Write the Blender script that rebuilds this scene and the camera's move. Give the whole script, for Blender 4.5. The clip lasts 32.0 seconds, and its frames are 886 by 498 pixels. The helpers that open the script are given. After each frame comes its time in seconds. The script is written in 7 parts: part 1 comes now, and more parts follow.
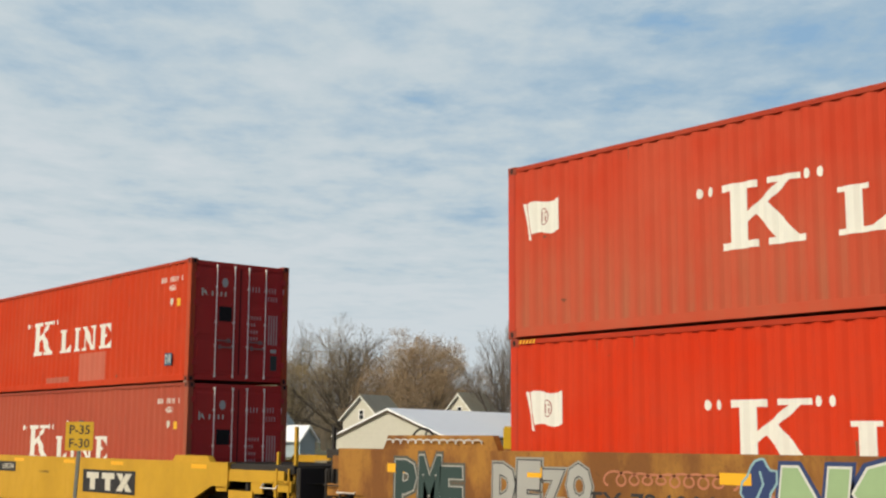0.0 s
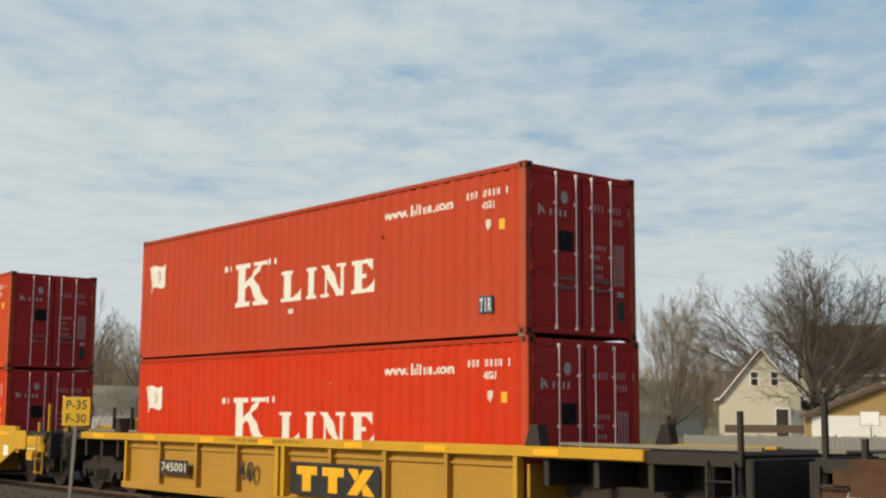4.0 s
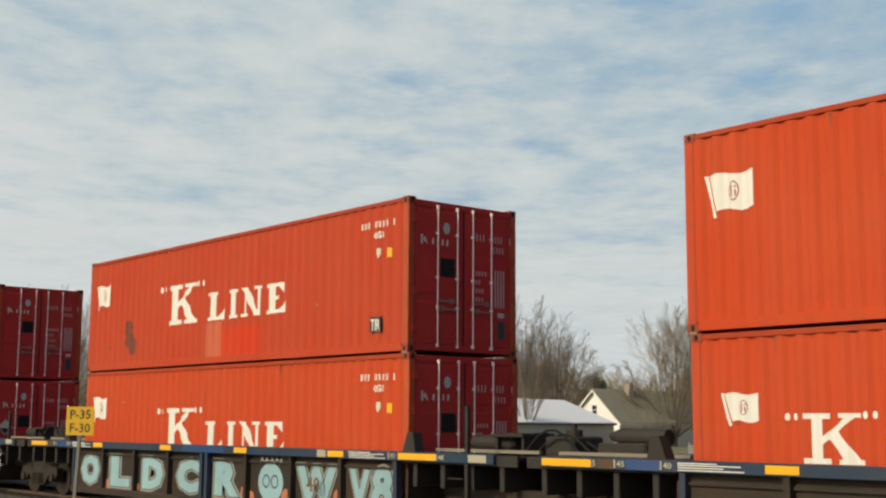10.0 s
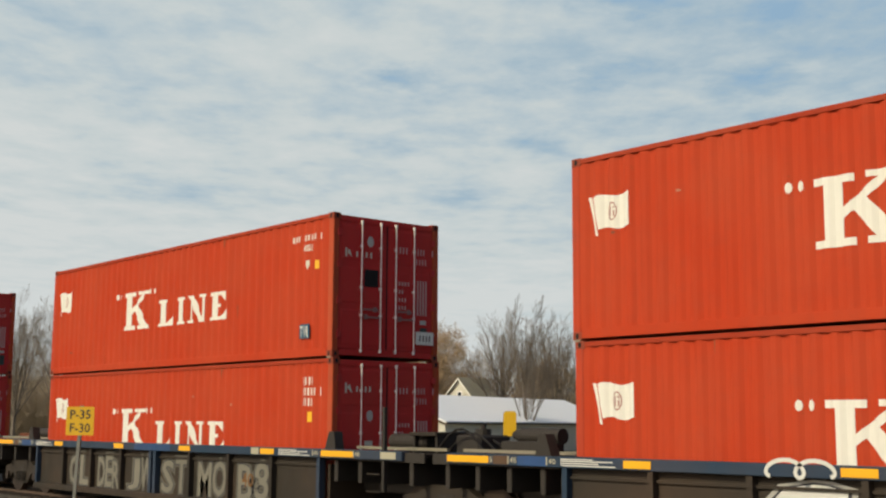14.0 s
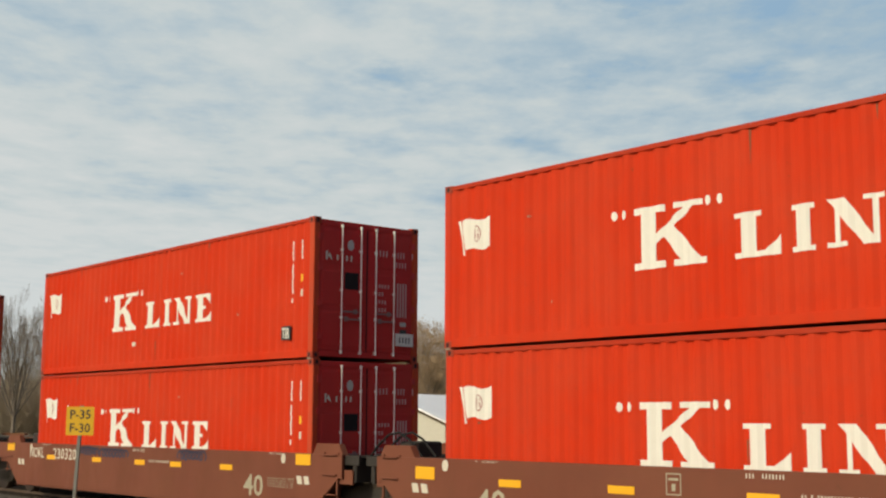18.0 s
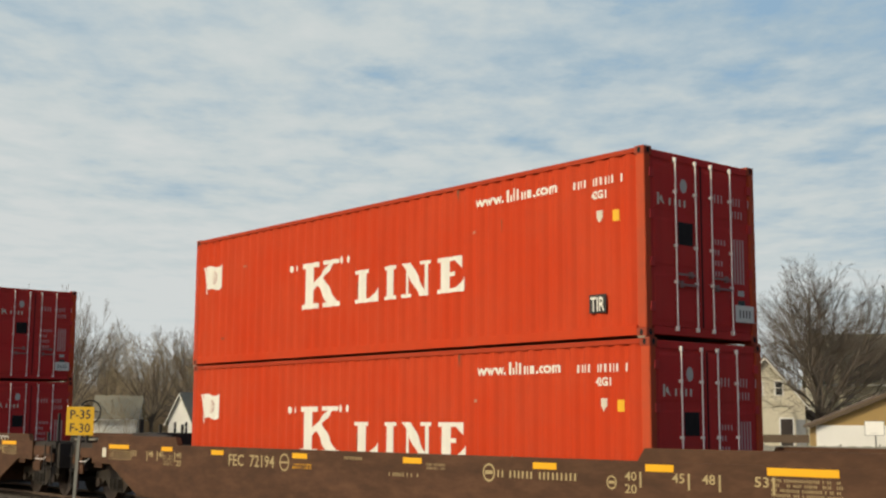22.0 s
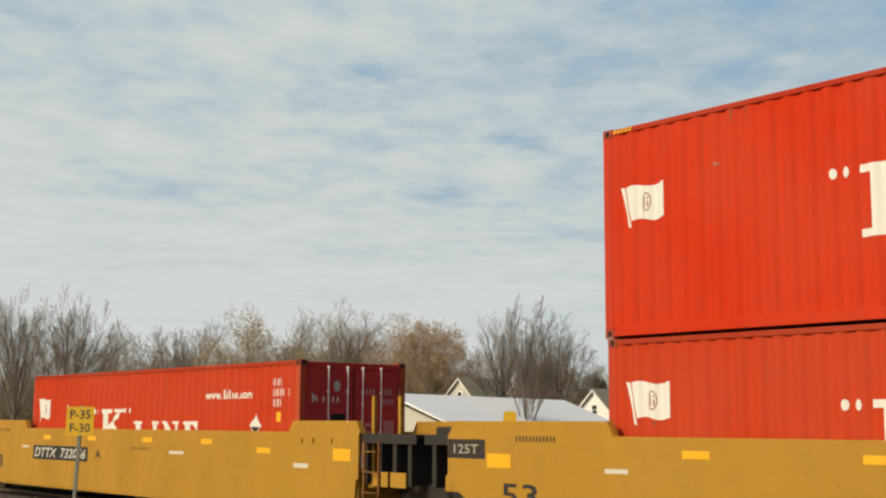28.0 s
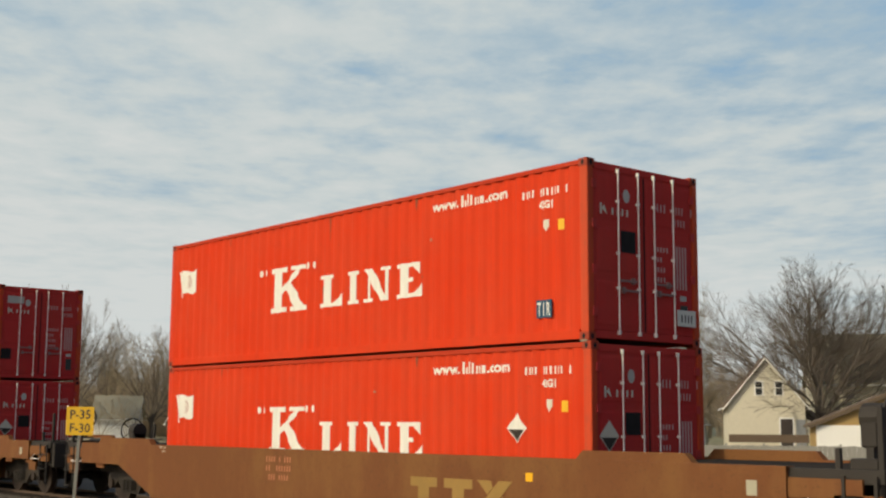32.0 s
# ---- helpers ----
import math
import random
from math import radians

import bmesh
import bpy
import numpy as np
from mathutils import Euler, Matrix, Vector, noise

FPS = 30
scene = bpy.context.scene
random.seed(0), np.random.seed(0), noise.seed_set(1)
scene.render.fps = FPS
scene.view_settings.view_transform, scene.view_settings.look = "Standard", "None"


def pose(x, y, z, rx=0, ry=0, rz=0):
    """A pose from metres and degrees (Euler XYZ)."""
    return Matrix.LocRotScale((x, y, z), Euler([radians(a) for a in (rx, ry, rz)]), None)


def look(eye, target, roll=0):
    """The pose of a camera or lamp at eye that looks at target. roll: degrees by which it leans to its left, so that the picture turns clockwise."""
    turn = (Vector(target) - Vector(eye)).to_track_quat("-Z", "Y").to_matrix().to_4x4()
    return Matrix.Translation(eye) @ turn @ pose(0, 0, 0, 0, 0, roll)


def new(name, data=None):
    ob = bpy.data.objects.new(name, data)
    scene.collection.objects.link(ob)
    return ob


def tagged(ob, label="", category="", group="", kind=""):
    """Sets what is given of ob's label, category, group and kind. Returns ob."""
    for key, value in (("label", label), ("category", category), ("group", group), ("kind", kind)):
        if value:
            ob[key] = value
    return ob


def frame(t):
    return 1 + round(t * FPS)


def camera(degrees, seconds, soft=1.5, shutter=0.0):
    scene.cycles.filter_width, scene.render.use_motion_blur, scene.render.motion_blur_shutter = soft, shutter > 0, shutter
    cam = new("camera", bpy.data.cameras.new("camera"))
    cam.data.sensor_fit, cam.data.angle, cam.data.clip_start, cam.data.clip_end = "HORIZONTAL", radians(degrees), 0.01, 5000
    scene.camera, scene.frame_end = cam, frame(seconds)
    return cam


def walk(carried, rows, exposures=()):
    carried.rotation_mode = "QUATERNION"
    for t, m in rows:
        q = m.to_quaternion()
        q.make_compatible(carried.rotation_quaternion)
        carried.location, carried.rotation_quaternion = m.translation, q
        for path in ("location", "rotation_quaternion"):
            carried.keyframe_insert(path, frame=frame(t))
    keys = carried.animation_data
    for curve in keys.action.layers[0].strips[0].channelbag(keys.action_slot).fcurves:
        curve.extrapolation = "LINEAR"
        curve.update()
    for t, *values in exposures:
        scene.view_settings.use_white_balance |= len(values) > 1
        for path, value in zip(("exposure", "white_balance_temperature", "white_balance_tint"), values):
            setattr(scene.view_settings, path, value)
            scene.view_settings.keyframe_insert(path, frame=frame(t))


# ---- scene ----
# World: x along the track (the train runs towards +x), y away from the camera, z up, rail top at z = 0.
EYE = (0.0, 0.0, 1.78)
TRACK_Y = 13.925          # centre line of the train
cam = camera(38.99, 32.0, soft=2.3)
walk(cam, [(t, pose(*EYE, 90 + p, r, y)) for t, y, p, r in (
    (0.0, 49.915, 8.681, -0.34), (2.5, 49.915, 8.681, -0.34), (4.5, 49.71, 7.36, -0.35), (4.6, 49.88, 7.79, -0.35),
    (4.72, 49.915, 7.99, -0.35), (4.9, 49.917, 8.0, -0.35), (5.2, 49.917, 8.0, -0.35), (32.0, 49.917, 8.0, -0.35))],
    # the camera's white balance warms slowly along the shot
    exposures=((0.0, 0.0, 6120, 10), (2.0, 0.0, 6150, 10), (5.0, 0.0, 6380, 10), (7.0, 0.0, 6490, 10), (21.0, 0.0, 6500, 10), (25.0, 0.0, 6580, 10), (32.0, 0.0, 6580, 10)))

# ---- light ----
SUN_AZ, SUN_EL = 186.0, 34.0      # degrees: azimuth counted from +y towards +x
world = bpy.data.worlds.new("sky")
scene.world = world
world.use_nodes = True
wn = world.node_tree
sky = wn.nodes.new("ShaderNodeTexSky")
sky.sky_type, sky.sun_disc = "NISHITA", False
sky.sun_elevation, sky.sun_rotation = radians(SUN_EL), radians(SUN_AZ)
sky.air_density, sky.dust_density, sky.ozone_density = 1.0, 3.5, 0.9
wn.links.new(sky.outputs[0], wn.nodes["Background"].inputs[0])
wn.nodes["Background"].inputs[1].default_value = 0.10
sun = new("sun", bpy.data.lights.new("sun", "SUN"))
sun.data.energy, sun.data.angle, sun.data.color = 2.55, radians(1.2), (1.0, 0.90, 0.63)
sun_dir = Vector((math.sin(radians(SUN_AZ)) * math.cos(radians(SUN_EL)), math.cos(radians(SUN_AZ)) * math.cos(radians(SUN_EL)), math.sin(radians(SUN_EL))))
sun.matrix_world = look(sun_dir * 60, (0, 0, 0))


# ---- materials ----
class Nodes:
    """A small helper to wire one material."""

    def __init__(self, name):
        self.mat = bpy.data.materials.new(name)
        self.mat.use_nodes = True
        self.tree = self.mat.node_tree
        self.bsdf = self.tree.nodes["Principled BSDF"]

    def add(self, kind, **inputs):
        node = self.tree.nodes.new(kind)
        for key, value in inputs.items():
            self.put(node.inputs[key.replace("_", " ")], value)
        return node

    def put(self, socket, value):
        if isinstance(value, bpy.types.NodeSocket):
            self.tree.links.new(value, socket)
        else:
            socket.default_value = value

    def coords(self, scale=(1, 1, 1), kind="Object"):
        tc = self.tree.nodes.new("ShaderNodeTexCoord")
        m = self.add("ShaderNodeMapping", Vector=tc.outputs[kind])
        m.inputs["Scale"].default_value = scale
        return m.outputs[0]

    def noise(self, vector, scale=5.0, detail=4.0, rough=0.6):
        return self.add("ShaderNodeTexNoise", Vector=vector, Scale=scale, Detail=detail, Roughness=rough).outputs["Fac"]

    def span(self, value, a, b, lo=0.0, hi=1.0):
        n = self.add("ShaderNodeMapRange", Value=value)
        n.inputs[1].default_value, n.inputs[2].default_value, n.inputs[3].default_value, n.inputs[4].default_value = a, b, lo, hi
        return n.outputs[0]

    def maths(self, op, a, b=0.0):
        n = self.tree.nodes.new("ShaderNodeMath")
        n.operation = op
        self.put(n.inputs[0], a)
        self.put(n.inputs[1], b)
        return n.outputs[0]

    def mix(self, fac, a, b, blend="MIX"):
        n = self.tree.nodes.new("ShaderNodeMix")
        n.data_type, n.blend_type = "RGBA", blend
        self.put(n.inputs[0], fac)
        for sock, v in ((n.inputs[6], a), (n.inputs[7], b)):
            self.put(sock, (*v, 1.0) if isinstance(v, tuple) and len(v) == 3 else v)
        return n.outputs[2]

    def bump(self, height, strength=0.2, distance=0.01):
        n = self.add("ShaderNodeBump", Height=height)
        n.inputs["Strength"].default_value, n.inputs["Distance"].default_value = strength, distance
        self.tree.links.new(n.outputs[0], self.bsdf.inputs["Normal"])

    def finish(self, color, rough=0.6, metal=0.0, spec=0.35):
        self.put(self.bsdf.inputs["Base Color"], color if not (isinstance(color, tuple) and len(color) == 3) else (*color, 1))
        self.put(self.bsdf.inputs["Roughness"], rough)
        self.put(self.bsdf.inputs["Metallic"], metal)
        self.bsdf.inputs["Specular IOR Level"].default_value = spec
        return self.mat


def painted(name, rust=0.5, fade=0.5, dirt=0.5, rough=0.5, spec=0.18, rust_color=(0.16, 0.06, 0.025), dirt_color=(0.09, 0.07, 0.055), runs=5.0):
    """Weathered paint on steel. The paint itself is the object's own colour."""
    n = Nodes(name)
    info = n.tree.nodes.new("ShaderNodeObjectInfo")
    base = info.outputs["Color"]
    c = n.coords()
    shift = n.add("ShaderNodeVectorMath", **{})
    n.put(shift.inputs[0], c)
    n.put(shift.inputs[1], info.outputs["Location"])
    shift.operation = "ADD"
    c = shift.outputs[0]
    streak = n.add("ShaderNodeMapping", Vector=c)
    streak.inputs["Scale"].default_value = (runs, runs, 0.35)
    big = n.noise(c, 0.55, 3.0)
    st = n.noise(streak.outputs[0], 1.2, 5.0, 0.65)
    fine = n.noise(c, 14.0, 5.0, 0.7)
    pale = n.mix(0.35, base, (0.50, 0.25, 0.13))
    col = n.mix(n.maths("MULTIPLY", n.span(big, 0.35, 0.7), 0.55 * fade), base, pale)
    col = n.mix(n.maths("MULTIPLY", n.span(st, 0.42, 0.72), 0.5 * dirt), col, n.mix(0.6, col, dirt_color))
    film = n.noise(c, 4.0, 6.0, 0.72)
    col = n.mix(n.maths("MULTIPLY", n.span(film, 0.48, 0.72), 0.45 * dirt), col, n.mix(0.45, col, dirt_color))
    rusty = n.maths("MULTIPLY", n.span(fine, 0.62, 0.70), n.span(st, 0.45, 0.65))
    col = n.mix(n.maths("MULTIPLY", rusty, rust), col, rust_color)
    n.bump(fine, 0.06, 0.01)
    return n.finish(col, n.span(st, 0.3, 0.7, rough - 0.08, rough + 0.2), 0.0, spec)


def plain(name, color, rough=0.6, metal=0.0, var=0.25, scale=6.0, spec=0.3, bump=0.1):
    n = Nodes(name)
    c = n.coords()
    f = n.noise(c, scale, 5.0, 0.65)
    g = n.noise(c, scale * 0.13, 2.0)
    dark = tuple(v * (1 - var) for v in color)
    light = tuple(min(1.0, v * (1 + var * 0.7)) for v in color)
    col = n.mix(n.maths("MULTIPLY", n.maths("ADD", f, g), 0.5), dark, light)
    n.bump(f, bump, 0.01)
    return n.finish(col, n.span(f, 0.3, 0.7, max(0.05, rough - 0.1), min(1.0, rough + 0.1)), metal, spec)


def mottled(name):
    """Old paint worn through to brown in large patches and runs."""
    n = Nodes(name)
    info = n.tree.nodes.new("ShaderNodeObjectInfo")
    c = n.coords()
    add = n.tree.nodes.new("ShaderNodeVectorMath")
    add.operation = "ADD"
    n.put(add.inputs[0], c)
    n.put(add.inputs[1], info.outputs["Location"])
    m = n.add("ShaderNodeMapping", Vector=add.outputs[0])
    m.inputs["Scale"].default_value = (0.8, 1.0, 0.32)
    big, mid, fine = n.noise(m.outputs[0], 0.9, 6.0, 0.68), n.noise(m.outputs[0], 4.0, 5.0, 0.7), n.noise(c, 22.0, 4.0, 0.7)
    col = n.mix(n.maths("MULTIPLY", n.span(big, 0.41, 0.53), 0.78), info.outputs["Color"], (0.15, 0.056, 0.022))
    col = n.mix(n.maths("MULTIPLY", n.span(mid, 0.50, 0.70), 0.45), col, (0.20, 0.085, 0.03))
    col = n.mix(n.maths("MULTIPLY", n.span(fine, 0.55, 0.75), 0.5), col, (0.06, 0.035, 0.022))
    n.bump(fine, 0.15, 0.01)
    return n.finish(col, 0.75, 0.0, 0.15)


def grimy(name):
    """Dark car paint under road film: pale scuffs, brown smears and darker runs in broad soft shapes."""
    n = Nodes(name)
    info = n.tree.nodes.new("ShaderNodeObjectInfo")
    add = n.tree.nodes.new("ShaderNodeVectorMath")
    add.operation = "ADD"
    n.put(add.inputs[0], n.coords())
    n.put(add.inputs[1], info.outputs["Location"])
    m = n.add("ShaderNodeMapping", Vector=add.outputs[0])
    m.inputs["Scale"].default_value = (0.45, 1.0, 1.3)
    broad, smear, fine = n.noise(m.outputs[0], 1.3, 5.0, 0.62), n.noise(m.outputs[0], 4.5, 5.0, 0.68), n.noise(add.outputs[0], 20.0, 4.0, 0.7)
    col = n.mix(n.maths("MULTIPLY", n.span(broad, 0.46, 0.74), 0.34), info.outputs["Color"], (0.17, 0.085, 0.05))
    col = n.mix(n.maths("MULTIPLY", n.span(smear, 0.50, 0.75), 0.28), col, (0.20, 0.105, 0.06))
    col = n.mix(n.maths("MULTIPLY", n.span(smear, 0.50, 0.30), 0.40), col, (0.035, 0.022, 0.016))
    n.bump(fine, 0.1, 0.01)
    return n.finish(col, 0.7, 0.0, 0.15)


def dusty(name):
    """Sun-faded container paint with brown dust held in the pressed grooves and thicker on the lower rail."""
    n = Nodes(name)
    info = n.tree.nodes.new("ShaderNodeObjectInfo")
    c = n.coords()
    xyz = n.add("ShaderNodeSeparateXYZ", Vector=c)
    groove = n.span(xyz.outputs[1], -1.204, -1.176)
    streak = n.add("ShaderNodeMapping", Vector=c)
    streak.inputs["Scale"].default_value = (3.0, 3.0, 0.4)
    big, st, fine = n.noise(c, 0.6, 3.0), n.noise(streak.outputs[0], 1.4, 5.0, 0.65), n.noise(c, 16.0, 4.0, 0.7)
    film = n.maths("MULTIPLY", n.span(xyz.outputs[2], 1.9, 0.15, 0.15, 1.0), n.span(st, 0.3, 0.62, 0.35, 1.0))
    cover = n.maths("MULTIPLY", film, n.span(groove, 0.0, 1.0, 0.45, 1.0))
    pale = n.mix(n.maths("MULTIPLY", n.span(big, 0.35, 0.7), 0.3), info.outputs["Color"], (0.50, 0.17, 0.10))
    col = n.mix(n.maths("MULTIPLY", cover, 0.66), pale, (0.31, 0.135, 0.075))
    n.bump(fine, 0.06, 0.01)
    return n.finish(col, 0.72, 0.0, 0.07)


M_BOX = painted("container_paint", 0.5, 0.38, 0.36, 0.64, 0.06)
M_CAR = painted("car_paint", 0.5, 0.3, 0.45, 0.6, 0.18, (0.10, 0.05, 0.025), (0.07, 0.05, 0.03), 0.8)
M_GRIMY = grimy("grimy_car_paint")
M_DUSTY = dusty("dusty_container_paint")
M_RUSTY = mottled("rusty_car_paint")
M_STEEL = plain("grimy_black_steel", (0.042, 0.036, 0.031), 0.65, 0.2, 0.45)
M_DECKPLATE = plain("dirty_deck_plate", (0.030, 0.025, 0.021), 0.95, 0.0, 0.5, 5.0, 0.04)
M_GREASE = plain("greasy_cast_steel", (0.045, 0.036, 0.028), 0.6, 0.3, 0.5)
M_WHEEL = plain("wheel_steel", (0.07, 0.052, 0.042), 0.55, 0.6, 0.3)
M_HANDLE = plain("dull_handle_steel", (0.27, 0.15, 0.14), 0.6, 0.0, 0.3)
M_ZINC = plain("galvanised_rod", (0.88, 0.84, 0.79), 0.4, 0.0, 0.15, 9.0, 0.5)
M_DULLRAIL = plain("dull_pale_steel", (0.24, 0.215, 0.16), 0.6, 0.0, 0.25, 5.0)
M_HOLE = plain("near_black", (0.012, 0.010, 0.010), 0.8, 0.0, 0.2)
M_CAST = painted("casting_paint", 1.0, 0.2, 0.9, 0.65, 0.18, (0.19, 0.095, 0.048))
M_WHITE = plain("white_marking_paint", (0.73, 0.715, 0.65), 0.55, 0.0, 0.10, 9.0)
M_CREAM = plain("aged_white_lettering", (0.62, 0.58, 0.48), 0.6, 0.0, 0.2, 9.0)
M_REFLECT = plain("yellow_reflective_tape", (0.85, 0.42, 0.015), 0.45, 0.0, 0.12, 5.0)
M_YELLOW = plain("yellow_label", (0.80, 0.45, 0.02), 0.5, 0.0, 0.1)
M_BLACK = plain("black_lettering", (0.03, 0.028, 0.028), 0.55, 0.0, 0.2)
M_BLUE = plain("blue_sign_plate", (0.025, 0.075, 0.13), 0.45, 0.0, 0.15)
M_MAROON = plain("maroon_emblem", (0.32, 0.10, 0.08), 0.6, 0.0, 0.15)
M_PINKISH = plain("dull_door_marking", (0.58, 0.36, 0.34), 0.6, 0.0, 0.15)
M_GREYGREEN = plain("greyish_door_label", (0.50, 0.47, 0.43), 0.55, 0.0, 0.2)
M_NOTICE = plain("dark_green_door_notice", (0.045, 0.055, 0.05), 0.6, 0.0, 0.3)
M_SIGNAL = plain("traffic_yellow_sign_paint", (0.62, 0.37, 0.012), 0.45, 0.0, 0.10, 4.0)
M_POST = plain("weathered_steel_post", (0.17, 0.175, 0.16), 0.6, 0.2, 0.25)
M_SPRAY = plain("sprayed_white", (0.62, 0.62, 0.58), 0.7, 0.0, 0.25, 4.0)
M_SPRAY_BLUE = plain("sprayed_pale_blue", (0.27, 0.43, 0.47), 0.7, 0.0, 0.5, 3.0)
M_SPRAY_DARK = plain("sprayed_dark", (0.035, 0.035, 0.045), 0.7, 0.0, 0.3, 3.0)
M_SPRAY_TEAL = plain("sprayed_dark_teal", (0.035, 0.06, 0.055), 0.7, 0.0, 0.3, 3.0)
M_SPRAY_GREEN = plain("sprayed_green", (0.30, 0.42, 0.22), 0.7, 0.0, 0.3, 3.0)
M_SPRAY_SILVER = plain("sprayed_silver", (0.40, 0.39, 0.36), 0.5, 0.2, 0.25, 3.0)
M_SPRAY_NAVY = plain("sprayed_navy", (0.03, 0.05, 0.14), 0.7, 0.0, 0.3, 3.0)
M_SPRAY_INK = plain("sprayed_ink_blue", (0.04, 0.042, 0.075), 0.7, 0.0, 0.3, 3.0)
M_SPRAY_WINE = plain("sprayed_wine_red", (0.12, 0.035, 0.035), 0.7, 0.0, 0.4, 3.0)
M_SPRAY_RUST = plain("sprayed_salmon", (0.45, 0.17, 0.09), 0.7, 0.0, 0.3, 3.0)


# ---- mesh tools ----
class Shape:
    def __init__(self):
        self.v, self.f, self.m = [], [], []

    def face(self, pts, mi=0):
        k = len(self.v)
        self.v += [tuple(p) for p in pts]
        self.f.append(tuple(range(k, k + len(pts))))
        self.m.append(mi)
        return self

    def solid(self, lower, upper, mi=0):
        """Two matching rings of points, closed on all sides."""
        k, n = len(self.v), len(lower)
        self.v += [tuple(p) for p in lower] + [tuple(p) for p in upper]
        self.f.append(tuple(range(k + n - 1, k - 1, -1)))
        self.f.append(tuple(range(k + n, k + 2 * n)))
        for i in range(n):
            j = (i + 1) % n
            self.f.append((k + i, k + j, k + n + j, k + n + i))
        self.m += [mi] * (n + 2)
        return self

    def box(self, x0, x1, y0, y1, z0, z1, bev=0.0, mi=0):
        if bev <= 0:
            return self.solid([(x0, y0, z0), (x1, y0, z0), (x1, y1, z0), (x0, y1, z0)], [(x0, y0, z1), (x1, y0, z1), (x1, y1, z1), (x0, y1, z1)], mi)
        b = bev
        def ring(z, e):
            return [(x0 + b * (1 - 0) + e, y0 + e, z), (x1 - b - e, y0 + e, z), (x1 - e, y0 + b + e, z), (x1 - e, y1 - b - e, z),
                    (x1 - b - e, y1 - e, z), (x0 + b + e, y1 - e, z), (x0 + e, y1 - b - e, z), (x0 + e, y0 + b + e, z)]
        rings = [ring(z0, b * 0.6), ring(z0 + b * 0.6, 0), ring(z1 - b * 0.6, 0), ring(z1, b * 0.6)]
        k = len(self.v)
        for r in rings:
            self.v += r
        self.f.append(tuple(range(k + 7, k - 1, -1)))
        self.f.append(tuple(range(k + 24, k + 32)))
        for q in range(3):
            for i in range(8):
                j = (i + 1) % 8
                self.f.append((k + q * 8 + i, k + q * 8 + j, k + q * 8 + 8 + j, k + q * 8 + 8 + i))
        self.m += [mi] * 26
        return self

    def plate(self, outline, y0, y1, mi=0):
        """An outline of (x, z) points with thickness from y0 to y1."""
        return self.solid([(x, y0, z) for x, z in outline], [(x, y1, z) for x, z in outline], mi)

    def tube(self, a, b, r0, r1=None, n=8, mi=0):
        a, b = Vector(a), Vector(b)
        r1 = r0 if r1 is None else r1
        d = (b - a).normalized()
        s = d.orthogonal().normalized()
        t = d.cross(s)
        ring = [s * math.cos(2 * math.pi * i / n) + t * math.sin(2 * math.pi * i / n) for i in range(n)]
        return self.solid([a + p * r0 for p in ring], [b + p * r1 for p in ring], mi)

    def chain(self, pts, r, n=8):
        """One bent rod through all the points."""
        pts = [Vector(p) for p in pts]
        k, m = len(self.v), len(pts)
        side = (pts[1] - pts[0]).orthogonal().normalized()
        for i, p in enumerate(pts):
            d = (pts[min(i + 1, m - 1)] - pts[max(i - 1, 0)]).normalized()
            s = (side - d * side.dot(d)).normalized()
            side = s
            t = d.cross(s)
            self.v += [tuple(p + (s * math.cos(2 * math.pi * q / n) + t * math.sin(2 * math.pi * q / n)) * r) for q in range(n)]
        for i in range(m - 1):
            for q in range(n):
                e = (q + 1) % n
                self.f.append((k + i * n + q, k + i * n + e, k + i * n + n + e, k + i * n + n + q))
        self.f += [tuple(range(k + n - 1, k - 1, -1)), tuple(range(k + (m - 1) * n, k + m * n))]
        self.m += [0] * ((m - 1) * n + 2)
        return self

    def disc(self, c, axis, r, w, n=20, mi=0):
        c, axis = Vector(c), Vector(axis).normalized()
        return self.tube(c - axis * w / 2, c + axis * w / 2, r, r, n, mi)

    def hoop(self, c, axis, r, thick, n=20):
        c, axis = Vector(c), Vector(axis).normalized()
        s = axis.orthogonal().normalized()
        t = axis.cross(s)
        ring = [c + (s * math.cos(2 * math.pi * i / n) + t * math.sin(2 * math.pi * i / n)) * r for i in range(n + 1)]
        return self.chain(ring, thick, 6)

    def mesh(self, name, mats):
        me = bpy.data.meshes.new(name)
        me.from_pydata(self.v, [], self.f)
        for m in mats:
            me.materials.append(m)
        if any(self.m):
            me.polygons.foreach_set("material_index", self.m)
        me.update()
        return me


MESHES = {}


def shared(key, make, mats):
    if key not in MESHES:
        MESHES[key] = make().mesh(str(key[0] if isinstance(key, tuple) else key), mats if isinstance(mats, (list, tuple)) else [mats])
    return MESHES[key]


def piece(name, me, parent, color=None, label="", place=None):
    ob = new(name, me)
    ob.parent = parent
    if place is not None:
        ob.matrix_basis = place
    if color:
        ob.color = (*color, 1.0)
    if label:
        tagged(ob, label)
    if name.endswith("lettering") or name in ("notice_strip", "pale_patch", "logo_pip", "graffiti", "graffiti_outline"):
        tagged(ob, kind="stuff")
    return ob


def part(name, shape, material, parent, label="", color=None):
    return piece(name, shape.mesh(name, material if isinstance(material, (list, tuple)) else [material]), parent, color, label)


def thing(name, label, category, place=None, group="", kind=""):
    ob = new(name)
    ob.empty_display_size = 0.3
    if place is not None:
        ob.matrix_basis = place
    return tagged(ob, label, category, group, kind)


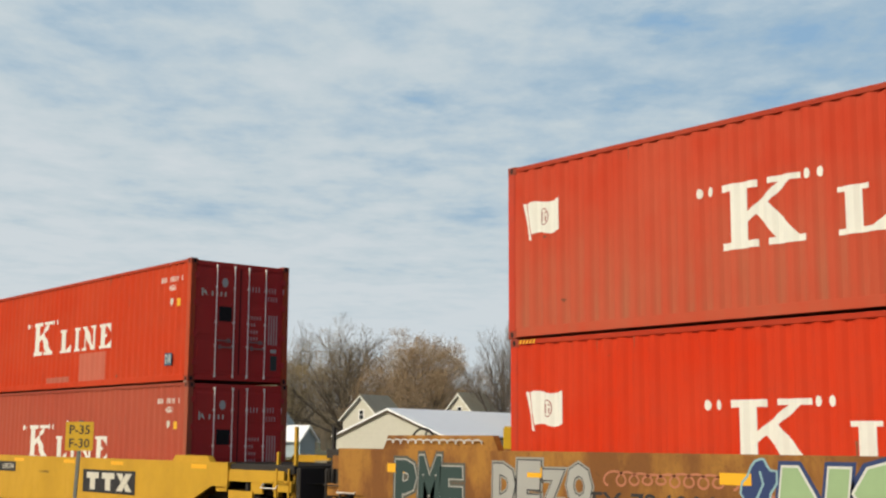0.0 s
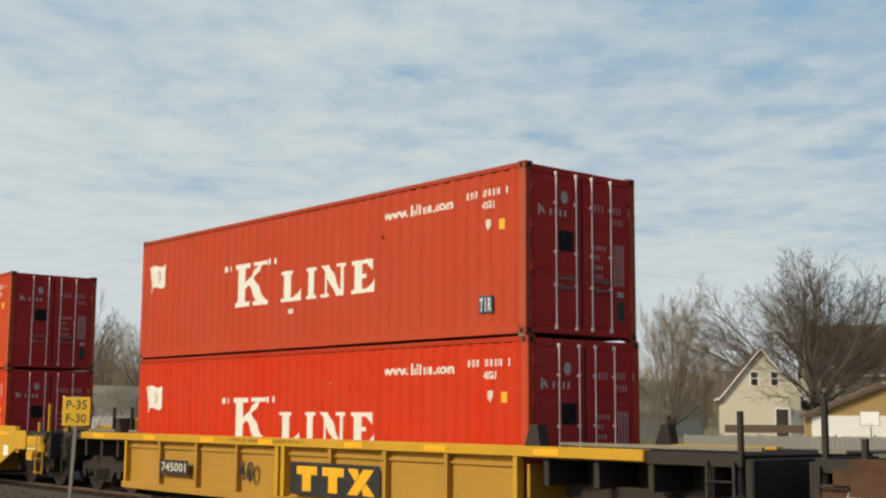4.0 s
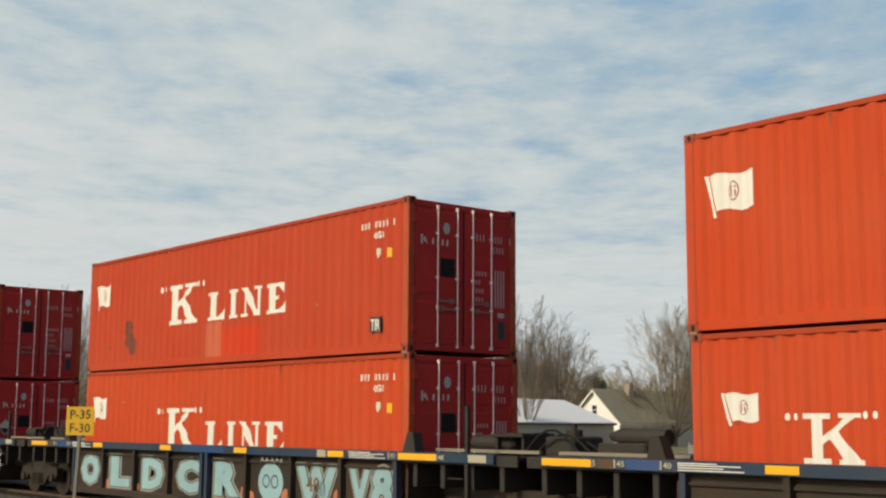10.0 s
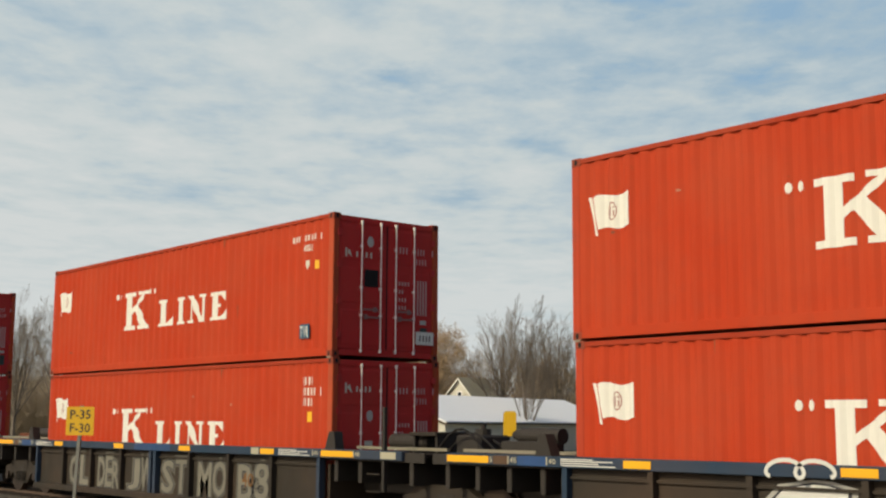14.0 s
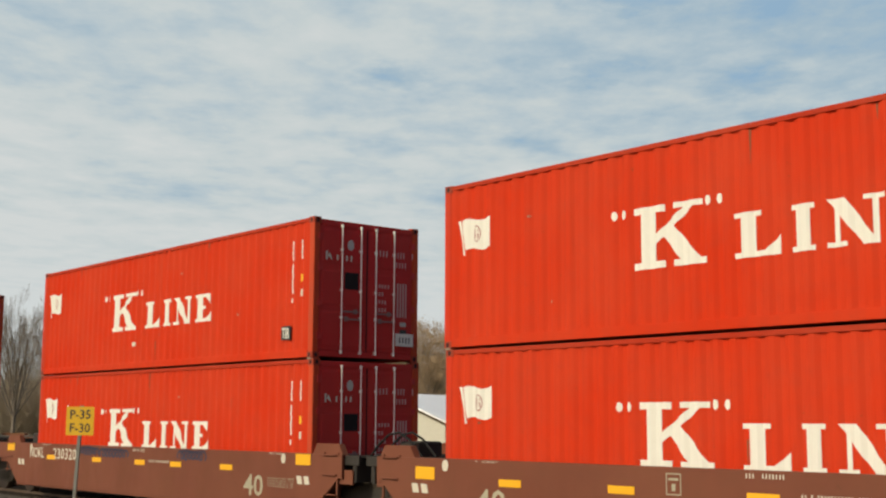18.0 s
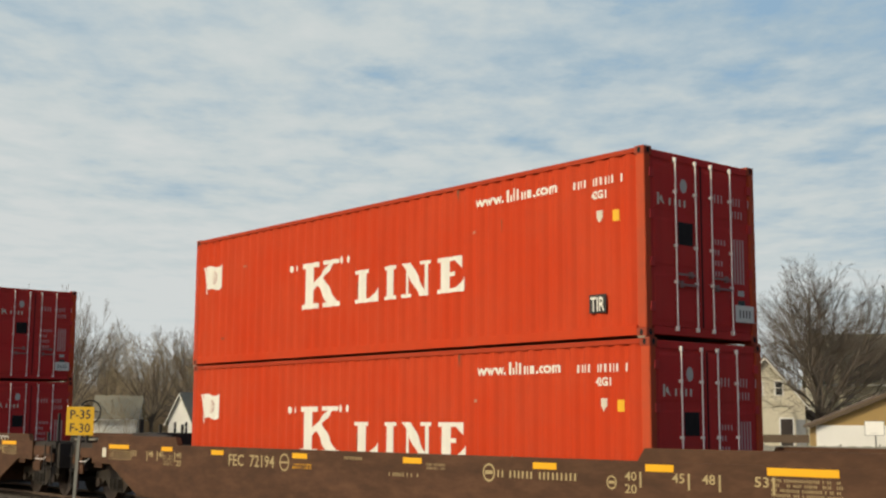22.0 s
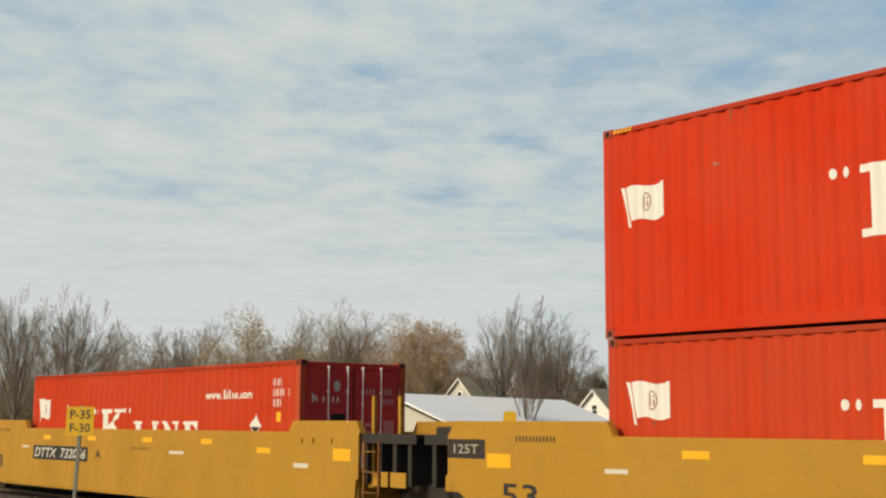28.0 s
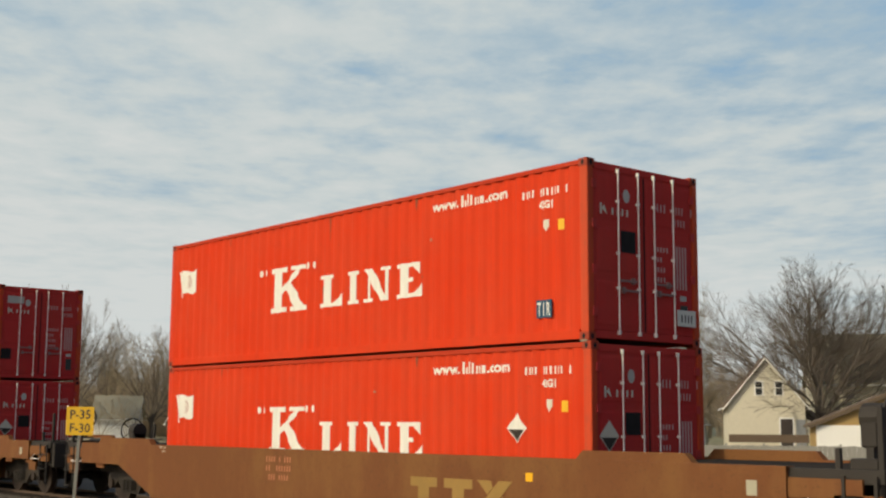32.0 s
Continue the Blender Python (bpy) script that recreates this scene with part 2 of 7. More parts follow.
def text_shape(words, size, slant=0.0, squeeze=1.0, bold=0.012):
    """Flat lettering as 2D polygons (x, z), starting at 0, 0."""
    cu = bpy.data.curves.new("lettering", "FONT")
    cu.body, cu.size, cu.resolution_u, cu.shear, cu.offset = words, size, 2, slant, bold * size
    ob = new("lettering", cu)
    me = bpy.data.meshes.new_from_object(ob)
    polys = [[(me.vertices[i].co.x * squeeze, me.vertices[i].co.y) for i in p.vertices] for p in me.polygons]
    bpy.data.objects.remove(ob)
    bpy.data.curves.remove(cu)
    bpy.data.meshes.remove(me)
    return polys


def shifted(polys, du, dv, k=1.0):
    return [[(u * k + du, v * k + dv) for u, v in p] for p in polys]


def rect(u0, u1, v0, v1):
    return [(u0, v0), (u1, v0), (u1, v1), (u0, v1)]


def bars(u, v, h, pattern, w=0.055, gap=0.03):
    """Unreadable characters as plain bars; a blank in the pattern is a space."""
    out = []
    for k, ch in enumerate(pattern):
        if ch != " ":
            lean = (0.0, 0.14, 0.06)[k % 3] * w
            out.append([(u + lean, v), (u + 0.62 * w + lean, v), (u + 0.72 * w, v + h), (u + 0.1 * w, v + h)])
        u += w + gap
    return out


def flat_marks(polys, y):
    """Polygons (u, v) laid flat in the plane of a side, facing -y."""
    s = Shape()
    for p in polys:
        s.face([(u, y, v) for u, v in p])
    return s


def end_marks(polys, x):
    """Polygons (w, v) laid flat on an end, facing +x."""
    s = Shape()
    for p in polys:
        s.face([(x, w, v) for w, v in p])
    return s


# ---- cloud layer and ground ----
def cloud_layer():
    H = 100.0
    n = Nodes("broken_cloud")
    for node in list(n.tree.nodes):
        if node.type == "BSDF_PRINCIPLED":
            n.tree.nodes.remove(node)
    c = n.coords()
    stretch = n.add("ShaderNodeMapping", Vector=c)
    stretch.inputs["Scale"].default_value = (1.0, 0.68, 1.0)
    stretch.inputs["Rotation"].default_value = (0, 0, radians(-4))
    a = n.noise(stretch.outputs[0], 0.044, 8.0, 0.60)
    b = n.noise(stretch.outputs[0], 0.0085, 3.0, 0.5)
    far = n.add("ShaderNodeSeparateXYZ", Vector=c).outputs[1]
    a = n.maths("ADD", n.maths("MULTIPLY", a, n.span(far, 450.0, 1500.0, 1.0, 0.25)), n.span(far, 450.0, 1500.0, 0.0, 0.38))
    thick = n.maths("ADD", n.maths("MULTIPLY", a, 0.54), n.maths("MULTIPLY", b, 0.46))
    warp = n.add("ShaderNodeTexNoise", Vector=c, Scale=0.075, Detail=6.0, Roughness=0.68)
    off = n.tree.nodes.new("ShaderNodeVectorMath")
    off.operation = "MULTIPLY_ADD"
    n.put(off.inputs[0], warp.outputs["Color"])
    off.inputs[1].default_value, off.inputs[2].default_value = (22, 34, 0), (-11, -17, 0)
    bent = n.tree.nodes.new("ShaderNodeVectorMath")
    bent.operation = "ADD"
    n.put(bent.inputs[0], c)
    n.put(bent.inputs[1], off.outputs[0])
    # openings in the cloud: azimuth and elevation in degrees, half widths in metres, depth
    for az, el, rx, ry, depth in ((-2.2, 16.0, 27, 30, 0.16), (0.4, 10.6, 42, 60, 0.14), (7.4, 16.0, 26, 26, 0.12), (14.0, 15.4, 34, 38, 0.15),
                                  (18.2, 12.2, 38, 50, 0.14), (12.8, 9.3, 46, 60, 0.13), (9.0, 8.8, 36, 40, 0.12), (-2.2, 12.9, 36, 40, 0.1),
                                  (-12.6, 10.6, 60, 60, 0.09), (-14.2, 14.6, 26, 24, 0.08), (16.0, 13.8, 30, 26, 0.12), (8.5, 19.4, 44, 26, 0.14),
                                  (-18.5, 19.0, 40, 20, 0.06), (4.2, 13.0, 30, 30, 0.08), (-3.5, 8.0, 60, 70, 0.07), (14.5, 19.0, 60, 30, 0.07)):
        d = H / math.tan(radians(el))
        sub = n.tree.nodes.new("ShaderNodeVectorMath")
        sub.operation = "SUBTRACT"
        n.put(sub.inputs[0], bent.outputs[0])
        sub.inputs[1].default_value = (d * math.sin(radians(az)), d * math.cos(radians(az)), 0)
        div = n.tree.nodes.new("ShaderNodeVectorMath")
        div.operation = "DIVIDE"
        n.put(div.inputs[0], sub.outputs[0])
        div.inputs[1].default_value = (rx * d / 880, ry * d / 700, 1)
        ln = n.tree.nodes.new("ShaderNodeVectorMath")
        ln.operation = "LENGTH"
        n.put(ln.inputs[0], div.outputs[0])
        thick = n.maths("SUBTRACT", thick, n.span(ln.outputs["Value"], 0.2, 1.25, depth, 0.0))
    ramp = n.tree.nodes.new("ShaderNodeValToRGB")
    els = ramp.color_ramp.elements
    els[0].position, els[0].color = 0.22, (0.28, 0.43, 0.575, 1)
    els[1].position, els[1].color = 0.62, (0.635, 0.668, 0.66, 1)
    for pos, col in ((0.32, (0.375, 0.49, 0.57, 1)), (0.40, (0.465, 0.555, 0.60, 1)), (0.49, (0.56, 0.62, 0.625, 1))):
        e = els.new(pos)
        e.color = col
    # the cover thins towards the right and overhead
    xyz = n.add("ShaderNodeSeparateXYZ", Vector=c)
    across = n.maths("DIVIDE", xyz.outputs[0], n.maths("MAXIMUM", xyz.outputs[1], 1.0))
    thick = n.maths("SUBTRACT", thick, n.span(across, -0.15, 0.36, -0.02, 0.09))
    thick = n.maths("ADD", thick, n.span(xyz.outputs[1], 300.0, 900.0, -0.055, 0.12))
    n.put(ramp.inputs[0], thick)
    em = n.add("ShaderNodeEmission", Color=ramp.outputs[0], Strength=1.0)
    n.tree.links.new(em.outputs[0], n.tree.nodes["Material Output"].inputs["Surface"])
    s = Shape()
    s.face([(-2200, 200, 0), (2200, 200, 0), (2200, 4400, 0), (-2200, 4400, 0)])
    ob = new("cloud_layer", s.mesh("cloud_layer", [n.mat]))
    tagged(ob, "broken white and grey cloud with pale blue openings", "cloud", kind="structure")
    return ob, H


CLOUDS, CLOUD_H = cloud_layer()


# ---- shipping containers ----
LONG, SHORT, WIDE, STD, HIGH = 12.192, 6.058, 2.438, 2.591, 2.896
HALF = WIDE / 2
PITCH, DEPTH = 0.278, 0.029
WAVE = ((0.0, 0.0), (0.072, 0.0), (0.140, DEPTH), (0.210, DEPTH), (0.278, 0.0))
FACE = 0.012                     # how far the outer flats lie behind the frame


def wave_stops(a, b, start):
    out = [a]
    k = math.floor((a - start) / PITCH)
    while start + k * PITCH < b:
        for u, d in WAVE[:4]:
            x = start + k * PITCH + u
            if a + 1e-4 < x < b - 1e-4:
                out.append(x)
        k += 1
    return out + [b]


def wave_depth(u, start):
    r = (u - start) % PITCH
    for (a, d0), (b, d1) in zip(WAVE, WAVE[1:]):
        if r <= b:
            return d0 + (d1 - d0) * (r - a) / (b - a)
    return 0.0


def clip_strip(poly, a, b):
    for lim, sign in ((a, 1), (b, -1)):
        out = []
        for p, q in zip(poly, poly[1:] + poly[:1]):
            ip, iq = sign * (p[0] - lim) >= 0, sign * (q[0] - lim) >= 0
            if ip:
                out.append(p)
            if ip != iq:
                t = (lim - p[0]) / (q[0] - p[0])
                out.append((lim, p[1] + (q[1] - p[1]) * t))
        poly = out
        if len(poly) < 3:
            return []
    return poly


def on_side(polys, start=0.18, lift=0.004):
    """Paint that follows the corrugation of the near side."""
    s = Shape()
    for p in polys:
        lo, hi = min(u for u, v in p), max(u for u, v in p)
        stops = wave_stops(lo, hi, start)
        for a, b in zip(stops, stops[1:]):
            q = clip_strip(p, a, b)
            if len(q) >= 3:
                s.face([(u, -HALF + FACE - lift + wave_depth(u, start), v) for u, v in q])
    return s


def corrugated(length, z0, z1, start=0.18, side=-1):
    """A side wall; pressed sheet 3 mm thick between the rails."""
    stops = wave_stops(start, length - start, start)
    pts = [(u, side * (HALF - FACE - wave_depth(u, start))) for u in stops]
    pts = [(0.14, pts[0][1])] + pts + [(length - 0.14, pts[-1][1])]      # flat margins that meet the corner posts
    s = Shape()
    t = 0.003 * side
    for (u0, y0), (u1, y1) in zip(pts, pts[1:]):
        quad = [(u0, y0, z0), (u1, y1, z0), (u1, y1, z1), (u0, y0, z1)]
        s.face(quad if side < 0 else quad[::-1])
        back = [(u0, y0 - t, z0), (u0, y0 - t, z1), (u1, y1 - t, z1), (u1, y1 - t, z0)]
        s.face(back if side < 0 else back[::-1])
    return s


def end_wall(x, z0, z1, outward):
    s = Shape()
    pitch, deep = 0.25, 0.045
    k = int((WIDE - 0.3) / pitch)
    w0 = -k * pitch / 2
    pts = []
    for i in range(k):
        for u, d in ((0, 0), (0.09, 0), (0.125, deep), (0.215, deep)):
            pts.append((w0 + i * pitch + u, d))
    pts = [(-HALF + 0.1, 0)] + pts + [(HALF - 0.1, 0)]
    for (a, d0), (b, d1) in zip(pts, pts[1:]):
        q = [(x - outward * (0.02 + d0), a, z0), (x - outward * (0.02 + d1), b, z0), (x - outward * (0.02 + d1), b, z1), (x - outward * (0.02 + d0), a, z1)]
        s.face(q if outward > 0 else q[::-1])
        s.face([(p[0] - outward * 0.003, p[1], p[2]) for p in (q[::-1] if outward > 0 else q)])
    return s


def rail(x0, x1, y, z0, z1, side):
    s = Shape()
    a, b = (y, y + 0.06) if side < 0 else (y - 0.06, y)
    s.box(x0, x1, a, b, z0, z1, 0.008)
    return s


def casting(x, y, z, sx, sy, sz):
    """A corner casting with dark flat ovals for its holes; x, y, z is the outer corner."""
    X, Y, Z = sorted((x, x - sx * 0.178)), sorted((y, y - sy * 0.162)), sorted((z, z - sz * 0.118))
    s = Shape().box(X[0], X[1], Y[0], Y[1], Z[0], Z[1], 0.008)
    cx, cy, cz = (X[0] + X[1]) / 2, (Y[0] + Y[1]) / 2, (Z[0] + Z[1]) / 2
    # no holes are cut: their inner shade is painted as near-black ovals
    oval = [(0.030 * math.cos(i * math.pi / 6), 0.042 * math.sin(i * math.pi / 6)) for i in range(12)]
    s.face([(cx + (a if sy < 0 else -a), y + sy * 0.0015, cz + b) for a, b in oval], 1)
    s.face([(x + sx * 0.0015, cy + (a if sx > 0 else -a), cz + b) for a, b in oval], 1)
    return s


def slab_letter(u, w, v0, v1, stem):
    """Upright bar with a slab at head and foot."""
    c, h = u + w / 2, v1 - v0
    t = 0.11 * h
    return [rect(c - stem / 2, c + stem / 2, v0 + t, v1 - t), rect(u, u + w, v0, v0 + t), rect(u, u + w, v1 - t, v1)]


def emblem_blocks(u, v, k=1.0, kv=1.0):
    """The owner's mark as plain white shapes: a tall bar with a wedge, then four smaller shapes, and round pips."""
    H, h = 0.84 * kv, 0.57 * kv
    out = []
    tall = slab_letter(u, 0.54 * k, v, v + H, 0.25 * k)
    tall += [[(u + 0.395 * k, v + 0.38 * H), (u + 0.395 * k, v + 0.54 * H), (u + 0.84 * k, v + 0.91 * H), (u + 1.02 * k, v + 0.91 * H)], rect(u + 0.70 * k, u + 1.16 * k, v + 0.91 * H, v + H),
             [(u + 0.52 * k, v + 0.486 * H), (u + 0.70 * k, v + 0.6386 * H), (u + 1.12 * k, v + 0.10 * H), (u + 0.80 * k, v + 0.10 * H)], rect(u + 0.70 * k, u + 1.22 * k, v, v + 0.10 * H)]
    out.append(tall)
    x = u + 1.65 * k
    out.append([rect(x + 0.10 * k, x + 0.32 * k, v + 0.12 * h, v + 0.89 * h), rect(x, x + 0.42 * k, v + 0.89 * h, v + h), rect(x, x + 0.69 * k, v, v + 0.12 * h),
                [(x + 0.46 * k, v + 0.12 * h), (x + 0.69 * k, v + 0.12 * h), (x + 0.69 * k, v + 0.42 * h)]])
    out.append(slab_letter(u + 2.49 * k, 0.31 * k, v, v + h, 0.20 * k))
    x = u + 2.98 * k
    out.append([[(x, v + h), (x + 0.24 * k, v + h), (x + 0.66 * k, v), (x + 0.46 * k, v)], rect(x, x + 0.26 * k, v, v + 0.1 * h), rect(x + 0.48 * k, x + 0.75 * k, v + 0.9 * h, v + h),
                [(x + 0.09 * k, v + 0.1 * h), (x + 0.16 * k, v + 0.1 * h), (x + 0.16 * k, v + 0.652 * h), (x + 0.09 * k, v + 0.804 * h)],
                [(x + 0.59 * k, v + 0.9 * h), (x + 0.59 * k, v + 0.167 * h), (x + 0.66 * k, v), (x + 0.66 * k, v + 0.9 * h)]])
    x = u + 3.88 * k
    out.append([rect(x + 0.08 * k, x + 0.30 * k, v + 0.12 * h, v + 0.88 * h), rect(x, x + 0.60 * k, v + 0.88 * h, v + h), rect(x, x + 0.68 * k, v, v + 0.12 * h),
                rect(x + 0.30 * k, x + 0.46 * k, v + 0.45 * h, v + 0.57 * h), [(x + 0.48 * k, v + 0.12 * h), (x + 0.68 * k, v + 0.12 * h), (x + 0.68 * k, v + 0.40 * h)],
                [(x + 0.46 * k, v + 0.88 * h), (x + 0.60 * k, v + 0.64 * h), (x + 0.60 * k, v + 0.88 * h)]])
    pips = []
    for px in (-0.34, -0.17, 1.26, 1.43):
        pips.append([(u + (px + 0.048 * math.cos(i * math.pi / 4)) * k, v + 0.93 * H + (0.0 if px < 0 else 0.02) + 0.068 * math.sin(i * math.pi / 4) * kv) for i in range(8)])
    return out, pips


def flag_marks(u, v):
    """A small white house flag on a pole, with a ring emblem."""
    w, h = 0.68, 0.47
    top = [(u + 0.08 + w * i / 6, v + h + 0.025 * math.sin(i * 1.15) + 0.02) for i in range(7)]
    low = [(u + 0.20 + (w - 0.12) * i / 6, v + 0.025 * math.sin(i * 1.15) + 0.02) for i in range(7)]
    cloth = [[top[i], low[i], low[i + 1], top[i + 1]] for i in range(6)]
    pole = [[(u, v + h + 0.03), (u + 0.06, v + h + 0.03), (u + 0.20, v - 0.06), (u + 0.15, v - 0.06)]]
    cx, cy = u + 0.46, v + h / 2 + 0.02
    ring = []
    for i in range(12):
        a, b = i * math.pi / 6, (i + 1) * math.pi / 6
        ring.append([(cx + 0.085 * math.cos(a), cy + 0.13 * math.sin(a)), (cx + 0.085 * math.cos(b), cy + 0.13 * math.sin(b)),
                     (cx + 0.07 * math.cos(b), cy + 0.112 * math.sin(b)), (cx + 0.07 * math.cos(a), cy + 0.112 * math.sin(a))])
    ring += [rect(cx - 0.045, cx - 0.02, cy - 0.07, cy + 0.07), rect(cx + 0.02, cx + 0.045, cy - 0.07, cy + 0.01), rect(cx + 0.015, cx + 0.045, cy + 0.04, cy + 0.065)]
    return cloth + pole, ring


def fitted(words, u0, u1, v, h, bold=0.03):
    """Lettering stretched to a width and a height."""
    polys = text_shape(words, 1.0, 0.0, 1.0, bold)
    xs, zs = [p[0] for q in polys for p in q], [p[1] for q in polys for p in q]
    ku, kz = (u1 - u0) / (max(xs) - min(xs)), h / (max(zs) - min(zs))
    return [[(u0 + (a - min(xs)) * ku, v + (b - min(zs)) * kz) for a, b in q] for q in polys]


def web_bars(u, v):
    """A web address: its plain ends in letters, the trade name between them as bars."""
    out = fitted("www.", u, u + 0.66, v, 0.115) + fitted(".com", u + 1.27, u + 1.79, v, 0.118)
    x = u + 0.71
    for w, tall, short in ((0.115, 0.185, 0.10), (0.035, 0.185, 0), (0.035, 0.165, 0), (0.115, 0.118, 0.118), (0.09, 0.118, 0.118)):
        out.append(rect(x, x + 0.036, v, v + tall))
        if short:
            out.append(rect(x + w - 0.05, x + w - 0.012, v, v + short))
        x += w + 0.04
    return out


DIAMOND = [(0.0, -0.22), (0.2, 0.0), (0.0, 0.22), (-0.2, 0.0)]


def door_marks(h, style):
    """Markings on the two door leaves: white, dull and dark groups, as (w, v) polygons."""
    top = h
    white, dull, dark, grey = [], [], [], []
    y = -HALF
    ring = [(y + 0.83 + 0.075 * math.cos(i * math.pi / 6), top - 0.47 + 0.10 * math.sin(i * math.pi / 6)) for i in range(12)]
    if style == 1:
        ring = [(a, b - 0.55) for a, b in ring]
        white += [rect(y + 0.28, y + 0.32, top - 0.62, top - 0.44), [(y + 0.32, top - 0.53), (y + 0.44, top - 0.62), (y + 0.38, top - 0.46)]]
        white += bars(y + 0.52, top - 0.6, 0.1, "1111", 0.06, 0.035)
        white += [rect(y + 0.72, y + 0.9, top - 1.55, top - 1.46)]
    else:
        white += [rect(y + 0.27, y + 0.31, top - 0.78, top - 0.62), [(y + 0.31, top - 0.70), (y + 0.42, top - 0.78), (y + 0.36, top - 0.64)]]
        white += bars(y + 0.51, top - 0.77, 0.1, "1111", 0.06, 0.045)
    grey.append(ring)
    dull += bars(y + 1.42, top - 0.62, 0.12, "1111", 0.045, 0.035) + bars(y + 1.86, top - 0.62, 0.12, "1111  1", 0.04, 0.03) + bars(y + 1.90, top - 0.80, 0.11, "1111", 0.04, 0.03)
    for k in range(4):
        dull += bars(y + 1.42, top - 1.22 - 0.15 * k, 0.075, ("11111", "111", "1111", "1111")[k], 0.05, 0.02)
    for k in range(4):
        dull.append(rect(y + 1.93 + 0.065 * k, y + 1.965 + 0.065 * k, top - 1.75, top - 1.10))
    tag = [rect(y + 2.0, y + 2.17, top - 2.30, top - 1.98)]
    grey.append(rect(y + 2.0, y + 2.15, top - 1.92, top - 1.84))
    sq = (0.70, 1.02, 0.98, 1.30) if style != 2 else (0.12, 0.42, 1.75, 2.05)
    if style != 1:
        dark.append(rect(y + sq[0], y + sq[1], top - sq[3], top - sq[2]))
    if style == 2:
        grey.append(rect(y + 0.25, y + 0.72, top - 0.50, top - 0.30))
    return white, dull, dark, grey, tag


def door_leaf(x, y0, y1, z0, z1):
    """The flat sheet of a leaf."""
    return Shape().box(x - 0.05, x - 0.022, y0, y1, z0, z1, 0.004)


def door_field(x, y0, y1, z0, z1, k):
    """One of the three pressed fields of a leaf."""
    h = (z1 - z0) / 3
    a, b = z0 + k * h + 0.05, z0 + (k + 1) * h - 0.05
    return Shape().solid([(x - 0.022, y0 + 0.05, a), (x - 0.022, y1 - 0.05, a), (x - 0.022, y1 - 0.05, b), (x - 0.022, y0 + 0.05, b)],
                         [(x - 0.012, y0 + 0.08, a + 0.04), (x - 0.012, y1 - 0.08, a + 0.04), (x - 0.012, y1 - 0.08, b - 0.04), (x - 0.012, y0 + 0.08, b - 0.04)])


DEEP, VIVID, MUTED = (0.53, 0.025, 0.005), (0.61, 0.041, 0.010), (0.45, 0.047, 0.016)
BRIGHT, MID, ORANGE, FADED, DULL, BROWNISH = (0.55, 0.033, 0.007), (0.50, 0.045, 0.012), (0.505, 0.064, 0.020), (0.485, 0.047, 0.019), (0.39, 0.076, 0.044), (0.455, 0.058, 0.025)
DOOR_TONE = (0.51, 0.037, 0.037)          # crimson for the door ends, with the cool sky shade on them put in
TONE_WORDS = {DEEP: "deep red", VIVID: "vivid red", MUTED: "muted red", BRIGHT: "bright red", MID: "red", ORANGE: "orange-red", FADED: "sun-faded red", DULL: "dull brownish red", BROWNISH: "brownish red"}


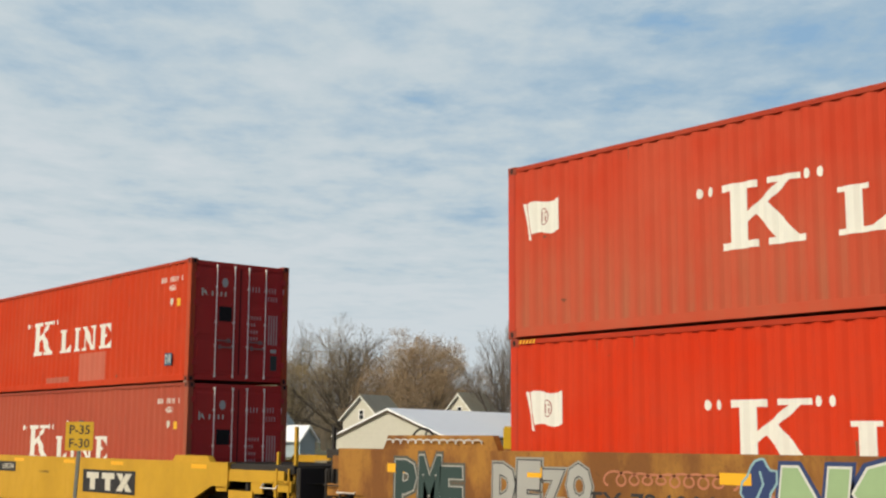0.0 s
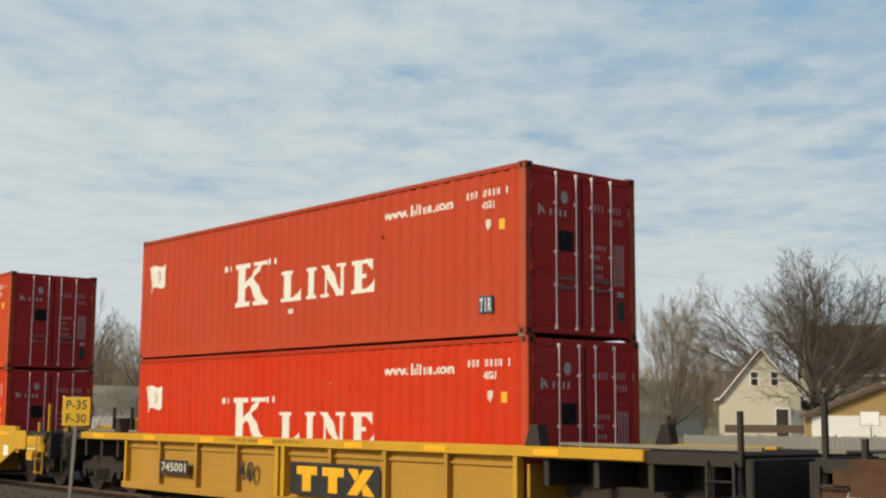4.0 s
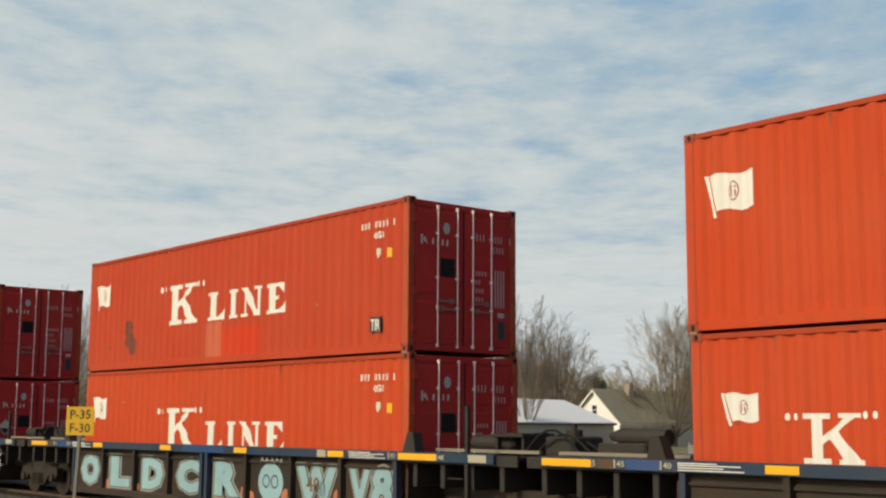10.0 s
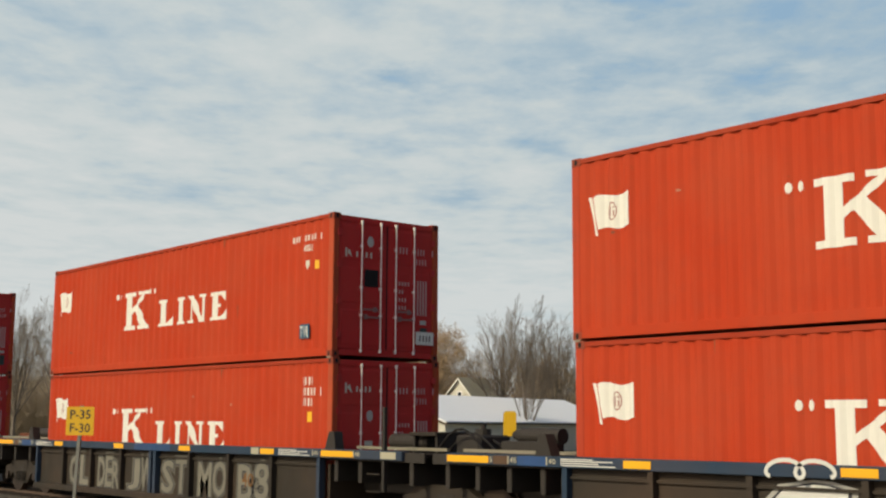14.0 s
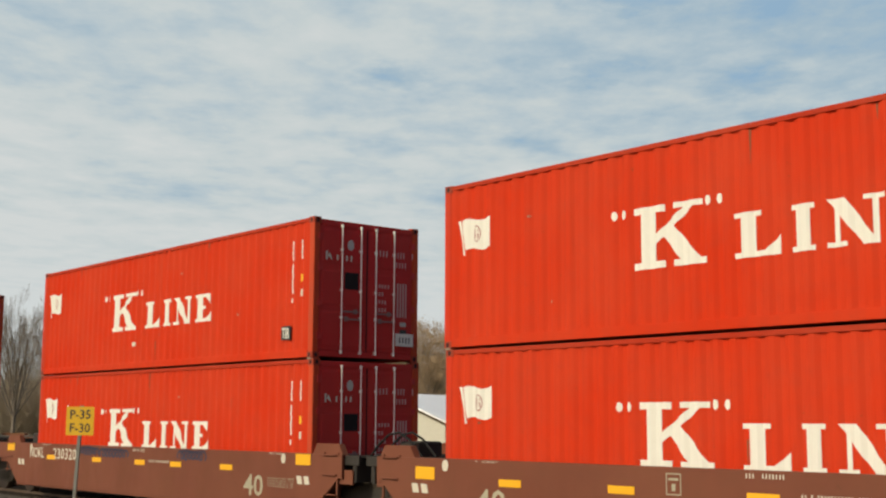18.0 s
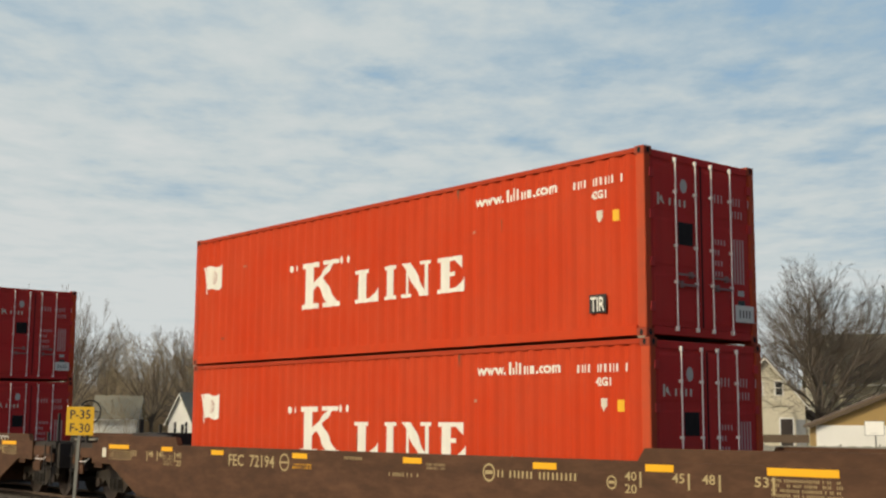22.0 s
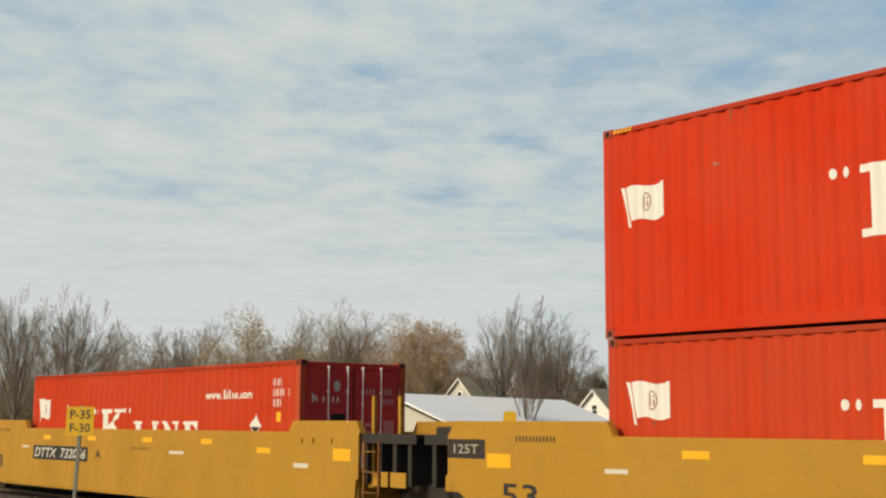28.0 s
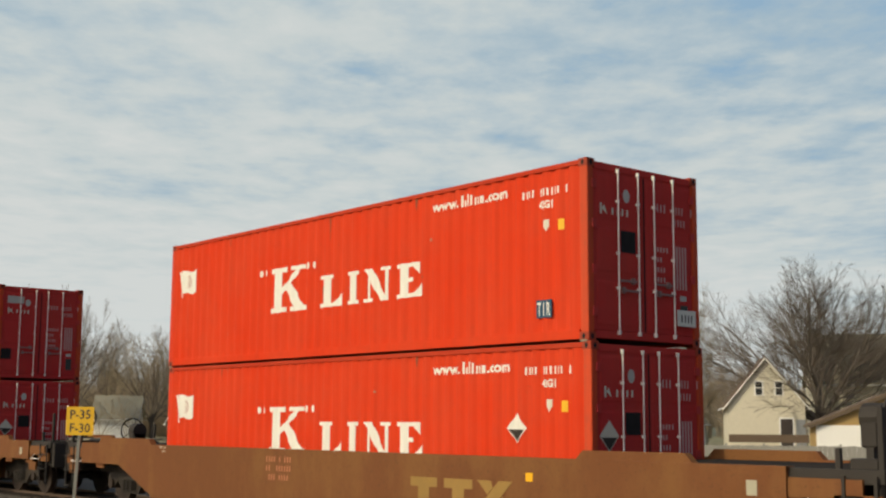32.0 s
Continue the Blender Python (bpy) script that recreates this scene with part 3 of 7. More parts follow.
def container(length, h, tone, marks="h", web=False, webz=2.06, tir=0, diamond=False, door=0, patches=(), stain=None, spot=None, front="door", hoist=0.0):
    """One freight container: origin at the tail end, on the centre line, at its underside."""
    size = "forty-foot" if length > 8 else "twenty-foot"
    words = TONE_WORDS[tone] + " " + size + " corrugated steel shipping container with white block markings"
    box = thing("shipping_container", words, "container", group="shipping containers on the train")
    key = (length, h, hoist)
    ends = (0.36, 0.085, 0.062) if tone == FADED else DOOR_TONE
    L = length
    worn = tuple(0.75 * a + 0.25 * b for a, b in zip(tone, (0.40, 0.13, 0.045)))       # door posts rubbed and rusted

    shaded_rail = tuple(0.62 * a + 0.38 * b for a, b in zip(tone, (0.15, 0.03, 0.02)))        # top rail tone, with the thin shade along the rail put into it
    soiled = tuple(0.45 * a + 0.55 * b for a, b in zip(tone, (0.13, 0.05, 0.03)))        # greasy castings

    def add(name, tail, make, mats, label="", color=tone):
        return piece(name, shared((name, tail, key), make, mats), box, color, label)

    skin = M_DUSTY if tone == FADED else M_BOX
    for side in (-1, 1):
        add("side_panel", (side, skin.name), lambda: corrugated(L, 0.15, h - 0.06, 0.18, side), skin)
        add("bottom_rail", (side, skin.name), lambda: rail(0.17, L - 0.17, side * HALF, 0.022, 0.158, side), skin)
        add("top_rail", side, lambda: rail(0.17, L - 0.17, side * (HALF - 0.004), h - 0.085, h - 0.014, side), M_BOX, "", shaded_rail)
        for end, x in ((-1, 0.0), (1, L)):
            add("corner_post", (side, end), lambda: Shape().box(min(x, x - end * 0.15), max(x, x - end * 0.15), min(side * HALF, side * (HALF - 0.13)), max(side * HALF, side * (HALF - 0.13)), 0.118, h - 0.118, 0.012), M_CAST, "", worn if end > 0 else tone)
            for up, z in ((-1, 0.0), (1, h)):
                add("corner_casting", (side, end, up), lambda: casting(x, side * HALF, z, end, side, up), [M_CAST, M_HOLE], "", soiled)
    add("roof_panel", 0, lambda: Shape().box(0.15, L - 0.15, -HALF + 0.06, HALF - 0.06, h - 0.07, h - 0.045), M_BOX)
    add("floor_pan", 0, lambda: Shape().box(0.15, L - 0.15, -HALF + 0.06, HALF - 0.06, 0.07, 0.15), M_STEEL)
    add("end_panel", "tail", lambda: end_wall(0.02, 0.12, h - 0.1, -1), M_BOX)
    for z0, z1 in ((h - 0.1, h - 0.01), (0.01, 0.13)):
        add("end_rail", ("tail", z0), lambda: Shape().box(0.0, 0.1, -HALF + 0.17, HALF - 0.17, z0, z1, 0.006), M_BOX)
    if front == "door":
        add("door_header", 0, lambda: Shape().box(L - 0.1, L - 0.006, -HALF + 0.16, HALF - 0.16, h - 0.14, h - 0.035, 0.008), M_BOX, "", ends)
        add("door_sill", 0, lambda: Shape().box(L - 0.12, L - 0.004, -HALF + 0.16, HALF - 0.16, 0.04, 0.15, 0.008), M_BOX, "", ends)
        for k, (y0, y1, rods) in enumerate(((-HALF + 0.14, -0.006, (0.615, 1.05)), (0.006, HALF - 0.14, (1.40, 1.83)))):
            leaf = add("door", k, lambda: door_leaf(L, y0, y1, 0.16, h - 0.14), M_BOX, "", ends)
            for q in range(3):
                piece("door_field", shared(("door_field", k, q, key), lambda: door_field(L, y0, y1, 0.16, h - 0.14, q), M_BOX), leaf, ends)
            piece("gasket", shared(("gasket", k, key), lambda: Shape().box(L - 0.03, L - 0.014, -0.012 if k == 0 else 0.002, -0.002 if k == 0 else 0.012, 0.17, h - 0.15), M_HOLE), leaf)
            for r in rods:
                y = -HALF + r
                def rod():
                    s = Shape().tube((L + 0.028, y, 0.13), (L + 0.028, y, h - 0.10), 0.0115, None, 8)
                    for z in (0.10, h - 0.16):
                        s.box(L - 0.004, L + 0.044, y - 0.017, y + 0.017, z, z + 0.06, 0.005)
                    for z in (0.75, 1.25, 2.0):
                        s.box(L - 0.012, L + 0.042, y - 0.014, y + 0.014, z, z + 0.04, 0.0)
                    return s
                piece("lock_rod", shared(("lock_rod", r, key), rod, M_ZINC), leaf, None, "galvanised lock rod")
                hy = y + (0.02 if r in (0.615, 1.40) else -0.02)
                sgn = 1 if r in (0.615, 1.40) else -1
                hz = 0.86 if r in (0.615, 1.40) else 0.72
                piece("door_handle", shared(("door_handle", r, key), lambda: Shape().box(L + 0.03, L + 0.045, min(hy, hy + sgn * 0.36), max(hy, hy + sgn * 0.36), hz, hz + 0.035, 0.004).box(L - 0.01, L + 0.03, hy + sgn * 0.30 - 0.03, hy + sgn * 0.30 + 0.03, hz - 0.02, hz + 0.07), M_HANDLE), leaf, label="dull grey lever handle")
            ho = -HALF + 0.14 if k == 0 else HALF - 0.14
            for z in (0.35, 0.95, 1.6, h - 0.42):
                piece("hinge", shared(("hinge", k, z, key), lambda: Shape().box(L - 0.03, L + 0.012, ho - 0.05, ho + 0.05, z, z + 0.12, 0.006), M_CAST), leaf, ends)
        white, dull, dark, grey, tag = door_marks(h, door)
        for nm, polys, m, tail in (("door_lettering", white, M_CREAM, "w"), ("door_lettering", dull, M_PINKISH, "d"), ("door_placard", dark, M_HOLE, "k"), ("door_emblem", grey[:1], M_GREYGREEN, "g"), ("door_label", grey[1:2], M_GREYGREEN, "g"), ("door_notice", tag, M_NOTICE, "n"), ("door_label", grey[2:], M_GREYGREEN, "p")):
            if not polys:
                continue
            piece(nm, shared((nm, tail, door, key), lambda: end_marks(polys, L - 0.008), m), box)
        if door == 3:
            pl = piece("number_placard", shared(("number_placard", key), lambda: Shape().box(L + 0.050, L + 0.056, HALF - 0.58, HALF - 0.16, h - 2.30, h - 2.06), M_WHITE), box, label="white placard hung on the door")
            piece("placard_lettering", shared(("placard_lettering", key), lambda: end_marks(bars(HALF - 0.50, h - 2.24, 0.11, "1111", 0.045, 0.03), L + 0.058), M_GREASE), pl)
        if diamond:
            piece("hazard_placard", shared(("hazard_placard", "end", key), lambda: end_marks(shifted([DIAMOND], -HALF + 0.36, 1.28), L - 0.006), M_CREAM), box, label="pale hazard placard set on its corner")
            piece("placard_band", shared(("placard_band", "end", key), lambda: end_marks([[(-HALF + 0.2, 1.26), (-HALF + 0.36, 1.08), (-HALF + 0.52, 1.26)]], L - 0.004), M_GREASE), box)
    else:
        # blank front ends share the doors' shade-tinted crimson unless marked "v"
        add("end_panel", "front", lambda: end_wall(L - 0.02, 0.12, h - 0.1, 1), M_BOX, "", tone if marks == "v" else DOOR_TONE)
        for z0, z1 in ((h - 0.1, h - 0.01), (0.01, 0.13)):
            add("end_rail", ("front", z0), lambda: Shape().box(L - 0.1, L, -HALF + 0.17, HALF - 0.17, z0, z1, 0.006), M_BOX)
        if marks == "s":
            add("end_lettering", 0, lambda: end_marks(bars(-HALF + 0.55, h - 0.36, 0.11, "1 1 1 1 1 1 1", 0.05, 0.06), L - 0.014), M_PINKISH)

    # painted marks on the near side
    if L > 8:
        blocks, pips = emblem_blocks(3.94, 0.89 + hoist)
        fl, ring = flag_marks(0.30, 1.50 + hoist * 0.6)
    else:
        blocks, pips = emblem_blocks(1.62, 1.00, 0.645, 0.69)
        fl, ring = [[[(0.45 + (a - 0.30) * 0.72, 1.47 + (b - 1.5) * 0.72) for a, b in p] for p in g] for g in flag_marks(0.30, 1.50)]
    for i, b in enumerate(blocks):
        add("logo_block", i, lambda: on_side(b), M_WHITE, "plain white painted block")
    add("logo_pip", 0, lambda: on_side(pips), M_WHITE)
    flag = add("house_flag", 0, lambda: on_side(fl), M_WHITE, "white painted flag")
    piece("flag_emblem", shared(("flag_emblem", key), lambda: on_side(ring, 0.18, 0.007), M_MAROON), flag, label="maroon ring emblem")
    e = L - LONG + (0 if L > 8 else -0.12)        # marks near the front end keep their distance from it
    dz = h - STD
    if web:
        add("web_lettering", webz, lambda: on_side(shifted(web_bars(0.0, 0.0), 8.75, webz + dz)), M_WHITE)
    if marks == "h":
        add("code_lettering", "h", lambda: on_side(bars(10.85 + e, 2.15 + dz, 0.11, "1111 111111 1", 0.048, 0.026) + fitted("42G1", 11.19 + e, 11.47 + e, 1.96 + dz, 0.12, 0.035)), M_WHITE)
        add("weight_label", "h", lambda: on_side([rect(11.31 + e, 11.41 + e, 1.68 + dz, 1.79 + dz), [(11.32 + e, 1.68 + dz), (11.36 + e, 1.61 + dz), (11.40 + e, 1.68 + dz)]]), M_CREAM)
        add("yellow_label", "h", lambda: on_side([rect(11.61 + e, 11.71 + e, 1.61 + dz, 1.77 + dz)]), M_YELLOW)
    elif marks == "y":
        add("code_lettering", "h", lambda: on_side(bars(10.85 + e, 2.15 + dz, 0.11, "1111 111111 1", 0.048, 0.026) + fitted("42G1", 11.19 + e, 11.47 + e, 1.96 + dz, 0.12, 0.035)), M_WHITE)
        add("yellow_label", "h", lambda: on_side([rect(11.61 + e, 11.71 + e, 1.61 + dz, 1.77 + dz)]), M_YELLOW)
    elif marks == "s":
        add("code_lettering", "s", lambda: on_side(bars(11.24 + e, 2.12 + dz, 0.14, "1111", 0.055, 0.03) + bars(11.24 + e, 1.93 + dz, 0.14, "111111 1", 0.05, 0.025) + bars(11.24 + e, 1.74 + dz, 0.14, "1111", 0.05, 0.03)), M_WHITE)
        add("yellow_label", "s", lambda: on_side([rect(11.40 + e, 11.53 + e, 1.46 + dz, 1.64 + dz)]), M_YELLOW)
    else:
        vu = 11.44 + e if L > 8 else 11.40 + e + 0.12
        col = []
        for k in range(11):
            z = 2.20 - 0.092 * k - (0.07 if k > 3 else 0.0) - (0.08 if k > 9 else 0.0)
            a = vu + 0.007 * math.sin(k * 2.3)
            col.append([(a, z + dz - 0.084), (a + 0.038, z + dz - 0.084), (a + 0.042, z + dz), (a + 0.006, z + dz)])
            if k < 4:
                col.append([(p + 0.3, q) for p, q in col[-1]])
        add("code_lettering", "v", lambda: on_side(col), M_WHITE)
        add("yellow_label", "v", lambda: on_side([rect(vu + 0.29, vu + 0.38, 1.42 + dz, 1.56 + dz)]), M_YELLOW)
        add("weight_label", "v", lambda: on_side([rect(vu + 0.29, vu + 0.38, 1.15 + dz, 1.28 + dz)]), M_CREAM)
    if tir:
        plate = add("sign_plate", tir, lambda: Shape().box(11.165, 11.475, -HALF - 0.002, -HALF + 0.010, 0.36 + dz, 0.62 + dz), M_BLUE if tir == 1 else M_BLACK, "small dark plate with white letters")
        piece("plate_lettering", shared(("plate_lettering", tir, key), lambda: flat_marks(fitted("T I R" if tir == 1 else "TIR", 11.19, 11.45, 0.385 + dz, 0.20, 0.015), -HALF - 0.006), M_WHITE), plate)
    if diamond:
        add("hazard_placard", "side", lambda: on_side(shifted([DIAMOND], 10.68, 1.38 + dz)), M_WHITE, "white hazard placard set on its corner")
        add("placard_band", "side", lambda: on_side([[(10.52, 1.36 + dz), (10.68, 1.18 + dz), (10.84, 1.36 + dz)]], 0.18, 0.008), M_GREASE)
    if h == HIGH:
        for a in (0.19, L - 0.58):
            stripes = [[(a + 0.07 * q, h - 0.075), (a + 0.035 + 0.07 * q, h - 0.075), (a + 0.06 + 0.07 * q, h - 0.02), (a + 0.025 + 0.07 * q, h - 0.02)] for q in range(5)]
            tagged(add("warning_stripes", a, lambda: flat_marks(stripes, -HALF + 0.001), M_YELLOW, "yellow height-warning stripes"), kind="stuff")
    for k, (u0, u1, v0, v1, col) in enumerate(patches):
        piece("paint_patch", shared(("paint_patch", u0, u1, v0, v1), lambda: on_side([rect(u0, u1, v0, v1)], 0.18, 0.0022), M_BOX), box, col, "patch of touched-up paint")
    if stain:
        u, v, w, hh = stain
        rng = random.Random(int(u * 100))
        blobs = []
        for k in range(5):
            cu, cv, r = u + w * rng.uniform(0.25, 0.75), v + hh * (0.15 + 0.18 * k), w * rng.uniform(0.22, 0.36)
            blobs.append([(cu + r * rng.uniform(0.8, 1.2) * math.cos(i * 0.63), cv + r * rng.uniform(0.8, 1.2) * math.sin(i * 0.63)) for i in range(10)])
        for k, b in enumerate(blobs):
            piece("scuff", shared(("scuff", u, k), lambda: on_side([b], 0.18, 0.0022 + 0.0006 * k), M_CAST), box, (0.16, 0.05, 0.03), "dark scraped patch")
    rng = random.Random(len(bpy.data.objects))
    for k in range(4):
        n = rng.randrange(14)
        def streak():
            r = random.Random(500 + n)
            u, top, w, drop = r.uniform(0.5, L - 0.6), h - 0.09 if n % 2 else r.uniform(0.3, h - 0.6), r.uniform(0.012, 0.04), r.uniform(0.12, 0.5)
            return on_side([[(u, top), (u + w * 0.2, top - drop * 0.5), (u + w * 0.5, top - drop), (u + w * 0.7, top - drop * 0.6), (u + w, top)]], 0.18, 0.0018)
        piece("rust_streak", shared(("rust_streak", n, key), streak, M_CAST), box, (0.21, 0.075, 0.035), "thin rust run")
    for k in range(3):
        n = rng.randrange(10)
        def nick():
            r = random.Random(700 + n)
            u, v = r.uniform(0.6, L - 1.0), r.uniform(0.2, h - 0.4)
            return on_side([[(u + r.uniform(0.02, 0.06) * math.cos(a), v + r.uniform(0.01, 0.045) * math.sin(a)) for a in (0, 1.2, 2.4, 3.6, 4.9)]], 0.18, 0.0018)
        piece("paint_nick", shared(("paint_nick", n, key), nick, M_CAST), box, ((0.45, 0.20, 0.13), (0.22, 0.06, 0.03))[n % 2], "small paint chip")
    if tir:
        for x in (0.03, L - 0.15):
            piece("twist_lock", shared("twist_lock", lambda: Shape().box(0, 0.12, -HALF - 0.007, -HALF + 0.12, -0.018, 0.012, 0.003), M_DULLRAIL), box, None, "pale locking fitting between the stacked containers", pose(x, 0, 0))
    if spot:
        piece("white_spot", shared(("white_spot", spot), lambda: on_side([rect(spot[0], spot[0] + 0.2, spot[1], spot[1] + 0.09)]), M_CREAM), box)
    return box


# ---- rail cars ----
SIDE = 1.52                      # half width over the side plates
DECK = 0.36                      # the containers stand on this height


# distance of each load's tail end along the train, and how far the train has run
TAILS = (-13.268, -35.19, -56.144, -77.092, -96.883, -117.997, -140.282, -158.241, -176.339, -194.465, -212.536, -233.554,
         -249.339, -265.216, -286.597, -309.388, -333.009, -356.584, -376.037, -395.74, -418.645, -440.868, -462.992)


SHIFT = {1: 0.5, 4: 0.5}         # joints that lie ahead of the middle between two loads


def reach(i, ends):
    """Where the end structures of car i stop, short of the middle between two loads."""
    rear = TAILS[i] - TAILS[i + 1] if i + 1 < len(TAILS) else 22.1
    fore = TAILS[i - 1] - TAILS[i] if i else 21.5
    return (12.192 - rear) / 2 + SHIFT.get(i, 0.0) + (0.5 if ends[0] else 0.1), (12.192 + fore) / 2 + SHIFT.get(i - 1, 0.0) - (0.5 if ends[1] else 0.1)


def truck(car, u):
    """A two-axle bogie: side frames, springs, bolster, four wheels on two axles."""
    t = piece("truck", shared("bolster", lambda: Shape().box(-0.22, 0.22, -1.1, 1.1, 0.42, 0.72, 0.03).box(-0.5, 0.5, -0.5, 0.5, 0.55, 0.7, 0.03), M_STEEL), car, place=pose(u, 0, 0))
    for s in (-1, 1):
        def frame_side():
            a = Shape()
            y0, y1 = sorted((s * 0.93, s * 1.09))
            a.plate([(-1.12, 0.52), (-1.0, 0.36), (-0.78, 0.36), (-0.62, 0.50), (-0.36, 0.24), (0.36, 0.24), (0.62, 0.50), (0.78, 0.36), (1.0, 0.36), (1.12, 0.52), (1.1, 0.66), (0.7, 0.70), (0.42, 0.84), (-0.42, 0.84), (-0.7, 0.70), (-1.1, 0.66)], y0, y1)
            return a
        piece("side_frame", shared(("side_frame", s), frame_side, M_GREASE), t, label="cast steel bogie side frame")
        for x in (-0.2, 0.0, 0.2):
            coil = [(0.075 * math.cos(k * 1.05), 0.075 * math.sin(k * 1.05), 0.29 + 0.0095 * k) for k in range(27)]
            piece("spring", shared("spring", lambda: Shape().chain(coil, 0.016, 5), M_STEEL), t, place=pose(x, s * 1.12, 0))
        for x in (-0.89, 0.89):
            def wheel():
                a = Shape()
                a.disc((0, s * 0.76, 0), (0, 1, 0), 0.42, 0.13, 28)
                a.disc((0, s * 0.69, 0), (0, 1, 0), 0.455, 0.03, 28)
                a.disc((0, s * 0.84, 0), (0, 1, 0), 0.13, 0.06, 16)
                a.disc((0, s * 1.0, 0), (0, 1, 0), 0.10, 0.30, 14)
                return a
            piece("wheel", shared(("wheel", s), wheel, M_WHEEL), t, place=pose(x, 0, 0.42))
    for x in (-0.89, 0.89):
        piece("axle", shared("axle", lambda: Shape().tube((0, -0.8, 0), (0, 0.8, 0), 0.08, None, 10), M_STEEL), t, place=pose(x, 0, 0.42))
    return t


def coupler(car, u, way):
    piece("coupler", shared(("coupler", way), lambda: Shape().box(min(0, way * 0.75), max(0, way * 0.75), -0.11, 0.11, 0.72, 1.02, 0.02).box(min(way * 0.7, way * 1.0), max(way * 0.7, way * 1.0), -0.2, 0.17, 0.66, 1.10, 0.03), M_GREASE), car, place=pose(u, 0, 0))
    hose = [(0, 0.3, 0.85), (way * 0.25, 0.33, 0.55), (way * 0.6, 0.3, 0.42), (way * 0.95, 0.25, 0.55)]
    piece("brake_hose", shared(("brake_hose", way), lambda: Shape().chain(hose, 0.022, 6), M_HOLE), car, place=pose(u, 0, 0))


def ladder(car, u, color, z0=0.35, z1=1.5, mat=M_STEEL):
    def rungs():
        s = Shape()
        for x in (-0.2, 0.2):
            s.box(x - 0.02, x + 0.02, -SIDE + 0.01, -SIDE + 0.04, z0, z1)
        for k in range(int((z1 - z0) / 0.33) + 1):
            z = z0 + 0.05 + 0.33 * k
            s.tube((-0.2, -SIDE - 0.03, z), (0.2, -SIDE - 0.03, z), 0.012, None, 6)
            for x in (-0.2, 0.2):
                s.tube((x, -SIDE + 0.02, z), (x, -SIDE - 0.03, z), 0.012, None, 6)
        return s
    return piece("ladder", shared(("ladder", z0, z1, mat.name), rungs, mat), car, color, place=pose(u, 0, 0))


def handrail(car, u, height, mat, color, y=-1.35):
    return piece("grab_post", shared(("grab_post", height, mat.name), lambda: Shape().box(-0.034, 0.034, -0.03, 0.03, 0.75, height, 0.008).box(-0.07, 0.07, -0.05, 0.05, 0.75, 0.85), mat), car, color, place=pose(u, y, 0))


def brake_stand(car, u, y=-0.55, z=1.95, way=1, mat=M_STEEL, color=None, words="dark hand-brake housing"):
    piece("brake_stand", shared(("brake_stand", z, mat.name), lambda: Shape().box(-0.05, 0.05, -0.16, -0.08, 0.8, z - 0.1).box(-0.05, 0.05, 0.08, 0.16, 0.8, z - 0.1).disc((0, 0, z), (1, 0, 0), 0.17, 0.26, 16).box(-0.13, 0.13, -0.17, 0.17, z - 0.36, z - 0.05, 0.04).box(-0.2, 0.2, -0.3, 0.3, 1.25, 1.42, 0.03), mat), car, color, words, pose(u, y, 0))
    def wheel():
        s = Shape().hoop((0, 0, 0), (1, 0, 0), 0.28, 0.018, 22)
        for k in range(5):
            a = 2 * math.pi * k / 5
            s.tube((0, 0, 0), (0, 0.28 * math.cos(a), 0.28 * math.sin(a)), 0.012, None, 6)
        s.disc((0, 0, 0), (1, 0, 0), 0.05, 0.05, 10)
        return s
    piece("brake_wheel", shared("brake_wheel", wheel, M_STEEL), car, label="spoked hand-brake wheel", place=pose(u + way * 0.26, y, z))


def air_tank(car, u, y, z):
    piece("air_reservoir", shared("air_reservoir", lambda: Shape().tube((-0.45, 0, 0), (0.45, 0, 0), 0.13, None, 14).tube((-0.52, 0, 0), (-0.45, 0, 0), 0.07, 0.13, 14).tube((0.45, 0, 0), (0.52, 0, 0), 0.13, 0.07, 14), M_STEEL), car, label="dark air brake reservoir", place=pose(u, y, z))


def platform(car, u0, u1, mat, color, z=1.30, plates=2):
    """Open end structure over a bogie: draft box, deck, cross arms and step plates."""
    a, b = min(u0, u1), max(u0, u1)
    w = b - a
    key = (round(w, 2), z)
    here = pose(a, 0, 0)
    piece("centre_sill", shared(("centre_sill",) + key, lambda: Shape().box(0, w, -0.62, 0.62, 0.62, z - 0.06, 0.03), M_STEEL), car, place=here)
    piece("end_deck", shared(("end_deck",) + key, lambda: Shape().box(0, w, -1.40, 1.40, z - 0.05, z, 0.01), M_DECKPLATE), car, place=here)
    for k in range(4):
        piece("cross_arm", shared(("cross_arm", z), lambda: Shape().box(-0.05, 0.05, -1.42, 1.42, 0.82, z - 0.05, 0.01), M_STEEL), car, place=pose(a + w * (0.12 + 0.25 * k), 0, 0))
    for y in (-1.42, 1.42):
        piece("edge_beam", shared(("edge_beam",) + key, lambda: Shape().box(0.0, w, -0.03, 0.03, z - 0.14, z + 0.02, 0.01), M_STEEL), car, place=pose(a, y, 0))
    for k in range(plates):
        x = a + w * (0.42 + 0.3 * k)
        piece("step_plate", shared(("step_plate", mat.name), lambda: Shape().box(-0.2, 0.2, -1.47, -1.43, 0.78, 1.02, 0.01), mat), car, color, place=pose(x, 0, 0))


def side_outline(a, b, zt, slope, low=0.30, end_low=0.88):
    """Outline of a solid side from end to end; full depth between the slopes."""
    uL, uR = a[0], b[0]
    sl, sr = slope if isinstance(slope, tuple) else (slope, slope)
    return [(a[1], low), (b[1], low), (b[1] + sr, end_low), (uR, end_low), (uR, zt), (uL, zt), (uL, end_low), (a[1] - sl, end_low)]


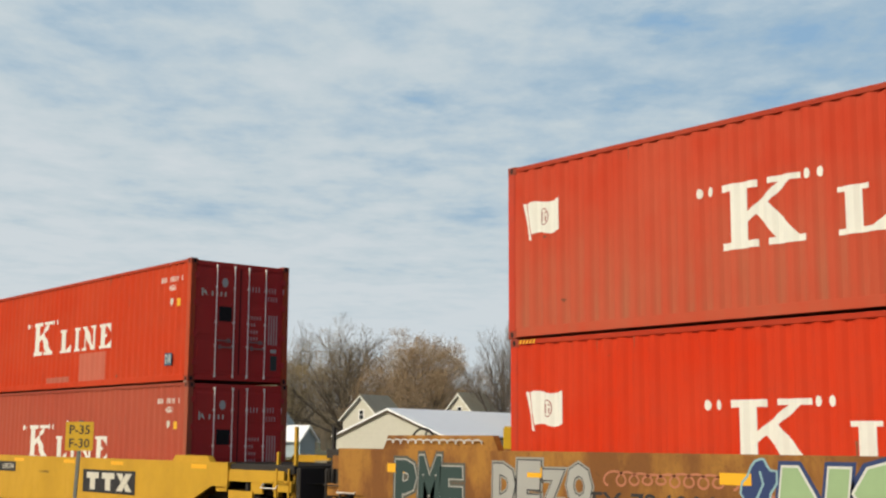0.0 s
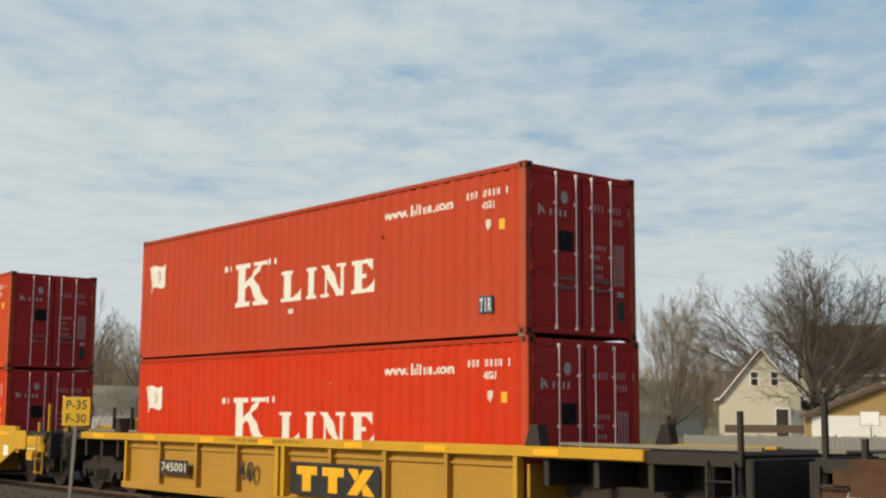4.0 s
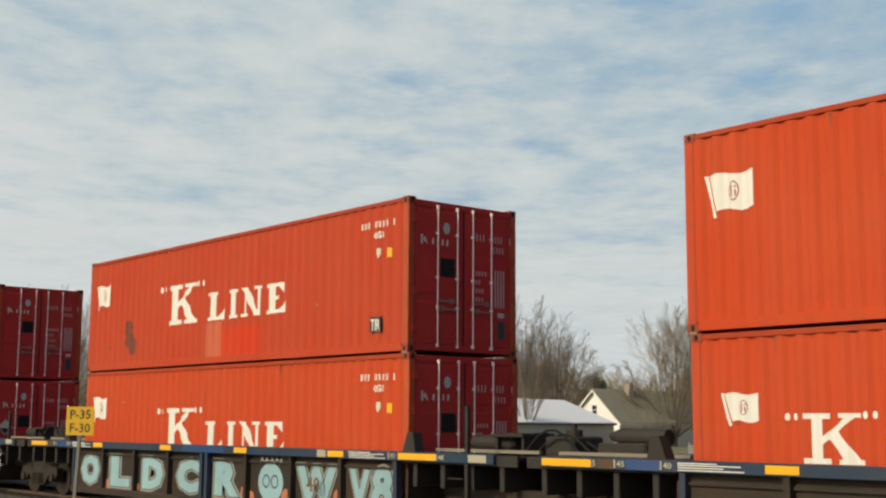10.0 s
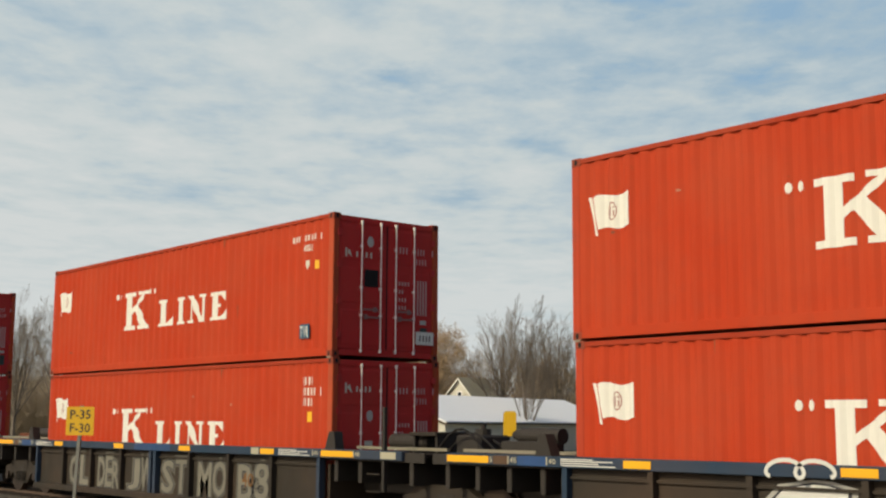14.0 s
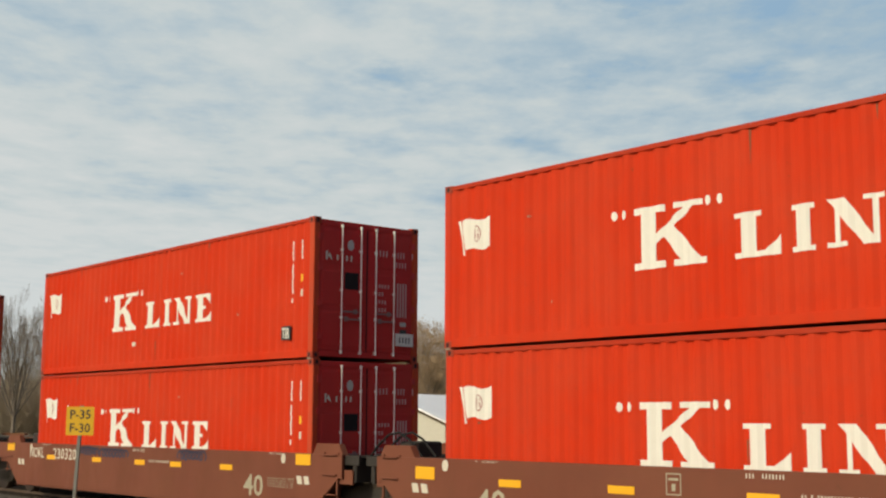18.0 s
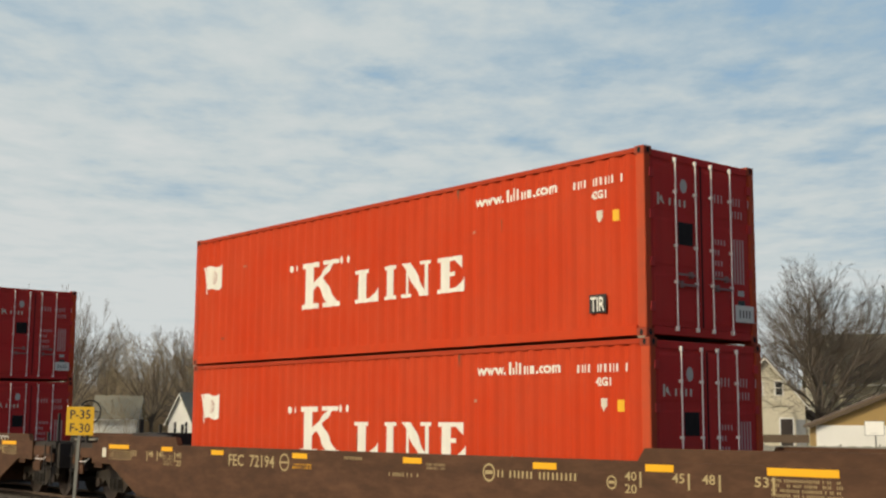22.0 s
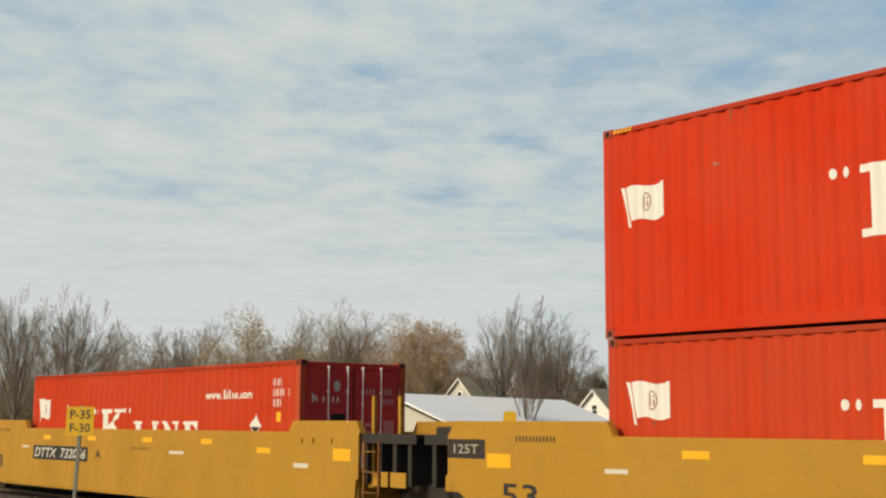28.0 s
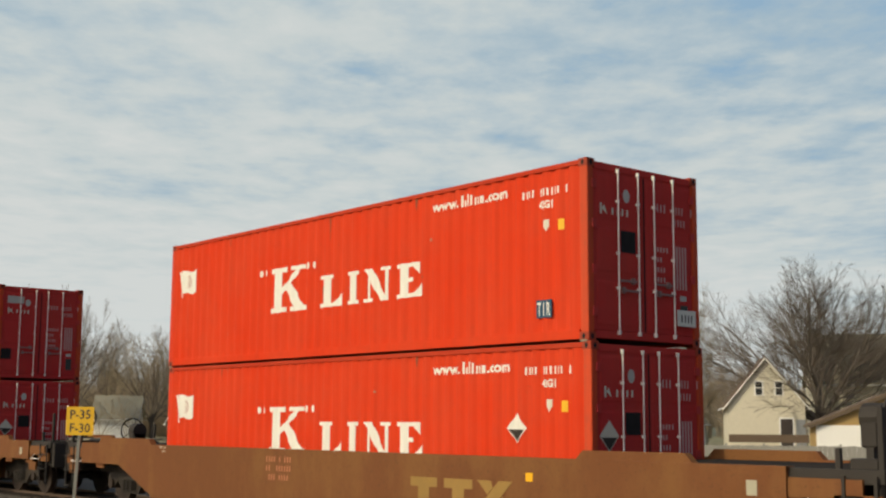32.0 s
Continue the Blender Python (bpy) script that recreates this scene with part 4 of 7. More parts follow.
def hump(car, u0, u1, z0, z1, mat, color):
    for s in (-1, 1):
        y0, y1 = sorted((s * (SIDE - 0.04), s * (SIDE - 0.16)))
        part("end_riser", Shape().plate([(u0 - 0.12, z0), (u1 + 0.12, z0), (u1, z1), (u0, z1)], y0, y1), mat, car, color=color)


def reflectors(car, us, z, w=0.46, h=0.10):
    me = shared(("reflector", w, h), lambda: Shape().box(0, w, -SIDE - 0.007, -SIDE - 0.003, 0, h), M_REFLECT)
    for u in us:
        piece("reflector", me, car, place=pose(u, 0, z))


def lettering(car, words, u0, u1, z0, z1, mat=M_CREAM, back=None, slant=0.0, pad=0.05):
    """Words fitted into the space from u0 to u1 and z0 to z1 on the near side."""
    polys = text_shape(words, 1.0, slant)
    xs, zs = [p[0] for q in polys for p in q], [p[1] for q in polys for p in q]
    ku, kz = (u1 - u0) / (max(xs) - min(xs)), (z1 - z0) / (max(zs) - min(zs))
    polys = [[(u0 + (a - min(xs)) * ku, z0 + (b - min(zs)) * kz) for a, b in p] for p in polys]
    lift = 0.004
    if back:
        part("number_panel", Shape().box(u0 - pad * 2, u1 + pad * 2, -SIDE - 0.006, -SIDE - 0.001, z0 - pad, z1 + pad), back, car)
        lift = 0.010
    part("lettering", flat_marks(polys, -SIDE - lift), mat, car)


random.seed(31)


def small_print(car, u, z, rows, h=0.05, mat=M_CREAM, n=10):
    polys = []
    for k in range(rows):
        polys += bars(u, z - k * h * 1.6, h, "".join("1" if random.random() > 0.2 else " " for _ in range(n)), h * 0.55, h * 0.3)
    part("lettering", flat_marks(polys, -SIDE - 0.004), mat, car)


def logo_panel(car, u, z, w, h, back=M_BLACK, front=M_CREAM):
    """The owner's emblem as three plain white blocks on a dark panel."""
    if back:
        part("emblem_panel", Shape().box(u, u + w, -SIDE - 0.006, -SIDE - 0.001, z, z + h), back, car)
    out = [rect(u + 0.08 * w, u + 0.32 * w, z + 0.62 * h, z + 0.88 * h), rect(u + 0.15 * w, u + 0.25 * w, z + 0.12 * h, z + 0.62 * h),
           rect(u + 0.38 * w, u + 0.62 * w, z + 0.62 * h, z + 0.88 * h), rect(u + 0.45 * w, u + 0.55 * w, z + 0.12 * h, z + 0.62 * h),
           [(u + 0.66 * w, z + 0.12 * h), (u + 0.77 * w, z + 0.12 * h), (u + 0.94 * w, z + 0.88 * h), (u + 0.83 * w, z + 0.88 * h)],
           [(u + 0.66 * w, z + 0.88 * h), (u + 0.74 * w, z + 0.52 * h), (u + 0.785 * w, z + 0.70 * h), (u + 0.77 * w, z + 0.88 * h)],
           [(u + 0.86 * w, z + 0.48 * h), (u + 0.815 * w, z + 0.30 * h), (u + 0.83 * w, z + 0.12 * h), (u + 0.95 * w, z + 0.12 * h)]]
    part("emblem_block", flat_marks(out, -SIDE - 0.010), front, car)


def ribbon(pts, w):
    """A drawn line of even width as quads that share their corners."""
    left, right = [], []
    for k, (a, b) in enumerate(pts):
        p, q = pts[max(k - 1, 0)], pts[min(k + 1, len(pts) - 1)]
        dx, dy = q[0] - p[0], q[1] - p[1]
        l = math.hypot(dx, dy) or 1.0
        left.append((a - dy / l * w / 2, b + dx / l * w / 2))
        right.append((a + dy / l * w / 2, b - dx / l * w / 2))
    return [[left[k], right[k], right[k + 1], left[k + 1]] for k in range(len(pts) - 1)]


def throw_up(car, letters, u0, u1, z0, z1, fill, line, halo=None, y=-SIDE, fat=0.055, lean=0.0):
    """Fat sprayed letters that fill their cells, with a drawn outline and at times a coloured shadow behind."""
    step = (u1 - u0) / len(letters)
    layers = [(0.0, fill, 0.009, "graffiti", "sprayed letter fields"), (0.022, line, 0.006, "graffiti_outline", "sprayed letter outlines")]
    if halo:
        layers.append((0.06, halo, 0.003, "graffiti", "sprayed colour behind the letters"))
    for grow, mat, lift, name, words in layers:
        polys = []
        for k, ch in enumerate(letters):
            if ch == " ":
                continue
            base = text_shape(ch, 1.0, 0.0, 1.0, fat)
            xs, zs = [p[0] for q in base for p in q], [p[1] for q in base for p in q]
            w, h = max(xs) - min(xs), max(zs) - min(zs)
            ku, kz = step * 0.94 / w, (z1 - z0) * (0.92 + 0.08 * math.sin(k * 2.1)) / h
            own = text_shape(ch, 1.0, 0.0, 1.0, fat + grow)
            tip = 0.06 * math.sin(k * 1.7 + 0.4)
            for p in own:
                polys.append([(u0 + k * step + (a - min(xs)) * ku + (lean + tip) * (b - min(zs)) * kz, z0 + 0.04 * math.sin(k * 2.9) + (b - min(zs)) * kz) for a, b in p])
        part(name, flat_marks(polys, y - lift), mat, car, words)


def graffiti(car, seed, u0, u1, z0, z1, count, fill, line, y=-SIDE, width=0.035, glow=None):
    """Sprayed shapes: bulging fields with a drawn outline, no words."""
    rng = random.Random(seed)
    step = (u1 - u0) / count
    fields, lines, spots = [], [], []
    for k in range(count):
        cx, cz = u0 + (k + 0.5) * step, (z0 + z1) / 2 + rng.uniform(-0.03, 0.03)
        rx, rz = step * rng.uniform(0.48, 0.58), (z1 - z0) / 2 * rng.uniform(0.85, 1.05)
        ph, lob = rng.uniform(0, 6), rng.choice((3, 4, 5))
        ring = []
        for i in range(22):
            a = 2 * math.pi * i / 22
            q = 1 + 0.17 * math.sin(lob * a + ph) + 0.08 * math.sin(7 * a + ph * 2)
            sq = (abs(math.cos(a)) ** 4 + abs(math.sin(a)) ** 4) ** -0.25
            ring.append((cx + rx * q * sq * math.cos(a) * 0.95 + 0.15 * rz * math.sin(a), cz + rz * q * sq * math.sin(a) * 0.85))
        fields += [[(cx, cz), p, q] for p, q in zip(ring, ring[1:] + ring[:1])]
        lines += ribbon(ring + ring[:1], width)
        mid = [(cx + rx * rng.uniform(-0.5, 0.5), cz + rz * (0.6 - 0.4 * i) + rng.uniform(-0.05, 0.05)) for i in range(4)]
        lines += ribbon(mid, width)
        if rng.random() < 0.6:
            b = [(cx + rx * 0.25 * math.cos(i), cz + rz * 0.3 * math.sin(i)) for i in range(7)]
            lines += ribbon(b, width * 0.8)
    if glow:
        for k in range(count * 3):
            a, b, r = rng.uniform(u0, u1), rng.uniform(z0, z1), rng.uniform(0.04, 0.14)
            spots.append([(a + r * math.cos(i * 0.9), b + r * math.sin(i * 0.9)) for i in range(7)])
        part("graffiti", flat_marks(spots, y - 0.0025), glow, car, "sprayed colour cloud")
    if fill:
        part("graffiti", flat_marks(fields, y - 0.005), fill, car, "sprayed graffiti fields")
    part("graffiti_outline", flat_marks(lines, y - 0.008), line, car, "sprayed graffiti outline")


def scrawl(car, seed, u0, u1, z0, z1, mat, width=0.03, loops=6):
    rng = random.Random(seed)
    pts, tall, m = [], [rng.uniform(0.55, 1.0) for _ in range(loops + 2)], loops * 16
    swing = min(0.5 * (z1 - z0), 0.45 * (u1 - u0) / loops)
    for i in range(m + 1):
        f = i / m
        k = f * loops
        h = tall[int(k)] + (tall[int(k) + 1] - tall[int(k)]) * (k - int(k))
        a = k * 2 * math.pi
        pts.append((u0 + (u1 - u0) * f - swing * 1.3 * math.sin(a), (z0 + z1) / 2 - (z1 - z0) / 2 * h * math.cos(a)))
    part("graffiti_outline", flat_marks(ribbon(pts, width), -SIDE - 0.006), mat, car, "sprayed scrawl")


YELLOW, OCHRE, BROWN, REDBROWN, UMBER, GREYBLUE, GREYPANEL, RUSTY = (0.55, 0.31, 0.022), (0.42, 0.222, 0.024), (0.095, 0.044, 0.025), (0.165, 0.054, 0.031), (0.078, 0.040, 0.023), (0.021, 0.044, 0.078), (0.031, 0.027, 0.022), (0.31, 0.15, 0.032)


def slab_car(i, label, color, mat, uL, uR, deep=(-0.1, 12.3), top=1.33, slope=1.5, risers=((-2.6, -0.3), (12.25, 14.0)), rise=0.12, ends=(True, True), posts=M_STEEL, post_color=None):
    """A well car with smooth side plates."""
    car = thing("well_car", label, "rail car", group="rail cars of the train")
    eL, eR = reach(i, ends)
    for s in (-1, 1):
        y0, y1 = sorted((s * SIDE, s * (SIDE - 0.05)))
        part("side_plate", Shape().plate(side_outline((uL, deep[0]), (uR, deep[1]), top, slope), y0, y1), mat, car, color=color)
        y0, y1 = sorted((s * (SIDE - 0.003), s * (SIDE - 0.17)))
        part("top_flange", Shape().box(uL, uR, y0, y1, top - 0.045, top + 0.002), mat, car, color=color)
        y0, y1 = sorted((s * (SIDE - 0.01), s * (SIDE - 0.25)))
        part("bottom_flange", Shape().box(deep[0], deep[1], y0, y1, 0.24, 0.30, 0.01), mat, car, color=color)
    part("well_floor", Shape().box(deep[0], deep[1], -SIDE + 0.06, SIDE - 0.06, 0.22, DECK - 0.002), M_STEEL, car)
    for u in (deep[0] - 0.06, deep[1]):
        part("bulkhead", Shape().box(u, u + 0.06, -SIDE + 0.06, SIDE - 0.06, 0.30, 1.05), mat, car, color=color)
    for a, b in risers:
        hump(car, a, b, top, top + rise, mat, color)
    for way, end, deepu, full in ((-1, eL, deep[0], ends[0]), (1, eR, deep[1], ends[1])):
        platform(car, deepu, end, mat, color, top - 0.03)
        if full:
            truck(car, deepu + way * 1.75)
            coupler(car, end, way)
            part("end_sill", Shape().box(min(end, end + way * 0.12), max(end, end + way * 0.12), -1.40, 1.40, 0.70, 1.28, 0.02), M_STEEL, car, color=color)
            side_end = uL if way < 0 else uR
            lo, hi = sorted((side_end, end - way * 0.25))
            part("end_bracket", Shape().plate([(lo, top - 0.34), (hi, top - 0.34), (hi, top - 0.12), (lo, top - 0.12)], -SIDE + 0.03, -SIDE + 0.07), mat, car, color=color)
            part("end_bracket", Shape().plate([(lo, 0.62), (lo + (hi - lo) * 0.45, 0.62), (lo + (hi - lo) * 0.45, 0.82), (lo, 0.82)], -SIDE + 0.03, -SIDE + 0.07), mat, car, color=color)
            part("grab_iron", Shape().chain([(end - way * 0.95, -SIDE + 0.05, 0.98), (end - way * 0.95, -SIDE - 0.02, 0.9), (end - way * 0.45, -SIDE - 0.02, 0.9), (end - way * 0.45, -SIDE + 0.05, 0.98)], 0.010, 6), M_ZINC, car)
            part("uncoupling_lever", Shape().chain([(end + way * 0.1, -1.3, 1.0), (end + way * 0.2, -0.7, 0.98), (end + way * 0.4, -0.1, 1.05)], 0.016, 6), M_GREASE, car)
            handrail(car, end - way * 0.08, 2.0, posts, post_color or color)
            handrail(car, end - way * 0.08, 1.75, posts, post_color or color, 1.35)
            handrail(car, end - way * 0.60, 1.55, posts, post_color or color, -1.38)
            lo, hi = sorted((end - way * 0.02, end - way * 0.62))
            part("end_step", Shape().box(lo, hi, -SIDE + 0.03, -SIDE + 0.09, 0.84, 1.04, 0.01), posts if posts is not M_STEEL else mat, car, color=post_color or color)
            part("crossover_step", Shape().box(min(end - way * 0.1, end + way * 0.28), max(end - way * 0.1, end + way * 0.28), -0.95, 0.95, 1.36, 1.40, 0.01), M_DULLRAIL, car)
            ladder(car, end - way * 0.28, post_color or color, 0.30, 1.25, mat=posts)
    return car


def ribbed_car(i, label, chord, panel, mat, uL, uR, ends):
    """A well car with a box chord along the top and upright ribs over recessed panels."""
    car = thing("well_car", label, "rail car", group="rail cars of the train")
    eL, eR = reach(i, ends)
    for s in (-1, 1):
        def yy(a, b):
            return sorted((s * (SIDE - a), s * (SIDE - b)))
        y0, y1 = yy(0, 0.16)
        part("top_chord", Shape().box(uL, uR, y0, y1, 1.21, 1.36, 0.012), mat, car, color=chord)
        y0, y1 = yy(0.13, 0.16)
        part("side_panel", Shape().plate([(-0.05, 0.32), (12.25, 0.32), (12.25, 1.21), (-0.05, 1.21)], y0, y1), mat, car, color=panel)
        y0, y1 = yy(0.02, 0.2)
        part("bottom_chord", Shape().box(-0.1, 12.3, y0, y1, 0.20, 0.34, 0.015), mat, car, color=panel)
        for k in range(9):
            u = 0.0 + k * 1.52
            if k == 4:
                for q in (-0.11, 0.09):
                    part("rib", Shape().plate([(u + q, 0.34), (u + q + 0.11, 0.34), (u + q + 0.11, 1.21), (u + q, 1.21)], *yy(0.005, 0.13)), mat, car, color=chord)
            else:
                part("rib", Shape().plate([(u, 0.34), (u + 0.09, 0.34), (u + 0.09, 1.21), (u, 1.21)], *yy(0.02, 0.13)), mat, car, color=chord if k in (0, 8) else panel)
        y0, y1 = yy(0.09, 0.13)
        part("panel_rail", Shape().box(0.0, 12.2, y0, y1, 1.06, 1.10), mat, car, color=panel)
    part("well_floor", Shape().box(-0.1, 12.3, -SIDE + 0.17, SIDE - 0.17, 0.22, DECK - 0.002), M_STEEL, car)
    for u in (-0.16, 12.3):
        part("bulkhead", Shape().box(u, u + 0.06, -SIDE + 0.17, SIDE - 0.17, 0.30, 1.10), mat, car, color=panel)
    for way, end, deepu, full in ((-1, eL, -0.1, ends[0]), (1, eR, 12.3, ends[1])):
        platform(car, deepu, end, mat, panel, 1.32, 0)
        for y in (-SIDE + 0.02, SIDE - 0.2):
            part("container_guide", Shape().plate([(deepu + way * 0.10, 1.36), (deepu + way * 0.42, 1.36), (deepu + way * 0.36, 1.66), (deepu + way * 0.22, 1.66)], y, y + 0.18), M_STEEL, car)
        part("walkway_edge", Shape().box(min(deepu + way * 0.2, end - way * 0.1), max(deepu + way * 0.2, end - way * 0.1), -0.9, -0.84, 1.36, 1.41), M_DULLRAIL, car)
        if full:
            truck(car, deepu + way * 1.75)
            coupler(car, end, way)
            part("end_sill", Shape().box(min(end, end + way * 0.12), max(end, end + way * 0.12), -1.40, 1.40, 0.70, 1.28, 0.02), M_STEEL, car, color=panel)
            handrail(car, end - way * 0.08, 1.85, M_STEEL, panel)
            ladder(car, end - way * 0.28, panel, 0.30, 1.25)
    return car


def joint_gear(car, u):
    """Brake gear, hoses and plates on the deck over a shared bogie; u is the joint."""
    part("brake_cylinder", Shape().tube((u + 1.0, -0.35, 1.63), (u + 1.85, -0.35, 1.62), 0.12, None, 16).tube((u + 0.8, -0.35, 1.63), (u + 1.0, -0.35, 1.63), 0.06, 0.12, 16), M_STEEL, car, "large dark brake cylinder")
    part("cylinder_saddle", Shape().box(u + 0.75, u + 1.65, -0.62, -0.1, 1.30, 1.54, 0.03), M_STEEL, car)
    part("valve_box", Shape().box(u - 0.35, u + 0.25, -0.6, 0.1, 1.30, 1.62, 0.05).disc((u - 0.05, -0.25, 1.66), (0, 0, 1), 0.13, 0.12, 12).disc((u - 0.05, -0.25, 1.74), (0, 0, 1), 0.05, 0.1, 8), M_STEEL, car, "dark pipe valve")
    for k in range(3):
        y = -0.8 + 0.25 * k
        arc = [(u - 0.55 + 1.15 * f, y, 1.36 + (0.36 - 0.07 * k) * math.sin(math.pi * f)) for f in (0, 0.12, 0.25, 0.4, 0.55, 0.7, 0.85, 1.0)]
        part("air_hose", Shape().chain(arc, 0.022, 6), M_HOLE, car)
    table = part("step_table", Shape().box(u - 1.35, u - 0.65, -0.75, -0.05, 1.60, 1.66, 0.01), M_GREASE, car, "small raised step plate")
    for x in (u - 1.3, u - 0.72):
        part("table_leg", Shape().box(x, x + 0.05, -0.7, -0.1, 1.30, 1.60), M_STEEL, table)
    part("corner_post", Shape().box(u - 1.12, u - 1.05, -SIDE + 0.02, -SIDE + 0.09, 0.70, 2.06, 0.008), M_STEEL, car, "tall dark handhold post")
    part("step_rung", Shape().chain([(u - 1.5, -SIDE + 0.03, 0.7), (u - 1.1, -SIDE - 0.02, 0.7)], 0.014, 6).chain([(u - 1.5, -SIDE + 0.03, 0.98), (u - 1.1, -SIDE - 0.02, 0.98)], 0.014, 6), M_GREASE, car)


def run(t):
    u = t / 16.0 - 1.0
    return 13.0171 * t - 0.6215 * u * u + 0.2454 * u ** 3 + 0.5733 * u ** 4


CARS = []


def add_load(i, car, lower, upper):
    """Register a car with what stands in it: lists of (offset, container, height)."""
    CARS.append((car, TAILS[i], 0.0))
    z = DECK
    for off, box, h in lower:
        CARS.append((box, TAILS[i] + off, z))
    z += max(load[2] for load in lower) + 0.008
    for off, box, h in upper:
        CARS.append((box, TAILS[i] + off - 0.045, z))      # upper boxes set back to fit the stacks' lean in the camera's view
    return car


def forty(tone, h=STD, **kw):
    return (0.0, container(LONG, h, tone, **kw), h)


def pair20(tone, **kw):
    return [(0.0, container(SHORT, STD, tone, front="wall", **kw), STD), (LONG - SHORT, container(SHORT, STD, tone, front="wall", **kw), STD)]


M_FADEDTAN = plain("faded_tan_marking", (0.40, 0.37, 0.27), 0.6, 0.0, 0.25, 9.0)
M_OCHREMARK = plain("worn_ochre_marking", (0.30, 0.18, 0.05), 0.7, 0.0, 0.4, 7.0)
M_RUSTMARK = plain("faint_rust_numeral", (0.17, 0.085, 0.03), 0.7, 0.0, 0.3, 9.0)
M_GREYFILM = plain("thin_grey_spray_film", (0.30, 0.295, 0.26), 0.75, 0.0, 0.4, 3.0)
M_DIMFILM = plain("dim_tan_spray_film", (0.19, 0.18, 0.145), 0.8, 0.0, 0.5, 4.0)
M_DRABFILM = plain("drab_sprayed_ground", (0.11, 0.105, 0.085), 0.8, 0.0, 0.5, 2.0)
M_TAWNY = plain("yellowed_lettering", (0.42, 0.33, 0.17), 0.6, 0.0, 0.25, 9.0)

# weathered yellow car with graffiti
c = slab_car(0, "weathered yellow-brown steel well car covered in graffiti", (0.36, 0.17, 0.035), M_RUSTY, -3.9, 16.0, (-1.9, 14.1), 1.63, 1.3, ((-2.6, -0.1), (12.3, 14.6)), 0.22)
throw_up(c, "PME", -2.35, -0.65, 0.62, 1.54, M_SPRAY_TEAL, M_SPRAY_SILVER, M_DRABFILM, fat=0.04)
throw_up(c, "DEZO", -0.05, 1.95, 0.86, 1.50, M_SPRAY_SILVER, M_SPRAY_DARK, M_GREYFILM, fat=0.06)
throw_up(c, "NSCTR", 4.75, 9.4, 0.45, 1.58, M_SPRAY_GREEN, M_SPRAY, M_SPRAY_NAVY, fat=0.07, lean=0.12)
graffiti(c, 5, 4.35, 4.75, 0.75, 1.6, 1, M_SPRAY_NAVY, M_SPRAY_BLUE, width=0.03, glow=M_SPRAY_RUST)
scrawl(c, 6, 2.2, 4.2, 1.2, 1.4, M_SPRAY_RUST, 0.03, 9)
scrawl(c, 7, -2.6, -0.3, 1.72, 1.8, M_SPRAY, 0.02, 12)
reflectors(c, (-2.55, 0.5, 4.0), 1.27, 0.46, 0.14)
lettering(c, "TX 724000", 1.8, 4.0, 0.86, 1.12, M_BLACK)
brake_stand(c, -3.5, 0.2, 1.7, -1)
add_load(0, c, [forty(BRIGHT, HIGH, marks="h", hoist=0.2)], [forty(FADED, marks="h", web=False)])

c = slab_car(1, "glossy yellow steel well car with a dark number panel", YELLOW, M_CAR, -2.4, 14.4, risers=((-2.3, -0.3), (12.25, 13.55)), posts=M_CAR)
lettering(c, "DTTX  59574", 2.12, 3.88, 0.99, 1.13, M_CREAM, M_BLACK)
lettering(c, "40", -0.33, 0.22, 0.62, 0.98, M_BLACK)
logo_panel(c, 8.0, 0.58, 2.6, 0.5)
reflectors(c, (-2.2, 0.9, 3.9, 6.9, 9.4, 13.0), 1.20, 0.6, 0.08)
small_print(c, -0.6, 1.25, 1, 0.04, M_GREASE, 40)
small_print(c, 5.5, 0.95, 1, 0.05, M_GREASE, 14)
air_tank(c, -1.75, -0.2, 1.62)
brake_stand(c, -1.9, 0.1, 1.72, -1, M_RUSTY, (0.20, 0.10, 0.03), "rusty brown brake housing")
for u in (-2.25, -1.35):
    handrail(c, u, 1.95, M_CAR, YELLOW, -0.9)
add_load(1, c, [forty(DULL, marks="h")], [forty(MID, marks="h", tir=1, patches=((6.75, 8.25, 0.16, 0.82, (0.50, 0.13, 0.085)), (4.9, 6.2, 0.16, 0.30, (0.42, 0.12, 0.08))))])

c = slab_car(2, "dark brown steel well car with cream markings", UMBER, M_GRIMY, -3.4, 15.5)
lettering(c, "CRLE  5257", 1.4, 3.3, 0.98, 1.16)
small_print(c, 5.9, 1.14, 1, 0.10, M_FADEDTAN, 24)
scrawl(c, 8, 8.2, 10.2, 1.12, 1.22, M_FADEDTAN, 0.025, 11)
reflectors(c, (0.5, 2.6, 4.4, 6.6, 8.4, 10.3), 0.84, 0.17, 0.12)
reflectors(c, (12.9,), 1.0, 0.3, 0.12)
small_print(c, -1.6, 1.18, 2, 0.07, M_FADEDTAN, 6)
small_print(c, 3.9, 1.0, 1, 0.07, M_FADEDTAN, 9)
small_print(c, 11.2, 1.16, 1, 0.1, M_FADEDTAN, 5)
small_print(c, 14.2, 1.2, 4, 0.05, M_CREAM, 14)
brake_stand(c, 15.9, -0.6, 1.95, 1)
add_load(2, c, pair20(BRIGHT, marks="s"), [forty(FADED, marks="h", tir=2)])

